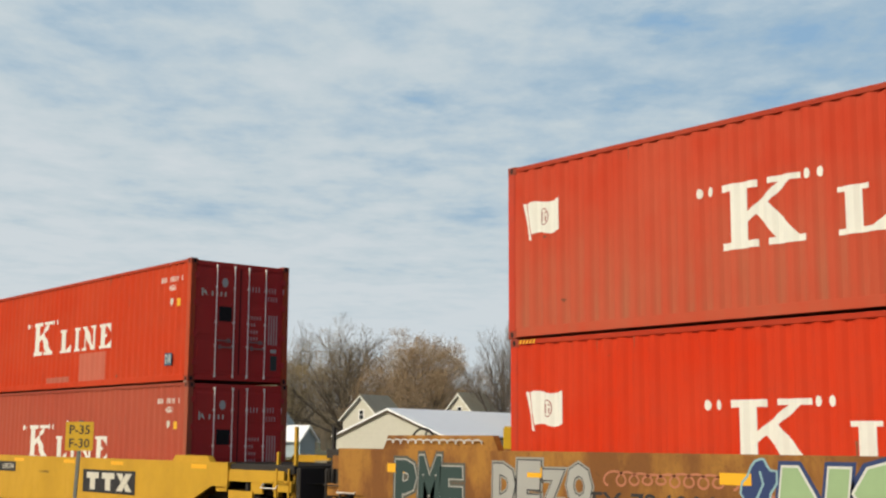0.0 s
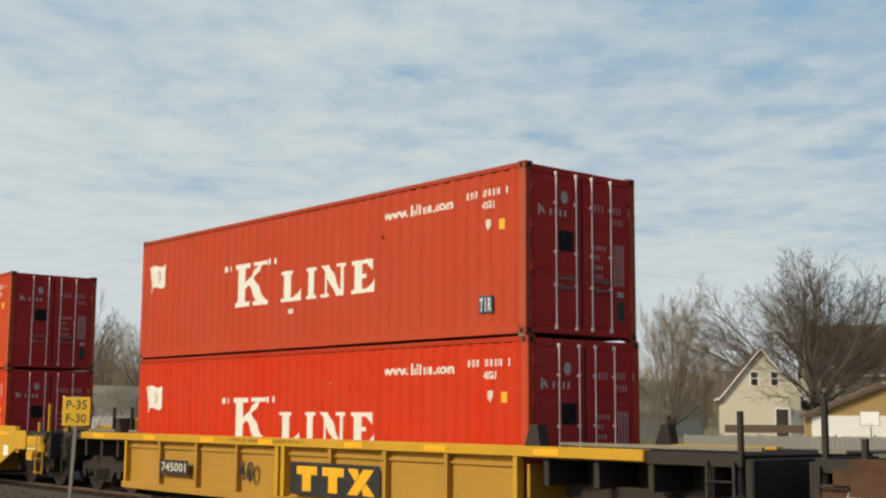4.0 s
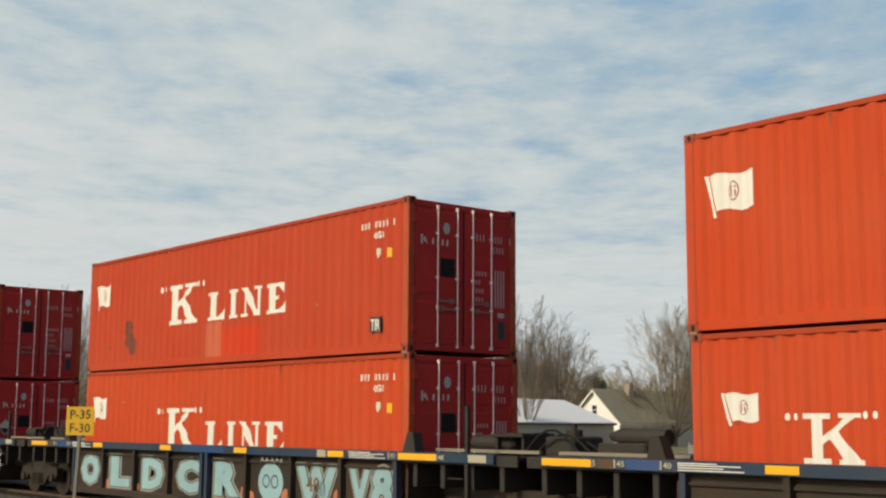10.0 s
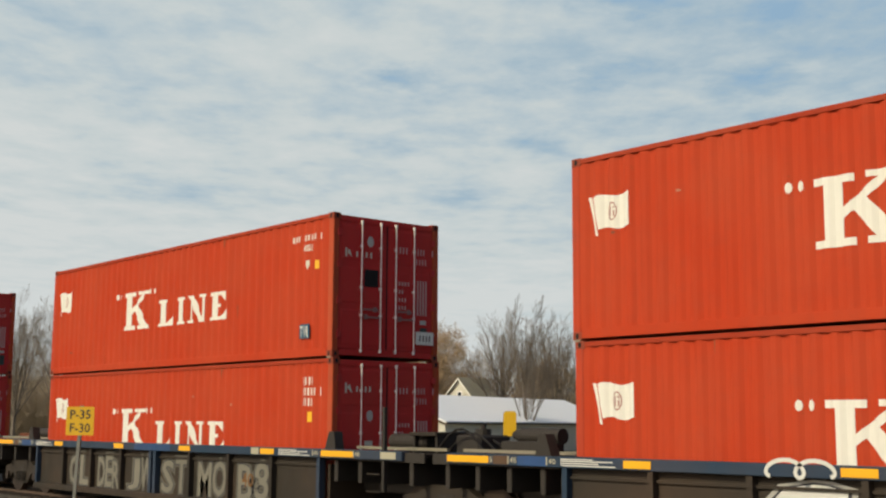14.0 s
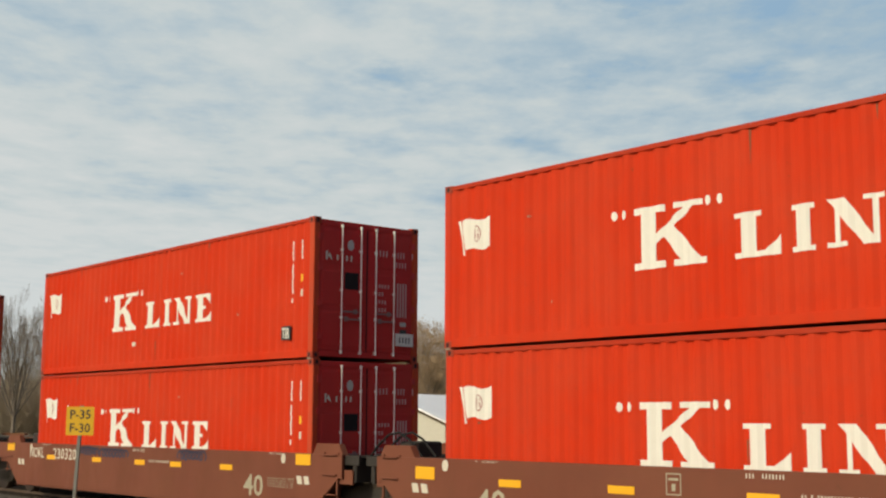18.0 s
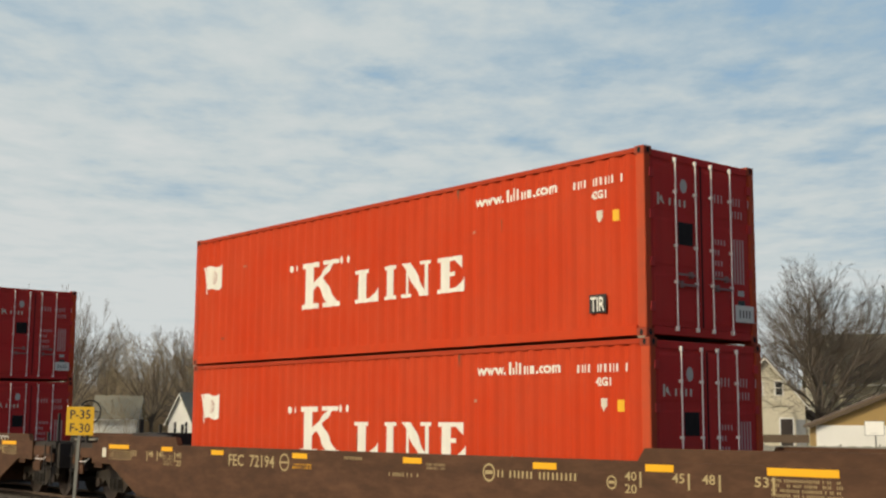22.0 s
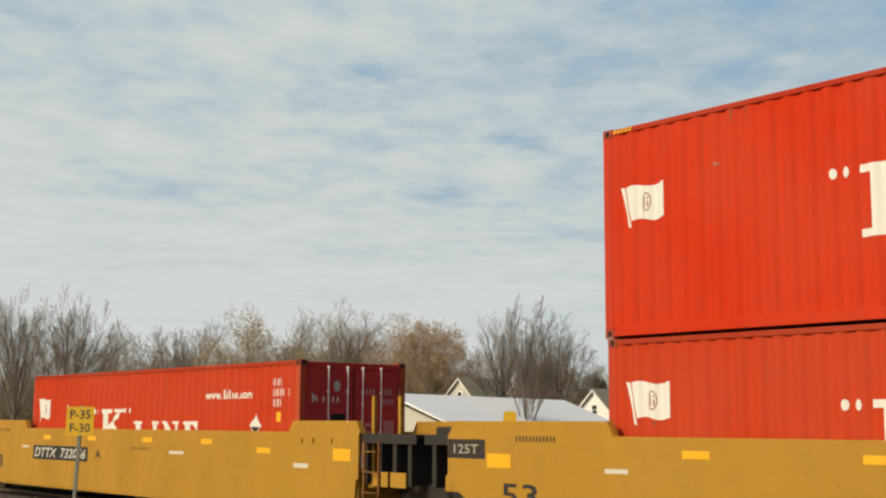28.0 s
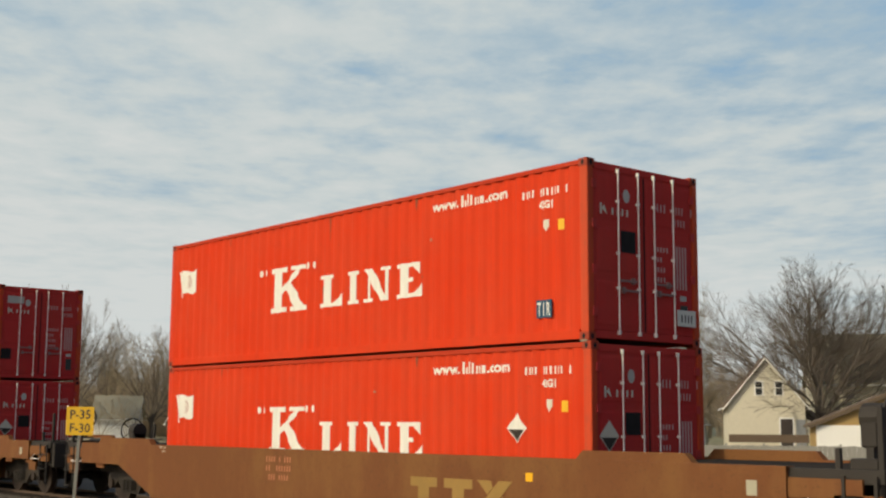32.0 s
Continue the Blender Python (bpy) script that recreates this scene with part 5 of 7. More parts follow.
c = ribbed_car(3, "yellow steel well car with upright side ribs", YELLOW, (0.42, 0.23, 0.035), M_CAR, -2.2, 14.6, (True, True))
reflectors(c, (-1.5, 0.9, 3.3, 5.4, 8.1, 10.2, 12.6), 1.235, 0.5, 0.09)
lettering(c, "745001", 1.75, 2.75, 0.62, 0.80, M_CREAM, M_BLACK)
lettering(c, "40", 4.75, 5.3, 0.55, 0.92, M_BLACK)
logo_panel(c, 6.5, 0.40, 2.6, 0.56, M_BLACK, M_REFLECT)
small_print(c, 4.4, 1.27, 1, 0.05, M_GREASE, 60)
for u, col in ((-2.19, (0.05, 0.04, 0.03)), (-1.29, (0.05, 0.04, 0.03)), (-0.83, (0.20, 0.12, 0.03))):
    handrail(c, u, 1.92, M_CAR, col, -0.72)
for u, col in ((-2.61, (0.06, 0.05, 0.04)), (-1.48, (0.30, 0.18, 0.03))):
    stand = part("step_table", Shape().box(u, u + 0.54, -0.55, -0.1, 1.62, 1.67, 0.01), M_CAR, c, "small raised step plate", col)
    for x in (u, u + 0.48):
        part("table_leg", Shape().box(x, x + 0.06, -0.53, -0.12, 1.30, 1.62), M_CAR, stand, color=col)
add_load(3, c, [forty(BRIGHT, marks="h", web=True)], [forty(BROWNISH, marks="h", web=True, tir=1, spot=(5.85, 0.66))])

c = slab_car(4, "clean yellow steel well car with a black number panel", YELLOW, M_CAR, -2.4, 14.4, risers=((-2.3, -0.3), (12.25, 13.55)), posts=M_CAR)
lettering(c, "DTTX        59634", 1.55, 3.9, 1.00, 1.15, M_CREAM, M_BLACK)
lettering(c, "40", -0.33, 0.22, 0.62, 0.98, M_BLACK)
logo_panel(c, 8.55, 0.72, 1.5, 0.44, None, M_MAROON)
reflectors(c, (-2.0, 4.0, 9.8, 12.5), 1.21, 0.8, 0.09)
small_print(c, 0.3, 1.28, 1, 0.035, M_GREASE, 40)
part("data_plate", Shape().box(13.0, 13.3, -SIDE - 0.006, -SIDE, 0.7, 0.95), M_ZINC, c)
brake_stand(c, 15.15, -0.5, 1.84, 1, M_CAR, (0.36, 0.19, 0.025), "yellow hand-brake housing")
add_load(4, c, [forty(BRIGHT, marks="v")], [forty(ORANGE, marks="h", web=True, webz=2.23, tir=1, patches=((5.6, 7.4, 0.55, 0.80, (0.50, 0.10, 0.03)),))])

c = slab_car(5, "dark brown steel well car with worn white markings", BROWN, M_GRIMY, -3.4, 15.3)
lettering(c, "CRLE  5744", 1.69, 3.69, 0.98, 1.17, M_FADEDTAN)
part("data_plate", flat_marks([rect(3.98, 4.22, 0.95, 0.965), rect(3.98, 4.22, 1.165, 1.18), rect(3.98, 3.995, 0.965, 1.165), rect(4.205, 4.22, 0.965, 1.165), rect(4.05, 4.15, 1.08, 1.11), rect(4.06, 4.14, 1.02, 1.05)], -SIDE - 0.004), M_FADEDTAN, c)
small_print(c, 0.1, 1.18, 2, 0.07, M_FADEDTAN, 7)
small_print(c, 0.75, 1.16, 1, 0.12, M_FADEDTAN, 2)
small_print(c, 4.7, 0.92, 1, 0.08, M_CREAM, 7)
small_print(c, 6.7, 1.18, 1, 0.05, M_CREAM, 11)
small_print(c, 7.05, 1.02, 1, 0.07, M_FADEDTAN, 2)
lettering(c, "45", 13.0, 13.2, 1.12, 1.22)
small_print(c, 14.0, 1.2, 4, 0.045, M_CREAM, 14)
small_print(c, -2.6, 1.2, 4, 0.045, M_CREAM, 10)
small_print(c, -1.7, 1.18, 2, 0.07, M_CREAM, 6)
reflectors(c, (15.0,), 0.98, 0.22, 0.22)
brake_stand(c, -2.85, -0.4, 1.72, -1)
air_tank(c, 14.3, -0.7, 1.32)
add_load(5, c, pair20(BRIGHT, marks="v"), [forty(ORANGE, marks="s", tir=1, door=2)])

# five grey and blue ribbed units
TEXTS = ("grey well car with blue top chord and white graffiti", "grey well car with blue top chord and pale blue graffiti",
         "grey well car with blue top chord and red graffiti", "grey well car with blue top chord and white sprayed shapes",
         "grey well car with blue top chord and faded graffiti")
for k in range(5):
    i = 6 + k
    c = ribbed_car(i, TEXTS[k], GREYBLUE, GREYPANEL, M_CAR, -2.45, 14.55, (k == 4, k == 0))
    if k < 4:
        truck(c, -2.92)
        joint_gear(c, -2.95)
    if k == 0:
        reflectors(c, (1.3, 3.6, 5.78, 7.99, 9.95), 1.235, 0.46, 0.10)
    else:
        reflectors(c, (1.14, 4.33, 7.28, 10.37), 1.235, 0.46, 0.10)
    reflectors(c, (-2.4, 12.32), 1.235, 0.93, 0.10)
    rows = [rect(p, p + w, z, z + 0.013) for p in (0.0, 10.98) for w, z in ((1.0, 1.235), (0.7, 1.265), (0.95, 1.295), (0.6, 1.32))]
    part("notice_strip", flat_marks(rows, -SIDE - 0.004), M_WHITE, c)
    part("chord_patch", Shape().box(*((10.73, 10.97) if k == 0 else (10.05, 10.31)), -SIDE - 0.004, -SIDE, 1.225, 1.345), M_FADEDTAN, c, "faded tan patch")
    part("chord_patch", Shape().box(-0.86, -0.28, -SIDE - 0.004, -SIDE, 1.218, 1.352), M_CAR, c, "brighter blue patch", (0.02, 0.07, 0.19))
    part("chord_patch", Shape().box(5.3, 6.9, -SIDE - 0.004, -SIDE, 1.218, 1.352), M_CAR, c, "brighter blue patch", (0.022, 0.065, 0.16))
    part("chord_patch", Shape().box(-1.37, -1.06, -SIDE - 0.004, -SIDE, 1.225, 1.345), M_CAR, c, "brown primer patch", (0.09, 0.055, 0.035))
    for u, w in ((12.10, "40"), (13.30, "48"), (-1.53, "45"), (-1.02, "45"), (-0.24, "40")):
        lettering(c, w, u, u + 0.14, 1.25, 1.33, M_FADEDTAN)
        part("gauge_mark", Shape().box(u - 0.045, u - 0.02, -SIDE - 0.006, -SIDE, 1.235, 1.345), M_FADEDTAN, c)
    part("end_patch", Shape().box(14.0, 14.4, -SIDE - 0.004, -SIDE, 1.23, 1.34), M_FADEDTAN, c)
    lettering(c, "40", 9.75, 10.15, 0.62, 0.88, M_RUSTMARK)
    y = -SIDE + 0.125
    if k == 0:
        for letters, u0, u1, lob in (("OS", 4.98, 5.84, 3), ("OX", 6.88, 7.68, 5)):
            cx, rx = (u0 + u1) / 2, (u1 - u0) / 2 + 0.06
            blob = [(cx + rx * (1 + 0.09 * math.sin(lob * q * 0.21)) * math.cos(q * 0.21), 0.76 + 0.40 * (1 + 0.08 * math.sin(4 * q * 0.21)) * math.sin(q * 0.21)) for q in range(30)]
            part("graffiti", flat_marks([[(cx, 0.76), p, q] for p, q in zip(blob, blob[1:] + blob[:1])], y - 0.003), M_GREYFILM, c, "thin grey sprayed field")
            throw_up(c, letters, u0, u1, 0.46, 1.04, M_GREYFILM, M_SPRAY_TEAL, None, y, 0.045)
        scrawl(c, 25, 6.3, 7.3, 1.25, 1.38, M_SPRAY, 0.03, 3)
        graffiti(c, 23, 10.9, 11.9, 0.5, 1.1, 1, None, M_GREYFILM, y, 0.04)
        graffiti(c, 24, 12.6, 13.4, 0.6, 1.0, 1, None, M_GREYFILM, y, 0.04)
        part("brake_gear", Shape().box(12.72, 12.98, -0.17, 0.17, 1.32, 1.62, 0.03).disc((12.85, 0, 1.64), (0, 1, 0), 0.13, 0.2, 14), M_STEEL, c, "dark hand-brake housing")
    elif k == 1:
        for q, ch in enumerate("OLDCR"):
            throw_up(c, ch, 0.30 + q * 1.52, 1.30 + q * 1.52, 0.40, 1.12, M_SPRAY_BLUE, M_SPRAY_DARK, M_GREYFILM, y, 0.07)
        throw_up(c, "W", 9.25, 10.55, 0.38, 1.12, M_SPRAY_BLUE, M_SPRAY_DARK, M_GREYFILM, y, 0.07)
        throw_up(c, "V8", 10.85, 12.05, 0.38, 1.10, M_SPRAY_BLUE, M_SPRAY_DARK, M_GREYFILM, y, 0.05)
        face = [[(8.4 + 0.42 * math.cos(a * 0.4), 0.72 + 0.36 * math.sin(a * 0.4)) for a in range(16)]]
        part("graffiti", flat_marks(face, y - 0.004), M_SPRAY_BLUE, c, "sprayed pale blue round head shape")
        part("graffiti_outline", flat_marks(ribbon([(8.02 + 0.76 * f / 9, 1.06 + 0.1 * (f % 2)) for f in range(10)], 0.035), y - 0.008), M_SPRAY, c, "sprayed zigzag")
        for x in (8.26, 8.54):
            part("graffiti_outline", flat_marks(ribbon([(x + 0.11 * math.cos(a * 0.524), 0.74 + 0.11 * math.sin(a * 0.524)) for a in range(13)], 0.03), y - 0.008), M_SPRAY_DARK, c)
        rng = random.Random(33)
        clouds = []
        for q in range(16):
            a, b, r = rng.uniform(0.3, 12.0), rng.uniform(0.36, 0.62), rng.uniform(0.08, 0.17)
            clouds.append([(a + r * math.cos(e * 0.63), b + r * math.sin(e * 0.63)) for e in range(10)])
        for q, cl in enumerate(clouds):
            part("graffiti", flat_marks([cl], y - 0.0012 - 0.0001 * q), M_SPRAY_RUST, c, "sprayed salmon cloud")
    elif k == 2:
        for q, ch in enumerate("CUSZ"):
            throw_up(c, ch, 6.85 + q * 0.72, 7.50 + q * 0.72, 0.36, 1.06, M_SPRAY_SILVER, M_SPRAY_SILVER, M_SPRAY_WINE, y, 0.0, 0.2)
        for u, z, r, f in ((7.15, 1.27, 0.13, 7), (9.1, 1.25, 0.18, 7), (10.25, 1.12, 0.33, 13), (10.13, 0.98, 0.10, 13), (10.4, 0.98, 0.10, 13)):
            part("graffiti_outline", flat_marks(ribbon([(u + r * math.cos(k * 0.524), z + 0.9 * r * math.sin(k * 0.524)) for k in range(f)], 0.04), -SIDE - 0.006), M_SPRAY_SILVER, c, "sprayed arc")
        graffiti(c, 46, 12.35, 13.4, 0.5, 1.1, 2, None, M_SPRAY, y)
    elif k == 3:
        throw_up(c, "S", 3.25, 4.4, 0.38, 1.2, M_SPRAY, M_SPRAY_DARK, M_SPRAY_SILVER, y, 0.07, 0.1)
        throw_up(c, "ED", 4.72, 5.85, 0.38, 1.16, M_SPRAY, M_SPRAY_DARK, None, y, 0.05, 0.1)
        scrawl(c, 53, 3.4, 4.2, 1.2, 1.42, M_SPRAY, 0.05, 2)
        head = [[(6.75 + (0.40 + 0.04 * math.sin(3 * a * 0.35)) * math.cos(a * 0.35), 0.80 + 0.34 * math.sin(a * 0.35)) for a in range(18)]]
        part("graffiti", flat_marks(head, y - 0.004), M_SPRAY_SILVER, c, "sprayed silver rounded shape")
        for x, z, r in ((6.62, 0.76, 0.10), (6.92, 0.76, 0.11), (6.78, 0.58, 0.05)):
            part("graffiti_outline", flat_marks([[(x + r * math.cos(a * 0.63), z + r * 1.15 * math.sin(a * 0.63)) for a in range(10)]], y - 0.008), M_SPRAY_DARK, c)
        throw_up(c, "M", 7.80, 8.55, 0.42, 1.15, M_SPRAY_SILVER, M_SPRAY_DARK, None, y, 0.05)
        scrawl(c, 54, 8.65, 9.05, 0.95, 1.15, M_SPRAY, 0.02, 3)
    else:
        for q, pair in enumerate(("OL", "DER", "JW", "ST", "MO", "B8")):
            throw_up(c, pair, 1.80 + q * 1.52, 2.92 + q * 1.52, 0.36, 1.08, M_DIMFILM, M_SPRAY_DARK, M_DRABFILM, y, 0.02)
        air_tank(c, -1.6, -0.6, 1.5)
    air_tank(c, 13.5, -0.5, 1.5)
    if k == 0:
        low, up = pair20(ORANGE, marks="h"), forty(ORANGE, marks="h", tir=2)
    elif k == 1:
        low = [forty(ORANGE, marks="h")]
        up = forty(BROWNISH, marks="h", tir=2, stain=(1.85, 0.42, 0.62, 0.62), patches=((5.55, 6.15, 0.12, 0.86, (0.52, 0.12, 0.07)), (6.15, 7.6, 0.12, 0.72, (0.55, 0.050, 0.018))))
    elif k == 2:
        low, up = [forty(ORANGE, marks="h", web=True, diamond=True)], forty(MUTED, marks="y", tir=1)
    elif k == 3:
        low, up = [forty(MUTED, marks="h", web=True)], forty(MUTED, marks="s", tir=2, door=1)
    else:
        low, up = [forty(MUTED, marks="s", door=1)], forty(MUTED, marks="h", tir=1, door=3)
    add_load(i, c, low, [up])

# three red-brown articulated units
for k in range(3):
    c = slab_car(11 + k, "red-brown steel well car with yellow reflectors", REDBROWN, M_CAR, -2.3 if k == 2 else -1.35, 14.5 if k == 0 else 13.55, (-0.5, 12.7), 1.27, 0.75, ((-1.2, -0.55), (12.75, 13.4)), 0.18, (k == 2, k == 0))
    if k < 2:
        truck(c, -1.82)
        part("valve_box", Shape().box(-2.1, -1.6, -0.5, 0.1, 1.20, 1.50, 0.05), M_STEEL, c, "dark pipe valve")
        for q in range(2):
            part("air_hose", Shape().chain([(-2.6 + 1.4 * f, -0.7 + 0.3 * q, 1.25 + 0.4 * math.sin(math.pi * f)) for f in (0, 0.15, 0.35, 0.55, 0.75, 1.0)], 0.022, 6), M_HOLE, c)
    for u in (-1.0, 13.2):
        ladder(c, u, REDBROWN, 0.55, 1.30, mat=M_CAR)
    reflectors(c, (1.35, 3.87, 5.97, 7.55, 9.55) if k == 2 else (1.56, 3.67, 5.87, 8.0, 9.97), 0.905, 0.46, 0.105)
    reflectors(c, (-1.17 if k == 2 else -0.35, 12.16), 1.07 if k == 2 else 0.95, 0.46, 0.19)
    small_print(c, 5.86, 1.18, 1, 0.055, M_CREAM, 12)
    small_print(c, 6.62, 0.97, 1, 0.05, M_CREAM, 22)
    small_print(c, 1.05, 1.235, 1, 0.03, M_CREAM, 19)
    small_print(c, 11.3, 1.235, 1, 0.03, M_CREAM, 19)
    small_print(c, 11.25, 0.80, 4, 0.03, M_FADEDTAN, 34)
    lettering(c, "40", 10.43, 11.1, 0.47, 0.86, M_FADEDTAN)
    if k < 2:
        lettering(c, "40", 1.06, 1.70, 0.47, 0.86, M_FADEDTAN)
    if k < 2:
        part("data_plate", flat_marks([rect(4.65, 4.89, 0.93, 0.945), rect(4.65, 4.89, 1.185, 1.2), rect(4.65, 4.665, 0.945, 1.185), rect(4.875, 4.89, 0.945, 1.185), rect(4.69, 4.85, 1.11, 1.14), rect(4.74, 4.80, 0.98, 1.07)], -SIDE - 0.004), M_FADEDTAN, c)
    for u, way in ((0.36, -1), (11.76, 1)):
        part("white_disc", flat_marks([[(u + 0.075 * math.cos(q * 0.6), 1.17 + 0.09 * math.sin(q * 0.6)) for q in range(10)]], -SIDE - 0.004), M_CREAM, c)
        for q in (0.0, 0.22):
            a = u + way * 0.62 + q - 0.15
            part("white_plate", flat_marks([[(a, 0.74), (a + 0.15, 0.74), (a + 0.11, 0.88), (a - 0.04, 0.88)]], -SIDE - 0.004), M_CREAM, c)
    if k != 1:
        lettering(c, "NOKL", *((8.38, 9.2) if k == 0 else (0.30, 1.14)), 0.93, 1.18)
        lettering(c, "230320", *((9.75, 11.2) if k == 0 else (1.70, 3.0)), 0.92, 1.18)
    if k == 2:
        brake_stand(c, -0.95, -0.2, 1.52, -1)
        part("deck_box", Shape().box(-2.1, -0.7, -0.5, 0.3, 1.24, 1.50, 0.03), M_STEEL, c)
        scrawl(c, 71, 3.05, 4.15, 1.06, 1.24, M_SPRAY_INK, 0.045, 8)
        scrawl(c, 73, 4.3, 5.6, 1.02, 1.23, M_SPRAY_INK, 0.045, 8)
        scrawl(c, 72, 7.9, 8.95, 1.05, 1.25, M_SPRAY_INK, 0.045, 7)
    if k == 0:
        lo, up = forty(MID, HIGH, marks="h", hoist=0.2), forty(BRIGHT, marks="v", tir=1)
    elif k == 1:
        lo, up = forty(BRIGHT, marks="v"), forty(BRIGHT, marks="v", tir=2)
    else:
        lo, up = forty(BRIGHT, marks="v"), forty(BRIGHT, marks="v", tir=2, door=3, spot=(5.0, 0.52))
    add_load(11 + k, c, [lo], [up])

c = slab_car(14, "brown steel well car with plain cream lettering", (0.135, 0.06, 0.030), M_GRIMY, -3.4, 15.4)
lettering(c, "CRLE  5020", 1.75, 3.75, 0.96, 1.17, M_TAWNY)
part("data_plate", flat_marks([rect(4.05, 4.3, 0.93, 0.95), rect(4.05, 4.3, 1.14, 1.16), rect(4.05, 4.07, 0.95, 1.14), rect(4.28, 4.3, 0.95, 1.14)], -SIDE - 0.004), M_FADEDTAN, c)
small_print(c, 13.8, 1.25, 5, 0.045, M_CREAM, 14)
small_print(c, -2.2, 1.2, 4, 0.045, M_CREAM, 10)
small_print(c, 12.2, 1.2, 2, 0.08, M_CREAM, 6)
reflectors(c, (15.1,), 0.95, 0.2, 0.24)
air_tank(c, -2.2, -0.5, 1.5)
brake_stand(c, -2.9, -0.5, 1.85, -1)
add_load(14, c, [forty(DEEP, HIGH, marks="v")], [forty(BRIGHT, marks="v", tir=2)])

for i, num in ((15, "FEC  72194"), (16, "FEC  72130")):
    c = slab_car(i, "chocolate-brown steel well car with yellow markings", UMBER, M_GRIMY, -4.0, 16.2, (-1.8, 14.0), 1.33, 1.3, ((-3.75, -0.2), (12.3, 15.8)), 0.17)
    lettering(c, num, 2.02, 3.62, 0.99, 1.21, M_TAWNY)
    ringed = [[(3.95 + r0 * math.cos(q * 0.524), 1.1 + r0 * math.sin(q * 0.524)) for r0, q in ((0.16, q), (0.16, q + 1), (0.13, q + 1), (0.13, q))] for q in range(12)]
    part("emblem_ring", flat_marks(ringed + [rect(3.82, 4.08, 1.085, 1.115)], -SIDE - 0.004), M_TAWNY, c, "thin round emblem")
    small_print(c, 4.21, 1.06, 2, 0.035, M_REFLECT, 20)
    small_print(c, 5.78, 1.20, 1, 0.05, M_TAWNY, 12)
    small_print(c, 7.0, 0.97, 1, 0.06, M_TAWNY, 15)
    for cu, cz, r in ((9.38, 1.10, 0.135), (11.77, 1.05, 0.09)):
        ringed = [[(cu + k * r * math.cos(q * 0.524), cz + k * r * math.sin(q * 0.524)) for k, q in ((1.0, q), (1.0, q + 1), (0.78, q + 1), (0.78, q))] for q in range(12)]
        part("emblem_ring", flat_marks(ringed + [rect(cu - 0.6 * r, cu + 0.6 * r, cz - 0.18 * r, cz + 0.22 * r)], -SIDE - 0.004), M_TAWNY, c, "small round emblem")
    small_print(c, 9.56, 1.04, 1, 0.10, M_TAWNY, 19)
    small_print(c, 7.95, 1.16, 2, 0.035, M_TAWNY, 15)
    reflectors(c, (-3.13, 14.2), 1.22, 0.95, 0.09)
    reflectors(c, (-0.68, 12.35), 1.21, 0.46, 0.09)
    reflectors(c, (1.36, 4.21, 7.37, 10.3), 1.18, 0.46, 0.09)
    small_print(c, -3.1, 1.15, 4, 0.035, M_TAWNY, 32)
    small_print(c, 14.25, 1.15, 4, 0.035, M_TAWNY, 32)
    part("white_plate", Shape().box(-3.46, -3.28, -SIDE - 0.006, -SIDE, 1.03, 1.23), M_CREAM, c)
    for u, w in ((12.0, "40"), (12.78, "45"), (13.25, "48"), (14.02, "53"), (-2.0, "53"), (-1.25, "48"), (-0.80, "45"), (-0.04, "40")):
        lettering(c, w, u, u + 0.20, 1.08, 1.20, M_TAWNY)
        x = u + 0.25 if u > 5 else u - 0.08
        part("gauge_mark", Shape().box(x, x + 0.03, -SIDE - 0.006, -SIDE, 1.0, 1.20), M_TAWNY, c)
        if w == "40":
            lettering(c, "20", u, u + 0.20, 0.92, 1.04, M_TAWNY)
    part("deck_box", Shape().box(-4.1, -2.86, -0.5, 0.5, 1.30, 1.56, 0.02), M_STEEL, c)
    part("deck_post", Shape().box(-4.72, -4.64, -0.06, 0.06, 1.30, 1.87, 0.01), M_STEEL, c)
    small_print(c, -0.6, 1.10, 4, 0.035, M_TAWNY, 14)
    brake_stand(c, 16.7, -0.4, 2.05, 1)
    air_tank(c, -2.8, -0.5, 1.4)
    if i == 16:
        scrawl(c, 81, 12.4, 14.6, 1.34, 1.44, M_SPRAY, 0.03, 10)
        scrawl(c, 82, 9.8, 11.2, 0.55, 0.8, M_SPRAY, 0.04, 7)
        lettering(c, "53", 10.9, 11.45, 0.62, 0.84, M_YELLOW)
        add_load(i, c, [forty(VIVID, marks="v")], [forty(VIVID, marks="v", tir=1, door=3)])
    else:
        add_load(i, c, [forty(MID, marks="h", web=True, webz=2.16)], [forty(MID, marks="h", web=True, webz=2.16, tir=2, door=3)])

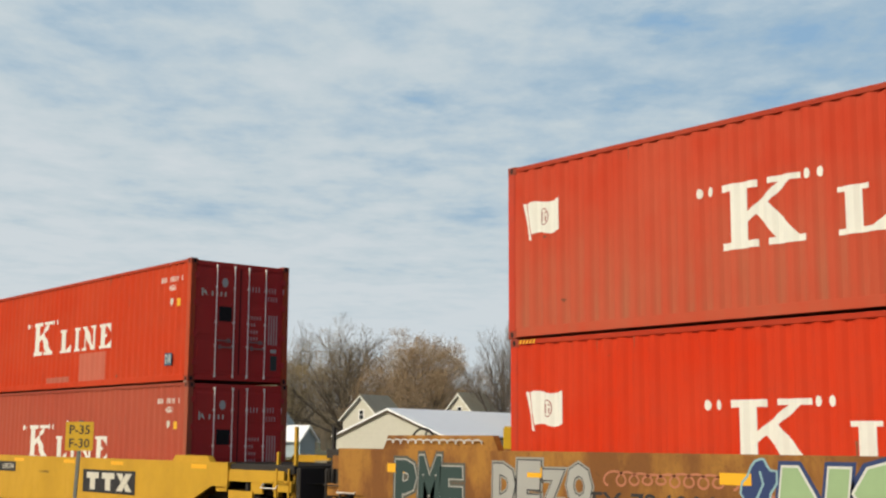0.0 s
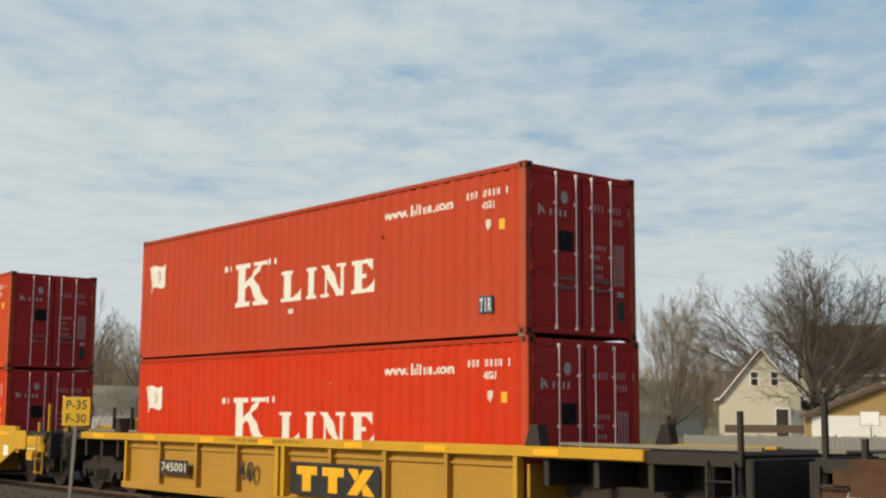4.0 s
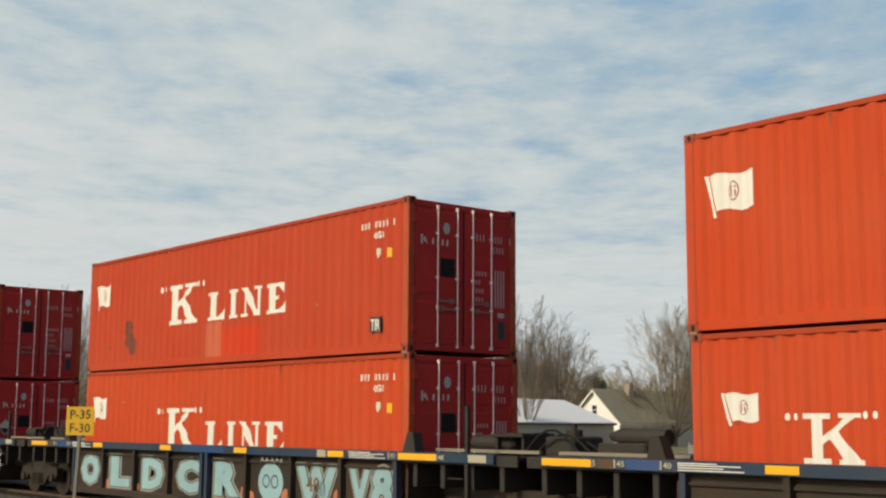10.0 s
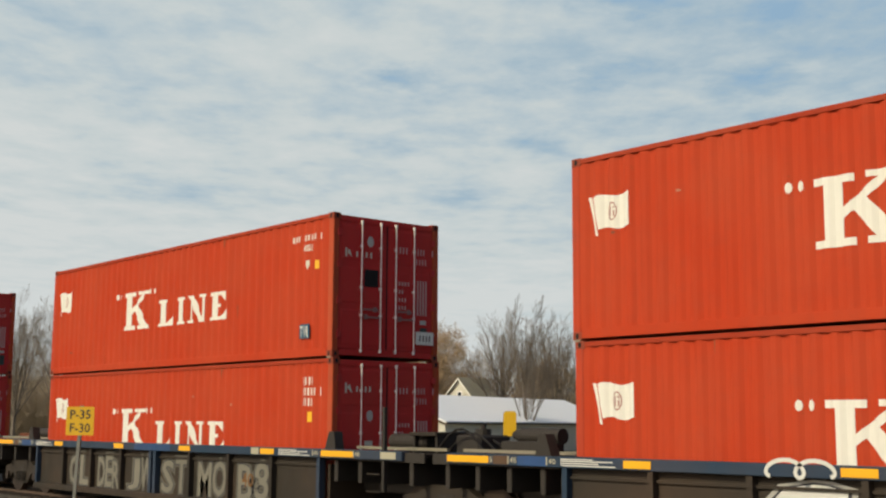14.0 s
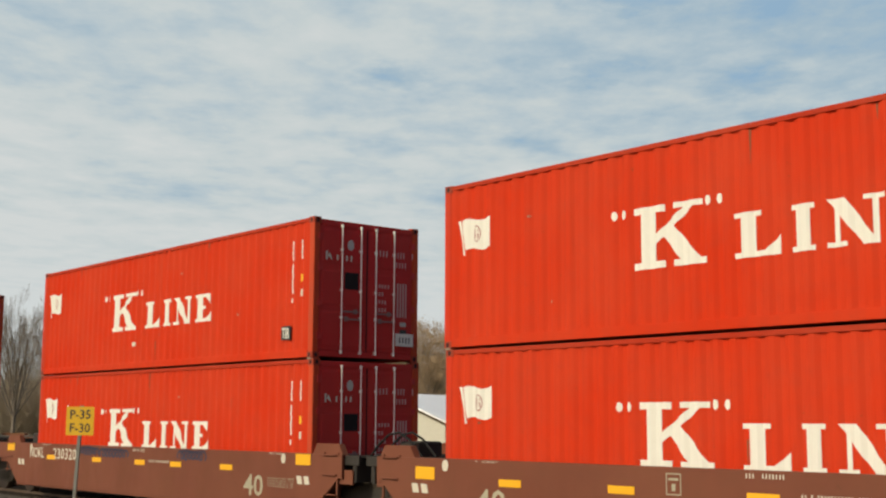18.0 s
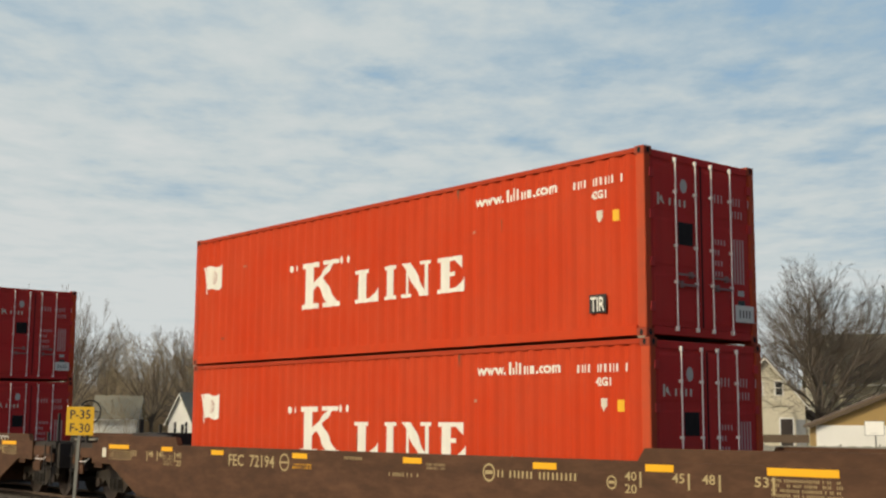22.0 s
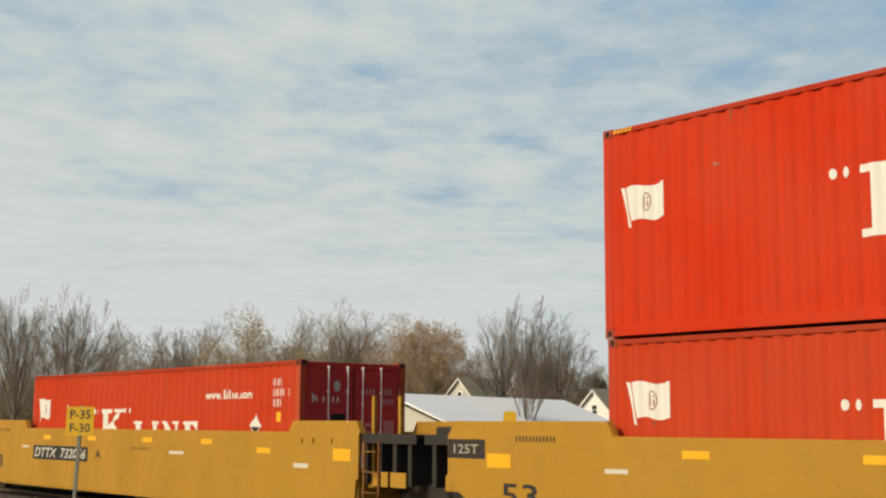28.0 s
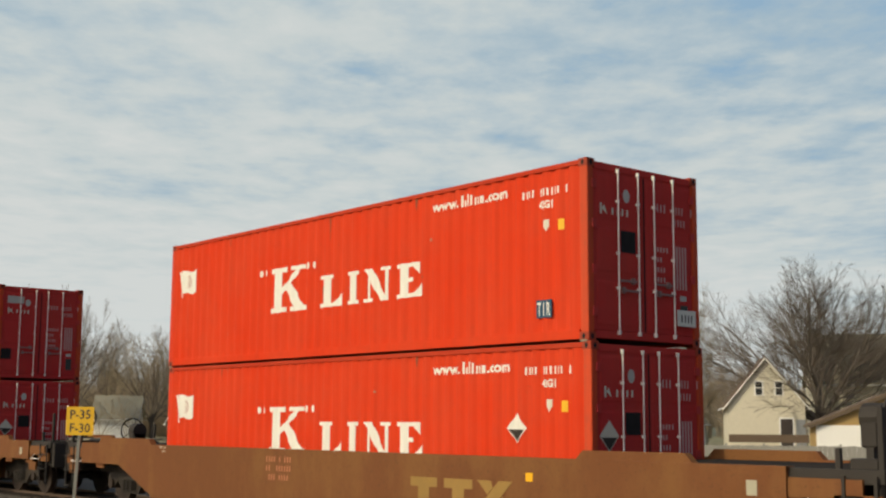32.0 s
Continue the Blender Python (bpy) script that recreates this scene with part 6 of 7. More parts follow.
# three tall-sided ochre units
for k in range(3):
    uL, uR = (-3.0 if k < 2 else -3.85), (16.1 if k == 0 else 14.42)
    deep = (-1.9 if k < 2 else -2.0, 14.2 if k == 0 else 14.3)
    paint = (0.33, 0.185, 0.033) if k == 0 else OCHRE
    c = slab_car(17 + k, "ochre-yellow tall-sided steel well car", paint, M_CAR, uL, uR, deep, 1.64, (1.0 if k < 2 else 1.3, 1.3 if k == 0 else 0.06), ((-2.9, 0.2), (12.38, 14.7 if k == 0 else 14.3)), 0.2, (k == 2, k == 0), M_RUSTY, (0.33, 0.15, 0.03))
    if k < 2:
        truck(c, -3.6)
        part("joint_box", Shape().box(-4.3, -3.2, -0.7, 0.7, 1.3, 1.75, 0.04), M_STEEL, c, "dark pipe housing over the joint")
        lettering(c, "125T", -2.85, -2.3, 1.36, 1.50, M_FADEDTAN, M_STEEL, 0.0, 0.07)
    if k == 0:
        for u in (-0.05, 2.17, 5.25, 8.27):
            part("guide_strip", Shape().plate([(u, 1.645), (u + 1.94, 1.645), (u + 1.90, 1.70), (u + 0.06, 1.715)], -SIDE + 0.01, -SIDE + 0.10), M_CAR, c, color=OCHRE)
            # the shaded lower edge of each strip, drawn as a thin dark bar
            part("strip_edge", Shape().box(u + 0.04, u + 1.90, -SIDE + 0.002, -SIDE + 0.012, 1.64, 1.655), M_GREASE, c)
    reflectors(c, (1.5, 4.0, 6.7, 9.2), 1.38, 0.42, 0.10)
    reflectors(c, (11.27,), 1.25, 0.46, 0.10)
    reflectors(c, (-2.11, 14.21 if k == 0 else 13.7), 1.17, 0.5, 0.2)
    part("pale_patch", flat_marks([rect(0.2, 0.6, 1.16, 1.22), rect(7.9, 8.5, 1.16, 1.22), rect(12.5, 12.95, 1.02, 1.10)], -SIDE - 0.004), M_CREAM, c)
    small_print(c, 6.2, 1.22, 1, 0.05, M_GREASE, 22)
    small_print(c, -1.5, 1.55, 1, 0.08, M_GREASE, 12)
    lettering(c, "53", -1.80, -1.06, 0.64, 0.96, M_BLACK)
    for u in (12.7, 13.05, 13.6):
        part("lift_lug", Shape().box(u, u + 0.07, -SIDE - 0.03, -SIDE, 1.46, 1.54, 0.008), M_CAR, c, color=OCHRE)
    if k == 0:
        part("end_panel", Shape().box(15.38, 16.0, -SIDE - 0.016, -SIDE, 0.95, 1.63, 0.006), M_CAR, c, color=paint)
        notice = part("notice_board", Shape().box(15.46, 15.94, -SIDE - 0.024, -SIDE - 0.016, 1.20, 1.50), M_CREAM, c, "white-edged dark notice board")
        for u0, u1, z0, z1 in ((15.48, 15.72, 1.27, 1.48), (15.74, 15.92, 1.27, 1.48), (15.48, 15.92, 1.22, 1.25)):
            part("notice_field", Shape().box(u0, u1, -SIDE - 0.028, -SIDE - 0.024, z0, z1), M_STEEL, notice)
        for u in (14.3, 14.62):
            part("deck_stub", Shape().box(u, u + 0.12, -1.2, -1.08, 1.6, 1.85, 0.01), M_CAR, c, color=(0.20, 0.11, 0.03))
    else:
        for u, y in ((14.55, -1.3), (14.75, -0.9)):
            handrail(c, u, 2.25, M_CAR, OCHRE, y)
        ladder(c, 14.75, (0.33, 0.15, 0.03), 0.30, 1.5, mat=M_RUSTY)
    if k == 2:
        handrail(c, -5.15, 2.22, M_CAR, OCHRE, -1.3)
        handrail(c, -4.53, 2.19, M_STEEL, None, -1.3)
        frame_bars = Shape().box(-3.02, -2.94, -1.2, -1.1, 1.62, 1.87).box(-2.60, -2.52, -1.2, -1.1, 1.62, 1.87).box(-3.05, -2.48, -1.22, -1.08, 1.87, 1.92)
        part("end_frame", frame_bars, M_CAR, c, "small open frame on the end deck", OCHRE)
        ladder(c, -4.85, (0.33, 0.15, 0.03), 0.30, 1.5, mat=M_RUSTY)
    if k == 0:
        lettering(c, "B", 7.15, 7.42, 0.95, 1.15, M_BLACK)
        lettering(c, "DTTX  732066", 8.05, 10.9, 0.93, 1.15, M_CREAM, M_BLACK)
        brake_stand(c, 16.8, -0.3, 2.25, 1)
        part("brake_cylinder", Shape().tube((15.06, -0.42, 1.92), (15.85, -0.42, 1.92), 0.18, None, 18), M_RUSTY, c, "rusty ochre brake cylinder", (0.22, 0.115, 0.03))
        part("cylinder_head", Shape().tube((14.98, -0.42, 1.92), (15.06, -0.42, 1.92), 0.17, 0.19, 18), M_CAR, c, "ochre cylinder cover", OCHRE)
        part("cylinder_bracket", Shape().plate([(14.85, 1.58), (15.1, 1.58), (15.0, 2.1), (14.9, 2.1)], -0.62, -0.22), M_CAR, c, color=(0.20, 0.11, 0.03))
        for u, y in ((16.80, -SIDE + 0.05), (16.46, -0.5)):
            part("grab_post", Shape().box(u, u + 0.08, y, y + 0.06, 0.95, 2.24, 0.01), M_CAR, c, color=(0.22, 0.11, 0.035))
        part("crossover_step", Shape().box(16.3, 17.2, -0.9, 0.9, 1.60, 1.66, 0.01), M_STEEL, c)
        lo, up = [forty(MID, marks="h", web=True, webz=1.94)], [forty(MID, marks="y", web=True, webz=2.0, tir=1, door=2)]
    elif k == 1:
        logo_panel(c, 4.45, 0.80, 2.6, 0.54)
        throw_up(c, "MH", 9.75, 11.55, 0.92, 1.54, M_SPRAY, M_SPRAY_SILVER, M_GREYFILM, fat=0.08)
        lo, up = [forty(MID, marks="h", web=True)], [forty(BRIGHT, HIGH, marks="v", tir=1, hoist=0.08)]
    else:
        lettering(c, "DTTX  732066", 1.0, 3.92, 0.95, 1.18, M_CREAM, M_BLACK, 0.25)
        lettering(c, "A", 4.4, 4.72, 0.98, 1.18, M_BLACK)
        lo, up = [forty(MID, marks="s", web=True, webz=1.9, diamond=True)], []
    add_load(17 + k, c, lo, up)

c = slab_car(20, "rust-stained yellow-brown steel well car", RUSTY, M_RUSTY, -3.6, 15.6)
lettering(c, "DTTX  427926", 1.1, 4.45, 1.03, 1.21, M_CREAM, M_BLACK)
part("repair_plate", Shape().box(8.9, 10.4, -SIDE - 0.008, -SIDE, 0.78, 1.26), M_RUSTY, c, color=(0.42, 0.19, 0.04))
reflectors(c, (15.2,), 0.96, 0.2, 0.24)
part("white_plate", Shape().box(15.0, 15.25, -SIDE - 0.006, -SIDE, 0.95, 1.2), M_CREAM, c)
part("deck_box", Shape().box(-2.5, -0.8, -0.5, 0.5, 1.30, 1.47, 0.02), M_STEEL, c)
for u in (-2.98, -1.55):
    part("deck_post", Shape().box(u, u + 0.08, -0.06, 0.06, 1.30, 1.85, 0.01), M_STEEL, c)
brake_stand(c, 16.0, -0.4, 1.80, 1)
handrail(c, 15.35, 1.90, M_STEEL, None, -1.0)
add_load(20, c, [forty(VIVID, marks="h", web=True, webz=2.2, diamond=True)], [forty(VIVID, marks="h", web=True, webz=2.22, tir=2, door=3)])

for i in (21, 22):
    c = slab_car(i, "rusty brown and yellow steel well car with a faded emblem", (0.19, 0.085, 0.03), M_RUSTY, -3.5, 15.5)
    logo_panel(c, 8.4, 0.50, 2.7, 0.55, None, M_OCHREMARK)
    small_print(c, 4.4, 1.1, 3, 0.10, M_SPRAY_RUST, 10)
    part("white_plate", Shape().box(14.95, 15.1, -SIDE - 0.006, -SIDE, 0.98, 1.16), M_FADEDTAN, c)
    reflectors(c, (11.2,), 1.0, 0.14, 0.12)
    small_print(c, 0.3, 1.26, 2, 0.05, M_CREAM, 6)
    brake_stand(c, 16.0, -0.4, 1.9, 1)
    brake_stand(c, -3.0, -0.4, 1.6, -1)
    add_load(i, c, [forty(VIVID, marks="h", web=True, webz=2.2, diamond=True)], [forty(VIVID, marks="h", web=True, webz=2.22, tir=1, door=(3 if i == 21 else 2))])


# ---- ground, track, sign ----
HEAD = 49.917                    # heading of the view, degrees left of +y


def spot(az, d):
    """A place d metres off, az degrees to the right of the heading."""
    a = radians(HEAD - az)
    return -math.sin(a) * d, math.cos(a) * d


def ground_material():
    n = Nodes("winter_grass_and_gravel")
    c = n.coords()
    big, mid, fine = n.noise(c, 0.06, 4.0), n.noise(c, 0.9, 5.0), n.noise(c, 14.0, 5.0, 0.7)
    grass = n.mix(fine, (0.10, 0.085, 0.045), (0.26, 0.22, 0.13))
    grass = n.mix(n.span(big, 0.4, 0.6), grass, n.mix(fine, (0.11, 0.12, 0.05), (0.20, 0.19, 0.10)))
    col = n.mix(n.span(mid, 0.50, 0.75, 0.0, 0.7), grass, (0.22, 0.195, 0.15))
    n.bump(fine, 0.5, 0.03)
    return n.finish(col, 0.9)


s = Shape()
R = [3600 * v for v in (0.02, 0.2, 1.0)]
N = 48
ring = [[(r * math.cos(2 * math.pi * i / N), r * math.sin(2 * math.pi * i / N), -0.22) for i in range(N)] for r in R]
s.face(ring[0])
for a, b in zip(ring, ring[1:]):
    for i in range(N):
        j = (i + 1) % N
        s.face([a[i], b[i], b[j], a[j]])
tagged(new("ground", s.mesh("ground", [ground_material()])), "dry winter grass with patches of gravel", "ground", kind="structure")

M_GRAVEL = plain("crushed_stone", (0.10, 0.088, 0.072), 0.9, 0.0, 0.6, 16.0, 0.2, 0.6)
M_TIE = plain("creosoted_timber", (0.055, 0.042, 0.032), 0.85, 0.0, 0.4)
M_RAIL = plain("worn_rail_steel", (0.20, 0.14, 0.10), 0.45, 0.6, 0.3)
s = Shape()
s.solid([(-700, 5.5, -0.3), (60, 5.5, -0.3), (60, 22.5, -0.3), (-700, 22.5, -0.3)], [(-700, 7.2, -0.09), (60, 7.2, -0.09), (60, 20.2, -0.09), (-700, 20.2, -0.09)])
tagged(new("ballast", s.mesh("ballast", [M_GRAVEL])), "grey-brown crushed stone track bed", "ballast", kind="structure")
tie = Shape().box(-0.115, 0.115, -1.3, 1.3, -0.2, -0.06, 0.015).mesh("tie", [M_TIE])
track = thing("railway_track", "railway track of two worn steel rails on timber ties", "railway track", pose(0, TRACK_Y, 0), kind="structure")
for y in (-0.753, 0.753):
    part("rail", Shape().box(-700, 60, y - 0.036, y + 0.036, -0.05, 0.0, 0.008).box(-700, 60, y - 0.009, y + 0.009, -0.15, -0.05).box(-700, 60, y - 0.07, y + 0.07, -0.17, -0.15), M_RAIL, track)
for k in range(150):
    piece("tie", tie, track, place=pose(-85 + k * 0.56, 0, 0))

# stones lying loose along the near edge of the bed
rng = random.Random(5)
s = Shape()
for k in range(2600):
    x, y, r = rng.uniform(-60, -8), rng.uniform(7.4, 12.0), rng.uniform(0.02, 0.05)
    a = rng.uniform(0, 3)
    s.solid([(x + r * math.cos(a + q * 1.57), y + r * math.sin(a + q * 1.57), -0.1) for q in range(4)], [(x + 0.6 * r * math.cos(a + 0.5 + q * 1.57), y + 0.6 * r * math.sin(a + 0.5 + q * 1.57), -0.09 + r) for q in range(4)])
tagged(new("loose_stones", s.mesh("loose_stones", [M_GRAVEL])), "loose crushed stones beside the track", "stones", kind="stuff")

x, y = spot(-16.0, 23.6)
sign = thing("speed_sign", "yellow metal railway speed sign with black letters on a leaning post", "sign", pose(x, y, -0.045, 0, 0, 38))
board = Shape()
board.plate([(-0.285, 1.60), (0.245, 1.60), (0.255, 1.615), (0.255, 2.10), (0.245, 2.11), (-0.275, 2.11), (-0.285, 2.10)], -0.004, 0.002)
bd = part("sign_board", board, M_SIGNAL, sign, "yellow square board, slightly bent")
for w, z in (("P-35", 1.895), ("F-30", 1.655)):
    polys = text_shape(w, 0.225, 0, 1.03)
    wid = max(p[0] for q in polys for p in q)
    part("lettering", flat_marks(shifted(polys, -wid / 2 - 0.015, z), -0.008), M_BLACK, bd)
for z in (1.66, 2.05):
    part("bolt", Shape().disc((0, -0.009, z), (0, 1, 0), 0.012, 0.012, 8), M_POST, bd)
part("post", Shape().solid([(-0.10 + a, 0.004 + b, -0.15) for a, b in ((-0.03, 0), (0.03, 0), (0.03, 0.035), (-0.03, 0.035))], [(0.0 + a, 0.004 + b, 2.13) for a, b in ((-0.03, 0), (0.03, 0), (0.03, 0.035), (-0.03, 0.035))]), M_POST, sign, "dull steel leaning post")
part("tag", Shape().plate([(-0.285, 2.08), (-0.25, 2.06), (-0.24, 2.10), (-0.27, 2.14)], 0.0, 0.006), M_ZINC, sign)


x, y = spot(3.03, 40)
marker = thing("marker_sign", "small yellow trackside marker board on a thin post", "sign", pose(x, y, -0.22, 0, 0, HEAD - 14))
part("board", Shape().plate([(-0.21, 1.66), (0.21, 1.66), (0.21, 2.36), (0.15, 2.44), (-0.15, 2.44), (-0.21, 2.36)], -0.02, 0.0), M_SIGNAL, marker, "yellow board with clipped corners")
part("post", Shape().box(-0.03, 0.03, 0.004, 0.05, 0.0, 2.40, 0.006), M_POST, marker)


# ---- houses ----
def siding(name, color, step=0.16):
    """Lapped boards as fine relief."""
    n = Nodes(name)
    c = n.coords()
    sep = n.add("ShaderNodeSeparateXYZ", Vector=c)
    saw = n.maths("FRACT", n.maths("DIVIDE", sep.outputs[2], step))
    f = n.noise(c, 3.0, 4.0)
    col = n.mix(f, tuple(v * 0.85 for v in color), color)
    n.bump(saw, 0.6, 0.02)
    return n.finish(col, 0.7)


M_BEIGE = siding("beige_lap_siding", (0.68, 0.63, 0.50))
M_PALE = siding("cream_metal_siding", (0.61, 0.58, 0.49), 0.3)
M_WALLWHITE = siding("white_lap_siding", (0.86, 0.85, 0.81))
M_SKYBLUE = siding("pale_blue_siding", (0.40, 0.48, 0.52))
M_TAN = siding("tan_board_siding", (0.42, 0.28, 0.11), 0.2)
M_GREYWALL = siding("grey_lap_siding", (0.30, 0.31, 0.31))
M_TRIM = plain("white_trim", (0.80, 0.79, 0.76), 0.55, 0.0, 0.08)
M_SNOW = plain("white_snow_cover", (0.86, 0.87, 0.89), 0.75, 0.0, 0.05, 3.0)
M_SHINGLE = plain("grey_shingle", (0.27, 0.255, 0.20), 0.85, 0.0, 0.35, 5.0)
M_BROWNROOF = plain("brown_shingle", (0.135, 0.095, 0.065), 0.85, 0.0, 0.35, 5.0)
M_OLIVEROOF = plain("olive_grey_shingle", (0.27, 0.24, 0.175), 0.85, 0.0, 0.35, 5.0)
M_DARKTRIM = plain("dark_brown_trim", (0.10, 0.075, 0.05), 0.7)
M_CHIMNEY = plain("pale_brick_chimney", (0.50, 0.42, 0.35), 0.85, 0.0, 0.4, 8.0)
M_PANE = Nodes("window_glass")
M_PANE = M_PANE.finish((0.02, 0.024, 0.028), 0.08, 0.0, 0.6)
M_DOORDARK = plain("dark_door", (0.05, 0.04, 0.035), 0.5)
M_FENCE = plain("weathered_board", (0.27, 0.26, 0.235), 0.85, 0.0, 0.35, 4.0)


def window_part(parent, cx, z0, w, h, y=0.0):
    """A framed sash window in the front wall (facing -y)."""
    win = part("window", Shape().box(cx - w / 2 - 0.12, cx - w / 2, y - 0.05, y + 0.02, z0 - 0.1, z0 + h + 0.12).box(cx + w / 2, cx + w / 2 + 0.12, y - 0.05, y + 0.02, z0 - 0.1, z0 + h + 0.12)
               .box(cx - w / 2, cx + w / 2, y - 0.05, y + 0.02, z0 + h, z0 + h + 0.12).box(cx - w / 2, cx + w / 2, y - 0.05, y + 0.02, z0 + h / 2 - 0.03, z0 + h / 2 + 0.03), M_TRIM, parent, "white window trim")
    part("sill", Shape().box(cx - w / 2 - 0.16, cx + w / 2 + 0.16, y - 0.09, y + 0.02, z0 - 0.16, z0 - 0.1), M_TRIM, win)
    for a, b in ((z0 - 0.1, z0 + h / 2 - 0.03), (z0 + h / 2 + 0.03, z0 + h)):
        part("pane", Shape().box(cx - w / 2, cx + w / 2, y - 0.015, y + 0.0, a, b), M_PANE, win)


def house(name, label, az, d, turn, w, l, eave, ridge, wall, roof, trim=M_TRIM, windows=(), chimney=None, hang=0.35, base=-0.22, door=None):
    """A gabled building; origin under the middle of the front gable, which faces -y before the turn."""
    x, y = spot(az, d)
    h = thing(name, label, "house" if name == "house" else "shed", pose(x, y, 0, 0, 0, HEAD - az + turn))
    hw = w / 2
    for nm, yy in (("gable_wall", (0.0, 0.2)), ("gable_wall", (l - 0.2, l))):
        part(nm, Shape().plate([(-hw, base), (hw, base), (hw, eave), (0, ridge - 0.1), (-hw, eave)], *yy), wall, h)
    for sx in (-1, 1):
        part("side_wall", Shape().box(min(sx * hw, sx * (hw - 0.2)), max(sx * hw, sx * (hw - 0.2)), 0.2, l - 0.2, base, eave), wall, h)
        slope = (ridge - eave) / hw
        ex, ez = hw + hang, eave - slope * hang
        a, b = [(0, ridge), (sx * ex, ez), (sx * ex, ez + 0.14), (0, ridge + 0.16)], None
        part("roof", Shape().plate(a if sx > 0 else a[::-1], -hang, l + hang), roof, h)
        part("verge_board", Shape().plate([(0, ridge - 0.16), (sx * ex, ez - 0.16), (sx * ex, ez), (0, ridge)][:: sx], -hang - 0.03, -hang + 0.02), trim, h)
        part("gutter", Shape().box(min(sx * ex, sx * (ex + 0.12)), max(sx * ex, sx * (ex + 0.12)), -hang, l + hang, ez - 0.08, ez + 0.05), trim, h)
    for cx, z0, ww, hh in windows:
        window_part(h, cx, z0, ww, hh)
    if door:
        part("door", Shape().box(door[0], door[0] + door[1], -0.06, 0.05, base, door[2]), M_DOORDARK, h)
        part("door_trim", Shape().box(door[0] - 0.12, door[0], -0.07, 0.05, base, door[2] + 0.12).box(door[0] + door[1], door[0] + door[1] + 0.12, -0.07, 0.05, base, door[2] + 0.12).box(door[0], door[0] + door[1], -0.07, 0.05, door[2], door[2] + 0.12), trim, h)
    if chimney:
        cx, cy, cz = chimney
        part("chimney", Shape().box(cx - 0.35, cx + 0.35, cy - 0.35, cy + 0.35, eave, cz, 0.02).box(cx - 0.42, cx + 0.42, cy - 0.42, cy + 0.42, cz, cz + 0.15, 0.02), M_CHIMNEY, h)
    return h


h1 = house("house", "beige gabled house with white trim and two small upper windows", 14.36, 110, 4, 6.4, 9, 3.75, 7.65, M_BEIGE, M_BROWNROOF,
           windows=((-0.55, 4.55, 0.55, 1.0), (1.1, 4.55, 0.55, 1.0)), door=(1.15, 1.0, 2.45))
part("back_door", Shape().box(2.4, 3.2, -0.06, 0.04, -0.2, 2.4), M_GREYWALL, h1, "grey storm door")
part("porch_rail", Shape().box(-3.2, 3.2, -2.2, -2.1, 0.5, 1.15), M_BROWNROOF, h1)
h2 = house("house", "larger beige house with olive shingle roof and blue-grey cross gable", 16.3, 124, -84, 9.5, 15, 5.9, 10.4, M_BEIGE, M_OLIVEROOF)
part("cross_gable", Shape().solid([(4.7, a, b) for a, b in ((7.0, -0.2), (13.0, -0.2), (13.0, 5.6), (10.0, 10.2), (7.0, 5.6))], [(6.4, a, b) for a, b in ((7.0, -0.2), (13.0, -0.2), (13.0, 5.6), (10.0, 10.2), (7.0, 5.6))]), M_SKYBLUE, h2, "blue-grey cross gable")
for a in (6.6, 13.4):
    part("verge_board", Shape().solid([(6.4, a, 5.2), (6.4, 10.0, 10.4), (6.4, 10.0, 10.75), (6.4, a, 5.55)], [(6.75, a, 5.2), (6.75, 10.0, 10.4), (6.75, 10.0, 10.75), (6.75, a, 5.55)]), M_TRIM, h2)
part("window", Shape().box(6.41, 6.46, 8.4, 9.5, 4.4, 6.2), M_PANE, h2, "dark upper window")
g = house("garage", "garage with a wide white door and a tan gable", 19.4, 92, 6, 9.6, 8, 2.0, 4.0, M_TAN, M_BROWNROOF, M_DARKTRIM)
part("garage_door", Shape().box(-4.75, 4.75, -0.08, 0.0, -0.2, 1.92), M_TRIM, g, "wide white door")
x, y = spot(18.85, 89)
hoop = thing("basketball_stand", "white basketball backboard on a thin pole before the garage", "basketball hoop", pose(x, y, -0.22, 0, 0, HEAD - 30))
part("pole", Shape().tube((0, 0.25, 0), (0, 0.25, 2.5), 0.045, None, 8), M_POST, hoop)
bb = part("backboard", Shape().box(-0.6, 0.6, -0.02, 0.02, 1.5, 2.4), M_TRIM, hoop, "white backboard with a thin dark edge")
part("edge_strip", Shape().box(-0.64, -0.6, -0.03, 0.03, 1.46, 2.44).box(0.6, 0.64, -0.03, 0.03, 1.46, 2.44).box(-0.6, 0.6, -0.03, 0.03, 1.46, 1.5).box(-0.6, 0.6, -0.03, 0.03, 2.4, 2.44), M_GREYWALL, bb)
part("rim", Shape().hoop((0, -0.26, 1.62), (0, 0, 1), 0.22, 0.012), M_GREYWALL, hoop)
house("shed", "long low cream shed with a snow-white roof", -2.5, 90, -36, 9.8, 26.5, 1.95, 3.87, M_PALE, M_SNOW, M_DARKTRIM, hang=0.12)
house("house", "white gabled house with a grey roof", 6.85, 126, -42, 6.4, 13.5, 2.3, 5.3, M_WALLWHITE, M_SHINGLE, windows=((0, 2.9, 0.6, 0.9),), chimney=(0.5, 4.6, 5.9))
house("house", "cream gabled house behind the shed", -3.7, 146, -40, 5.6, 4.5, 4.3, 6.8, M_PALE, M_SHINGLE, windows=((0, 4.2, 0.6, 0.9),))
house("house", "pale cream gabled house among the trees", 0.75, 148, -44, 5.4, 4.0, 4.6, 7.2, M_PALE, M_SHINGLE, windows=((0, 4.7, 0.6, 0.9),))
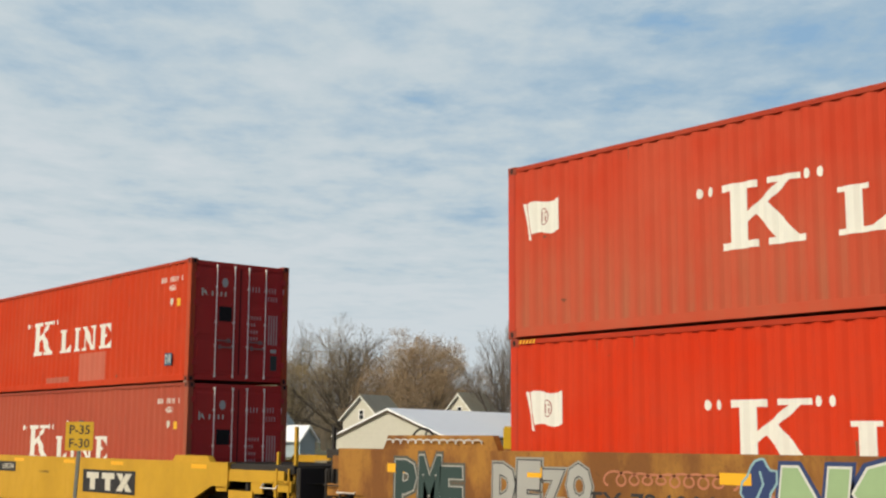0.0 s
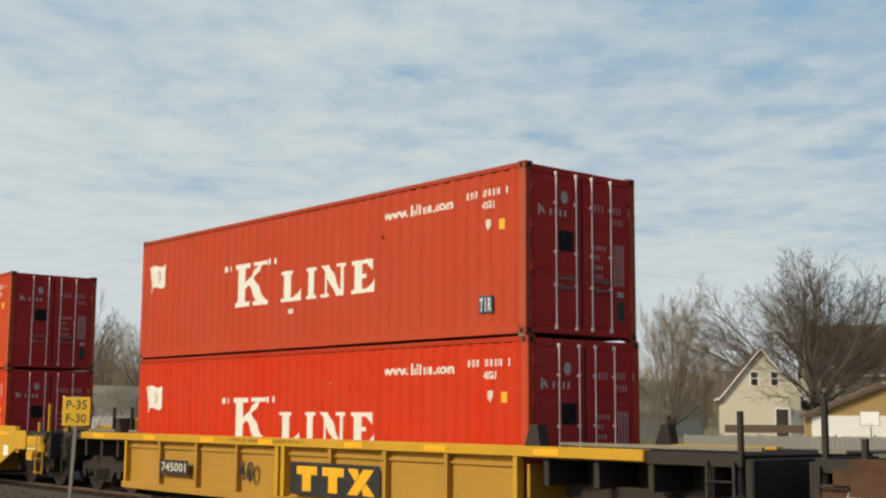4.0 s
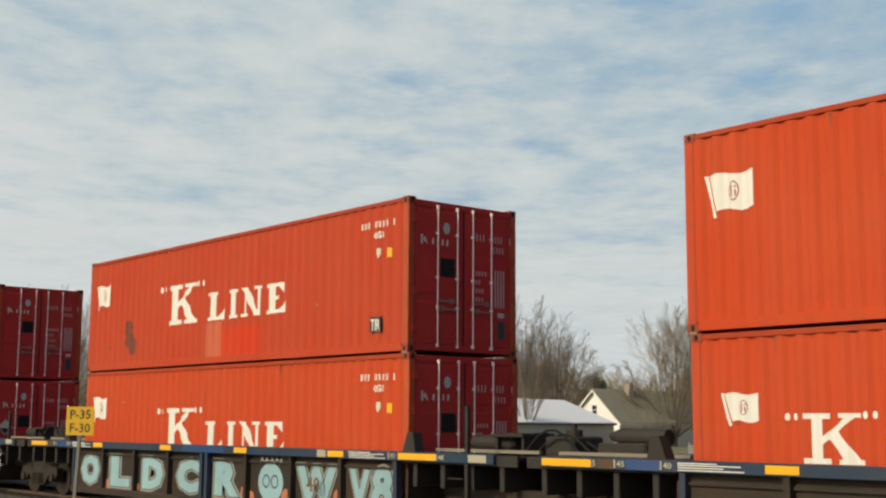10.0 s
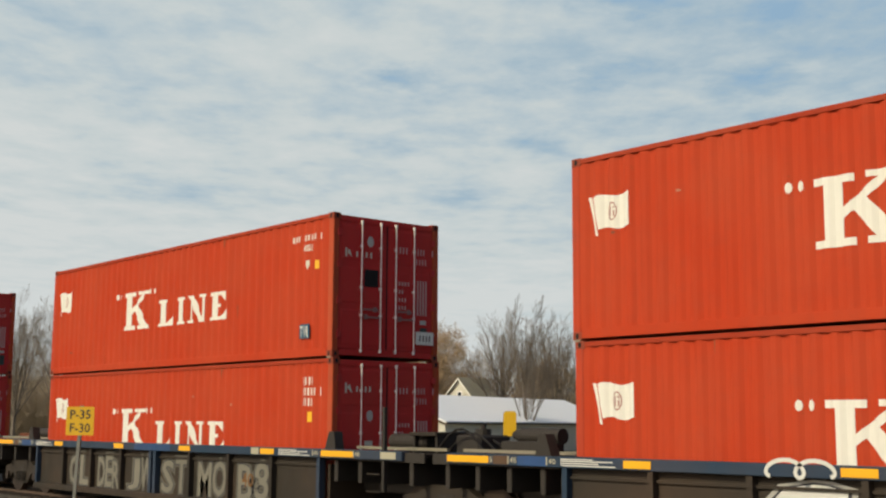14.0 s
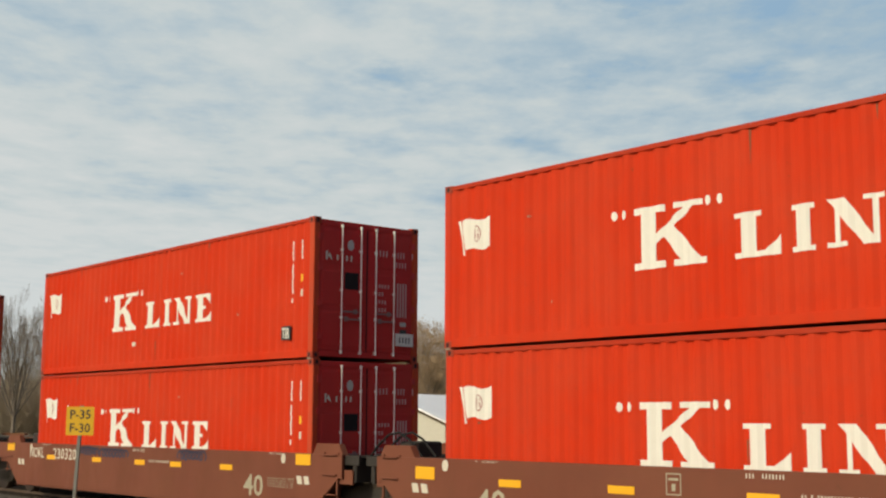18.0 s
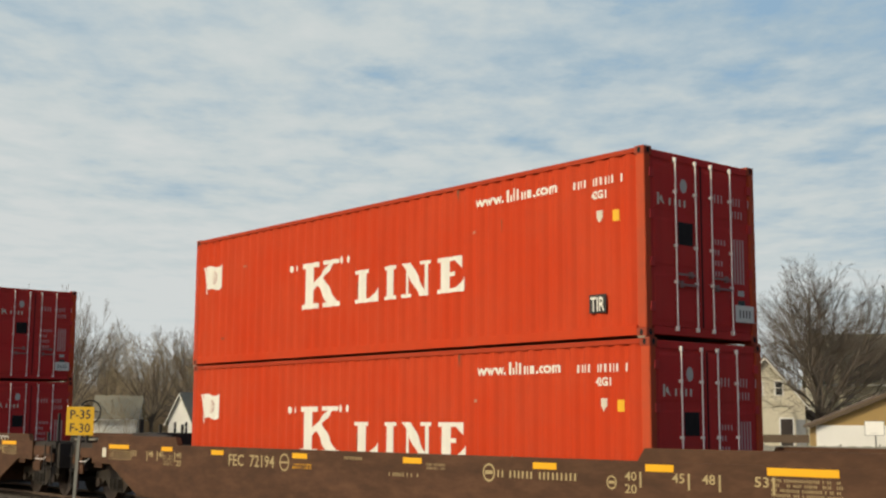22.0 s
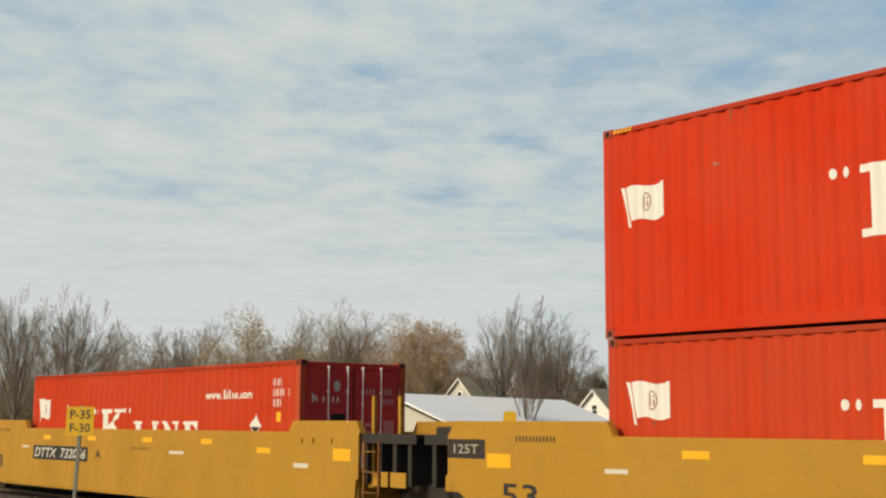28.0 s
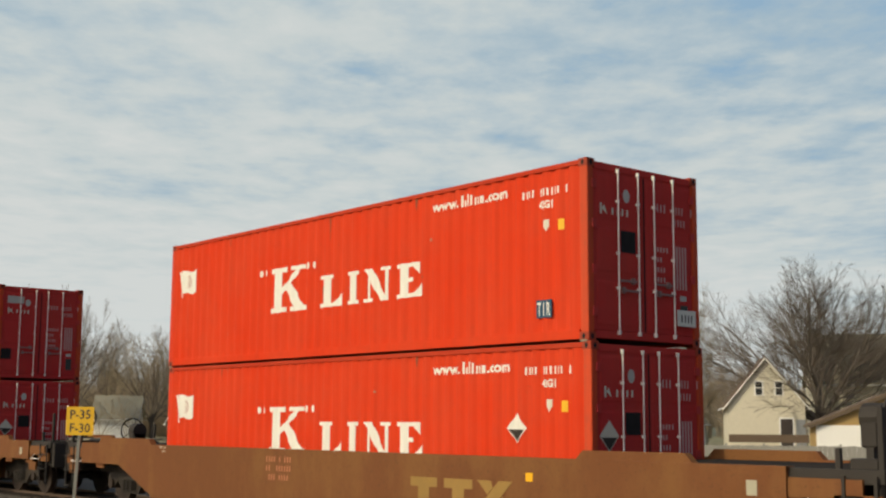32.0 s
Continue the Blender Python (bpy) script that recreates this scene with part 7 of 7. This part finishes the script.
house("house", "small white gabled house with a grey shingle roof", -11.75, 150, -42, 3.6, 3.6, 2.2, 5.2, M_WALLWHITE, M_SHINGLE, windows=((-0.75, 0.7, 0.42, 1.2), (0.95, 0.7, 0.42, 1.2)))
house("shed", "low white lean-to beside a small house", -10.9, 148, -42, 2.0, 2.0, 1.7, 2.5, M_WALLWHITE, M_SNOW, hang=0.12)
house("house", "pale blue gabled house with a grey roof", -7.2, 146, 14, 3.2, 7, 3.0, 5.2, M_SKYBLUE, M_SHINGLE, M_SKYBLUE, windows=((0, 3.2, 0.6, 0.9),))
house("shed", "low pale blue shed with a snow-white roof", -6.1, 143, 50, 2.6, 2.6, 1.9, 3.2, M_SKYBLUE, M_SNOW)
house("house", "low white house with a grey shingle roof", -13.5, 157, 84, 7, 5.0, 2.4, 4.9, M_WALLWHITE, M_SHINGLE)
house("house", "small cream house with a steep gable", -14.4, 210, 5, 4.6, 8, 2.4, 4.6, M_PALE, M_SNOW)

x, y = spot(11.0, 82)
fence = thing("fence", "weathered grey board fence", "fence", pose(x, y, 0, 0, 0, HEAD - 15))
fb = Shape().box(0, 0.28, -0.015, 0.015, -0.25, 0.62).mesh("board", [M_FENCE])
fp = Shape().box(-0.06, 0.06, 0.02, 0.14, -0.3, 0.75, 0.01).mesh("post", [M_FENCE])
for k in range(56):
    piece("board", fb, fence, place=pose(k * 0.29, 0, 0.02 * math.sin(k * 2.1)))
for k in range(8):
    piece("post", fp, fence, place=pose(k * 2.3, 0, 0))


# ---- trees ----
def bark(name, a, b):
    n = Nodes(name)
    c = n.coords((1, 1, 0.25))
    f = n.noise(c, 6.0, 5.0, 0.7)
    n.bump(f, 0.4, 0.02)
    return n.finish(n.mix(f, a, b), 0.9, 0, 0.15)


def leafy(name, a, b):
    n = Nodes(name)
    geo = n.tree.nodes.new("ShaderNodeNewGeometry")
    return n.finish(n.mix(geo.outputs["Random Per Island"], a, b), 0.85, 0, 0.15)


M_BARK = bark("grey_bark", (0.11, 0.09, 0.075), (0.24, 0.205, 0.17))
M_TWIG = bark("grey_brown_twig", (0.215, 0.172, 0.13), (0.335, 0.275, 0.21))
M_TWIG_DARK = bark("dark_twig", (0.11, 0.088, 0.07), (0.20, 0.165, 0.13))
M_TWIG_TAN = bark("tan_twig", (0.27, 0.21, 0.135), (0.42, 0.34, 0.23))
M_WOODS = bark("far_brown_twig", (0.29, 0.23, 0.16), (0.45, 0.37, 0.265))
M_LEAF_BROWN = leafy("withered_brown_leaf", (0.28, 0.19, 0.11), (0.47, 0.34, 0.21))
M_LEAF_TAN = leafy("withered_tan_leaf", (0.30, 0.225, 0.115), (0.50, 0.39, 0.22))
M_LEAF_DARK = leafy("dark_evergreen_leaf", (0.05, 0.05, 0.028), (0.11, 0.10, 0.055))


FINE = 0.009                    # the thinnest twigs, metres


class Wood:
    def __init__(self, seed):
        self.rng = random.Random(seed)
        self.thick, self.thin, self.tips = [], [], []

    def limb(self, p, d, length, r, level, spread, lift, kids):
        """A limb that thins along its length and sends out shorter branches towards its tip."""
        rng = self.rng
        steps = (2, 3, 4, 5, 5, 5)[level]
        pts, rad = [p], [r]
        for k in range(steps):
            d = (d + Vector((rng.gauss(0, 0.09), rng.gauss(0, 0.09), rng.gauss(0.0, 0.06) + lift))).normalized()
            pts.append(pts[-1] + d * (length / steps))
            rad.append(max(FINE, r * (1 - 0.72 * (k + 1) / steps)))
        into = self.thick if r > 0.035 else self.thin
        for a, b, ra, rb in zip(pts, pts[1:], rad, rad[1:]):
            into.append((a, b, ra, rb))
        if level <= 0:
            self.tips.append(pts[-1])
            return
        count = kids[level - 1]
        turn = rng.uniform(0, 6.283)
        for k in range(count):
            f = 0.2 + 0.8 * (k + rng.random()) / count
            i = min(int(f * steps), steps - 1)
            q = pts[i].lerp(pts[i + 1], f * steps - i)
            way = (pts[i + 1] - pts[i]).normalized()
            side = way.orthogonal().normalized()
            side.rotate(Matrix.Rotation(turn + 2.4 * k + rng.uniform(-0.4, 0.4), 3, way))
            tilt = spread * rng.uniform(0.65, 1.2) * (1.15 - 0.45 * f)
            nd = way * math.cos(tilt) + side * math.sin(tilt)
            self.limb(q, nd, length * (0.66 - 0.38 * f) * rng.uniform(0.75, 1.2), max(FINE, rad[i] * 0.52), level - 1, spread, lift, kids)

    def shape(self, segs, sides):
        v, f = [], []
        cs = [(math.cos(2 * math.pi * i / sides), math.sin(2 * math.pi * i / sides)) for i in range(sides)]
        for a, b, ra, rb in segs:
            d = b - a
            s = d.orthogonal().normalized()
            t = d.cross(s).normalized()
            k = len(v)
            v += [tuple(a + (s * c + t * e) * ra) for c, e in cs] + [tuple(b + (s * c + t * e) * rb) for c, e in cs]
            f += [(k + i, k + (i + 1) % sides, k + sides + (i + 1) % sides, k + sides + i) for i in range(sides)]
        out = Shape()
        out.v, out.f, out.m = v, f, [0] * len(f)
        return out


def tree(label, az, d, height, width, seed, stems=12, spread=0.72, lift=0.03, kids=(5, 7, 8), trunk=0.34, fork=0.2, fan=1.05, twig=None, leaf=None, leaves=0, size=0.16, zmin=0.25, taper=0.08):
    """A bare tree: a short trunk, limbs that fan out from the fork, branches and fine twigs, fitted to a height and a crown width."""
    x, y = spot(az, d)
    ob = thing("tree", label, "tree", pose(x, y, -0.22))
    w = Wood(seed)
    rng = w.rng
    top = Vector((rng.gauss(0, 0.15), rng.gauss(0, 0.15), height * fork))
    w.thick.append((Vector((0, 0, 0)), top * 0.5, trunk * 1.3, trunk * 1.05))
    w.thick.append((top * 0.5, top, trunk * 1.05, trunk * 0.9))
    for k in range(stems):
        a = 2.4 * k + rng.uniform(-0.3, 0.3)
        tilt = 0.05 + fan * (k + 0.5) / stems
        p = top * (1.0 - 0.3 * (k / stems))
        out = height * (1 - fork) * (0.80 + 0.20 * rng.random()) * (1.0 - taper * k / stems)
        w.limb(p, Vector((math.sin(tilt) * math.cos(a), math.sin(tilt) * math.sin(a), math.cos(tilt))), out, trunk * rng.uniform(0.34, 0.5), len(kids), spread, lift, kids)
    kz = height / max(p.z for p in w.tips)
    radii = sorted(math.hypot(p.x, p.y) for p in w.tips)
    kx = width / 2 / radii[int(len(radii) * 0.95)]

    def fit(p):
        return Vector((p.x * kx, p.y * kx, p.z * kz))

    for segs in (w.thick, w.thin):
        for i, (a, b, ra, rb) in enumerate(segs):
            segs[i] = (fit(a), fit(b), ra, rb)
    part("trunk", w.shape(w.thick, 5), M_BARK, ob, "bare trunk and limbs")
    part("crown", w.shape(w.thin, 3), twig or M_TWIG, ob, "crown of fine bare twigs")
    if leaves:
        s = Shape()
        tips = [fit(p) for p in w.tips]
        for q in range(leaves):
            p = tips[rng.randrange(len(tips))] + Vector((rng.gauss(0, 0.35), rng.gauss(0, 0.35), rng.gauss(-0.1, 0.35)))
            if p.z < height * zmin:
                continue
            a = Vector((rng.gauss(0, 0.6), rng.gauss(0, 0.6), rng.uniform(-0.4, 1.4))) * size * 2.2
            b = a.orthogonal().normalized() * size * 0.16
            s.face([p - b, p + b, p + a])
        part("leaves", s, leaf, ob, "withered leaves")
    return ob


BARE = "bare deciduous tree with fine grey-brown twigs"
BROOM = "low brushy thicket of bare stems"
BUSH = (4, 5)
tree(BARE + ", wide-spreading with dark radiating limbs", 16.7, 116.5, 17.6, 24.0, 11, 24, 0.62, 0.02, (7, 8, 9), 0.40, 0.20, 1.2, M_TWIG_DARK)
tree(BARE + ", low and spreading", 12.9, 160, 11.0, 12.0, 12, 12, 0.7, 0.02, (5, 6, 7), 0.22, 0.2)
tree(BARE + ", slender and upright", 10.4, 130, 16.8, 12.5, 13, 20, 0.45, 0.06, (6, 7, 8), 0.17, 0.08, 1.05, M_TWIG_TAN, taper=0.5)
tree(BROOM, 11.8, 135, 8.0, 6.0, 15, 9, 0.45, 0.06, BUSH, 0.06, 0.05)
tree(BARE + ", upright", 3.75, 98, 12.2, 5.6, 16, 12, 0.45, 0.08, (5, 6, 7), 0.12, 0.14, 0.6, taper=0.4)
tree(BARE, 5.3, 140, 14.6, 13.0, 17, 15, 0.68, 0.02, (6, 7, 8), 0.30, 0.2, 1.1)
tree(BARE, 2.6, 150, 15.6, 14.5, 18, 15, 0.68, 0.02, (6, 7, 8), 0.34, 0.2, 1.1)
tree("dense round tree with withered brown leaves", -1.0, 160, 16.2, 19.0, 19, 24, 0.8, 0.01, (7, 7, 7), 0.26, 0.14, 1.45, M_TWIG_TAN, M_LEAF_BROWN, 60000, 0.15)
tree(BARE + ", with heavy fanned limbs", -4.3, 165, 19.0, 25.0, 20, 21, 0.66, 0.02, (7, 8, 8), 0.46, 0.20, 1.2, M_TWIG_TAN)
tree("tree with pale tan withered foliage", -8.9, 162, 17.4, 15.8, 21, 15, 0.75, 0.03, (6, 6, 7), 0.26, 0.16, 1.1, M_TWIG_TAN, M_LEAF_TAN, 14000, 0.15)
tree(BARE, -6.9, 182, 19.4, 17.0, 31, 16, 0.66, 0.02, (6, 7, 8), 0.34, 0.2, 1.1, M_TWIG_TAN)
tree(BARE, -11.3, 175, 16.4, 17.0, 22, 16, 0.66, 0.02, (6, 7, 8), 0.34, 0.2, 1.1)
tree(BARE, -13.0, 160, 13.6, 12.5, 23, 14, 0.68, 0.02, (5, 6, 8), 0.24, 0.2, 1.1, M_TWIG_TAN)
tree(BARE + ", tall", -16.6, 150, 18.0, 12.0, 24, 15, 0.55, 0.05, (6, 7, 7), 0.22, 0.2, 0.8)
tree(BARE, -18.8, 165, 19.5, 13.0, 25, 15, 0.58, 0.05, (6, 7, 7), 0.24, 0.2, 0.85)
tree(BARE, -14.8, 172, 15.6, 13.4, 26, 14, 0.62, 0.04, (5, 6, 8), 0.18, 0.16, 0.95, M_TWIG_TAN)
tree(BROOM, -14.0, 130, 5.6, 7.0, 41, 10, 0.5, 0.06, BUSH, 0.05, 0.04, 0.9, M_TWIG_TAN)
tree(BROOM, -15.2, 135, 5.0, 6.0, 42, 10, 0.5, 0.06, BUSH, 0.05, 0.04, 0.9, M_TWIG_TAN)
tree(BROOM, 9.6, 122, 4.6, 5.0, 43, 9, 0.5, 0.06, BUSH, 0.05, 0.04, 0.9)
tree("dark rounded evergreen shrub", 6.9, 165, 8.6, 7.0, 27, 9, 0.8, 0.03, BUSH, 0.12, 0.1, 1.2, None, M_LEAF_DARK, 9000, 0.2, 0.1)
tree("dark rounded shrub with brown withered leaves", 4.7, 160, 10.5, 8.0, 28, 9, 0.75, 0.03, BUSH, 0.12, 0.1, 1.2, None, M_LEAF_BROWN, 9000, 0.18, 0.1)


def far_woods():
    """Bare woodland behind the houses: many thin stems and twigs in one mesh."""
    rng = random.Random(77)
    segs = []
    for k in range(1000):
        az, d = rng.uniform(-24, 24), rng.uniform(215, 300)
        x, y = spot(az, d)
        h = rng.uniform(8, 13) * (1.15 if az < 0.5 else 0.95)
        a = Vector((x, y, -0.3))
        b = a + Vector((rng.gauss(0, 0.5), rng.gauss(0, 0.5), h))
        segs.append((a, b, 0.16, 0.03))
        for q in range(75):
            f = rng.uniform(0.15, 1.0)
            p = a.lerp(b, f)
            e = p + Vector((rng.gauss(0, 1.0), rng.gauss(0, 1.0), rng.uniform(0.3, 1.6))) * (1.3 - 0.6 * f) * 1.2
            segs.append((p, e, 0.035, 0.015))
    for k in range(900):
        az, d = rng.uniform(-22, -7), rng.uniform(185, 215)
        x, y = spot(az, d)
        h = rng.uniform(4, 8.5)
        a = Vector((x, y, -0.3))
        for q in range(50):
            p = a + Vector((rng.gauss(0, 0.9), rng.gauss(0, 0.9), h * rng.random()))
            segs.append((p, p + Vector((rng.gauss(0, 0.7), rng.gauss(0, 0.7), rng.uniform(0.4, 1.6))), 0.035, 0.015))
    s = Wood(1).shape(segs, 3)
    tagged(new("woodland", s.mesh("woodland", [M_WOODS])), "distant bare brown woodland behind the houses", "woodland", kind="stuff")


far_woods()


# ---- what moves ----
def motions():
    for ob, tail, z in CARS:
        walk(ob, [(t, pose(tail + run(t), TRACK_Y, z)) for t in (0.0, 4.0, 8.0, 12.0, 16.0, 20.0, 24.0, 28.0, 32.0)])
    c, s = math.cos(radians(HEAD)), math.sin(radians(HEAD))
    rows = []
    for t in (0.0, 16.0, 32.0):
        dx, dy = -0.505 * (t - 13.0), -0.44 * (t - 13.0)
        rows.append((t, pose(c * dx - s * dy, s * dx + c * dy, CLOUD_H, 0, 0, HEAD)))
    walk(CLOUDS, rows)


motions()
